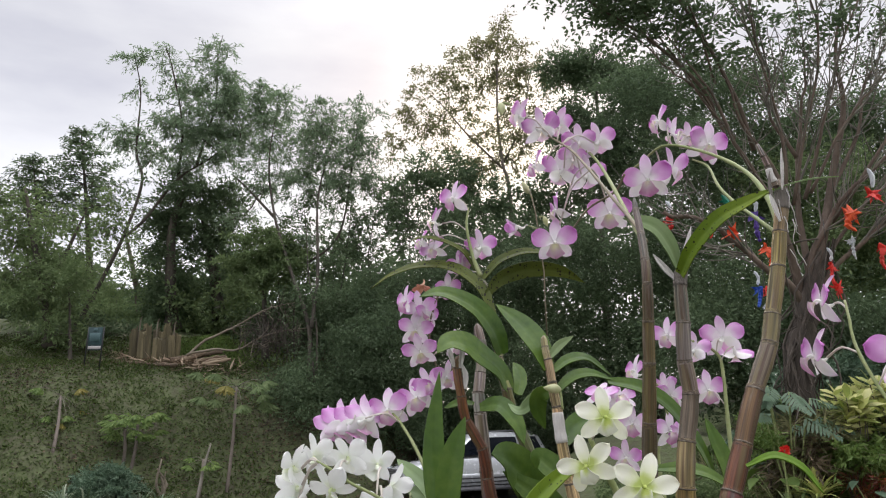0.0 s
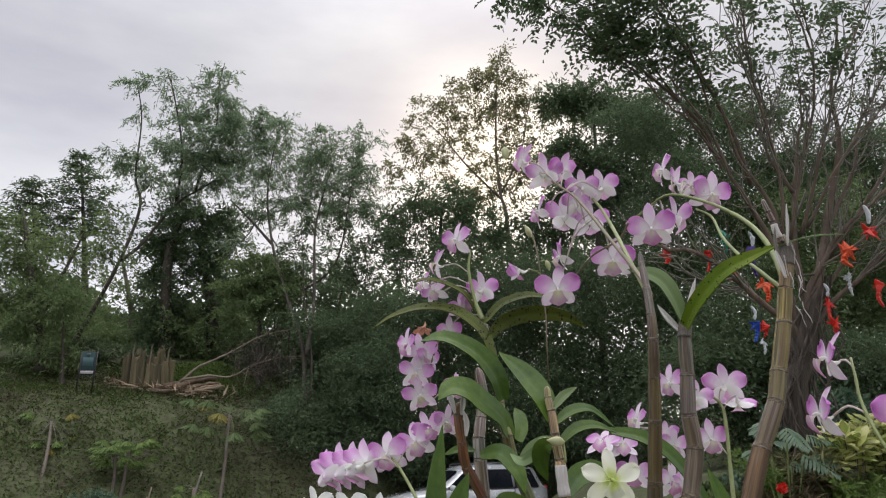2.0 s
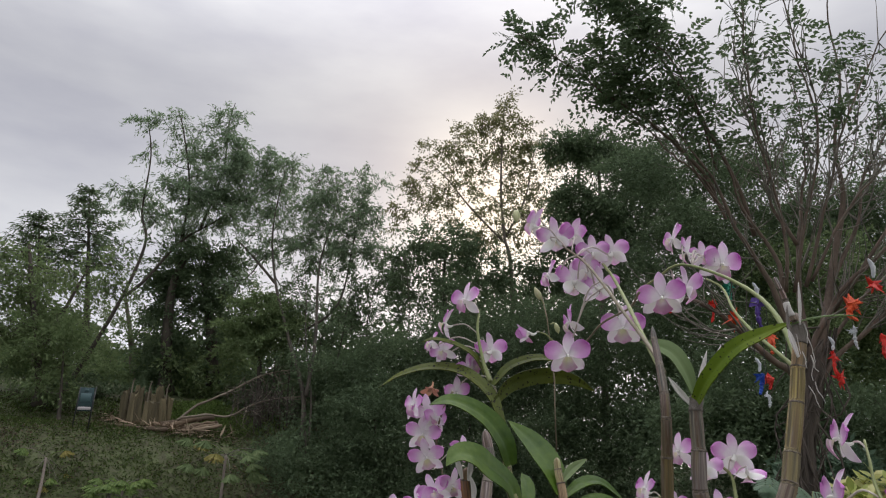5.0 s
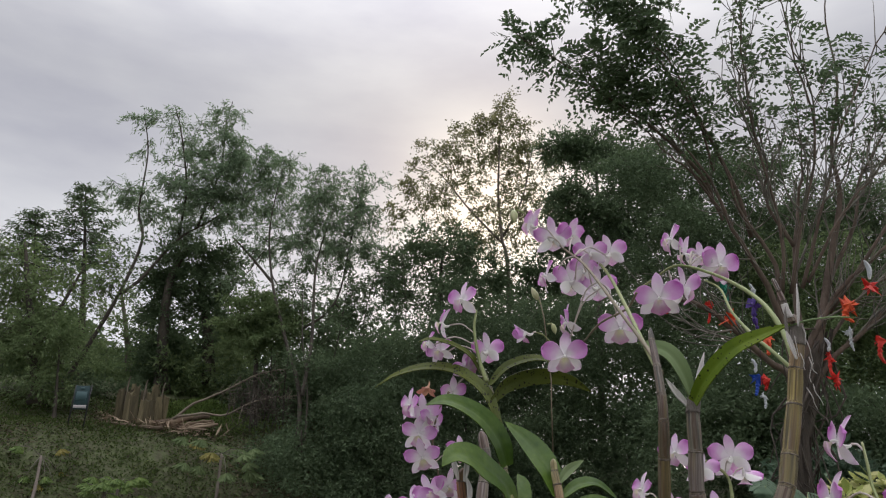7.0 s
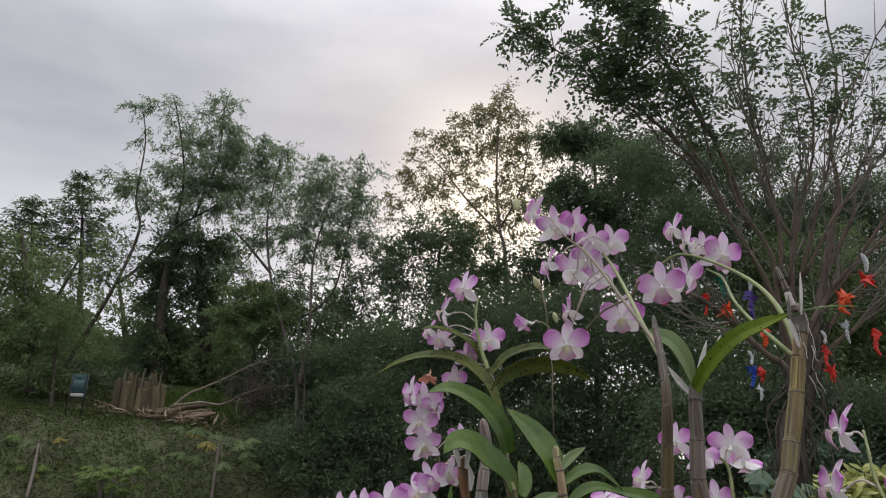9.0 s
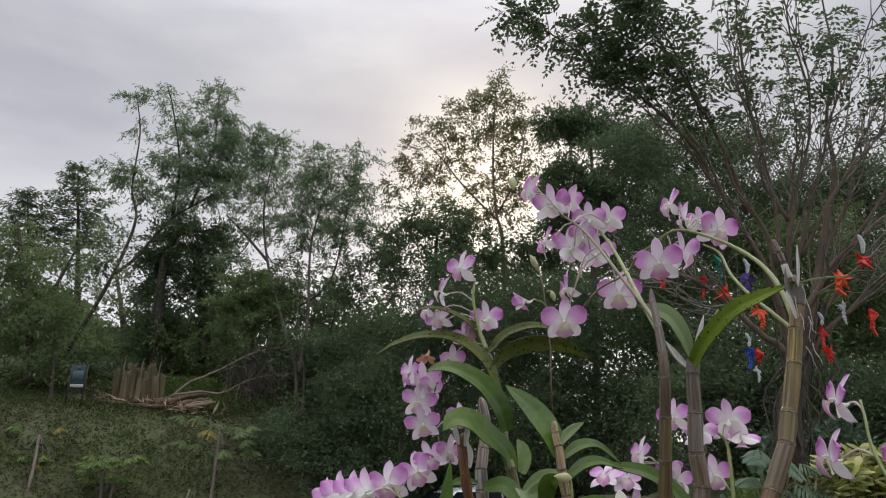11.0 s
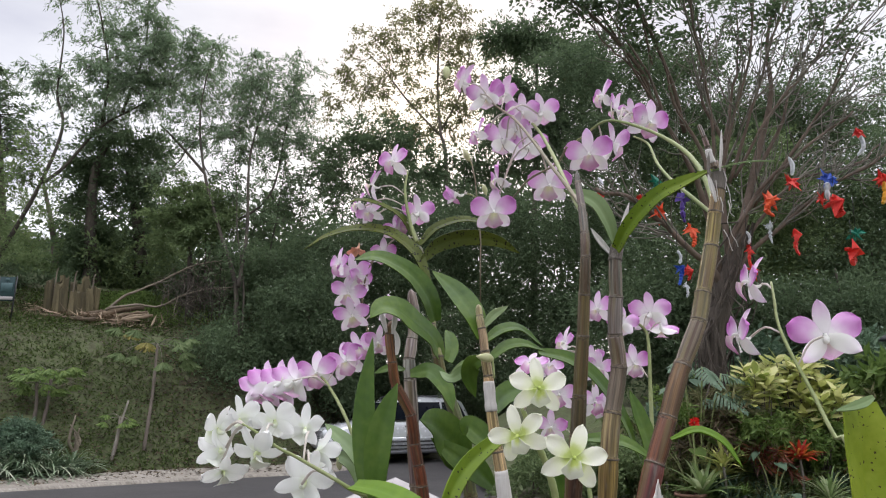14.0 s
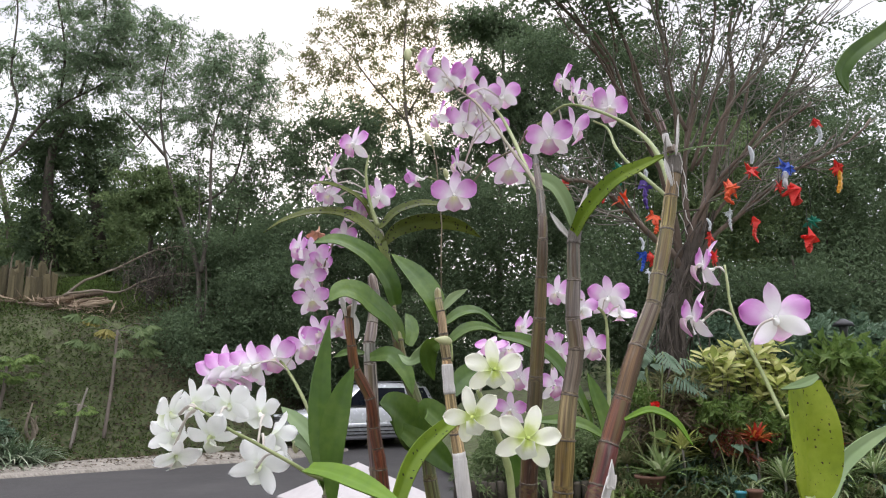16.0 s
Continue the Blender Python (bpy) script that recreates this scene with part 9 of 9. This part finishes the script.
b = bloom(E, [(0.368, 0.72, 1.72, -103, 8, -15, 0.0509), (0.353, 0.72, 1.666, -97, 3, -10, 0.0509)], KITS_PINK, "pink and white orchid flower seen from the side", 2)
b += bloom(E, [(0.406, 0.66, 1.661, 140, 4, -8, 0.060)], KITS_PINK, "large pink and white orchid flower seen from behind")
spike(E, [(0.45, 0.6, 1.25), (0.398, 0.62, 1.541), (0.386, 0.63, 1.572), (0.382, 0.65, 1.609), (0.376, 0.67, 1.647), (0.378, 0.69, 1.676), (0.382, 0.7, 1.7), (0.386, 0.71, 1.719)], 0.0021, 0.0012, b)

# ---------- big leaves at the edge ----------
L = orchid(0.3, 0.44, "orchid with very broad yellow-green leaves marked by dark spots")
spike(L, [(0.3, 0.44, 1.21), (0.285, 0.44, 1.36), (0.278, 0.44, 1.518), (0.279, 0.44, 1.527)], 0.005, 0.004, [])
leaf(L, [(0.278, 0.44, 1.525), (0.281, 0.441, 1.538), (0.285, 0.443, 1.558), (0.286, 0.444, 1.58), (0.284, 0.445, 1.6)], 0.039, M_LEAF_BROAD, (0.2, -1, 0.05), 0.4, peak=0.5, base=0.2, tip=0.66, wave=0.05)
leaf(L, [(0.289, 0.436, 1.604), (0.279, 0.434, 1.6), (0.262, 0.432, 1.596)], 0.0057, M_ORCHID_LEAF_PALE, (0, -1, 0.4), 0.15, tip=0.1, base=0.5)
leaf(L, [(0.307, 0.46, 1.525), (0.326, 0.473, 1.546), (0.359, 0.487, 1.561), (0.397, 0.5, 1.573)], 0.0103, M_ORCHID_LEAF_PALE, (-0.2, -1, 0.2), 0.3)
leaf(L, [(0.29, 0.44, 1.529), (0.3, 0.45, 1.533), (0.305, 0.46, 1.539)], 0.0041, M_SHEATH, (0, -1, 0.2), 0.3)
leaf(L, [(0.44, 0.42, 1.21), (0.53, 0.42, 1.5), (0.44, 0.42, 1.79), (0.375, 0.42, 1.842), (0.349, 0.42, 1.828), (0.327, 0.42, 1.813), (0.317, 0.42, 1.802), (0.3145, 0.42, 1.794), (0.318, 0.42, 1.783)], 0.0112, M_ORCHID_LEAF, (0.15, -1, 0.3), 0.3, base=0.2, peak=0.8, wave=0.05)
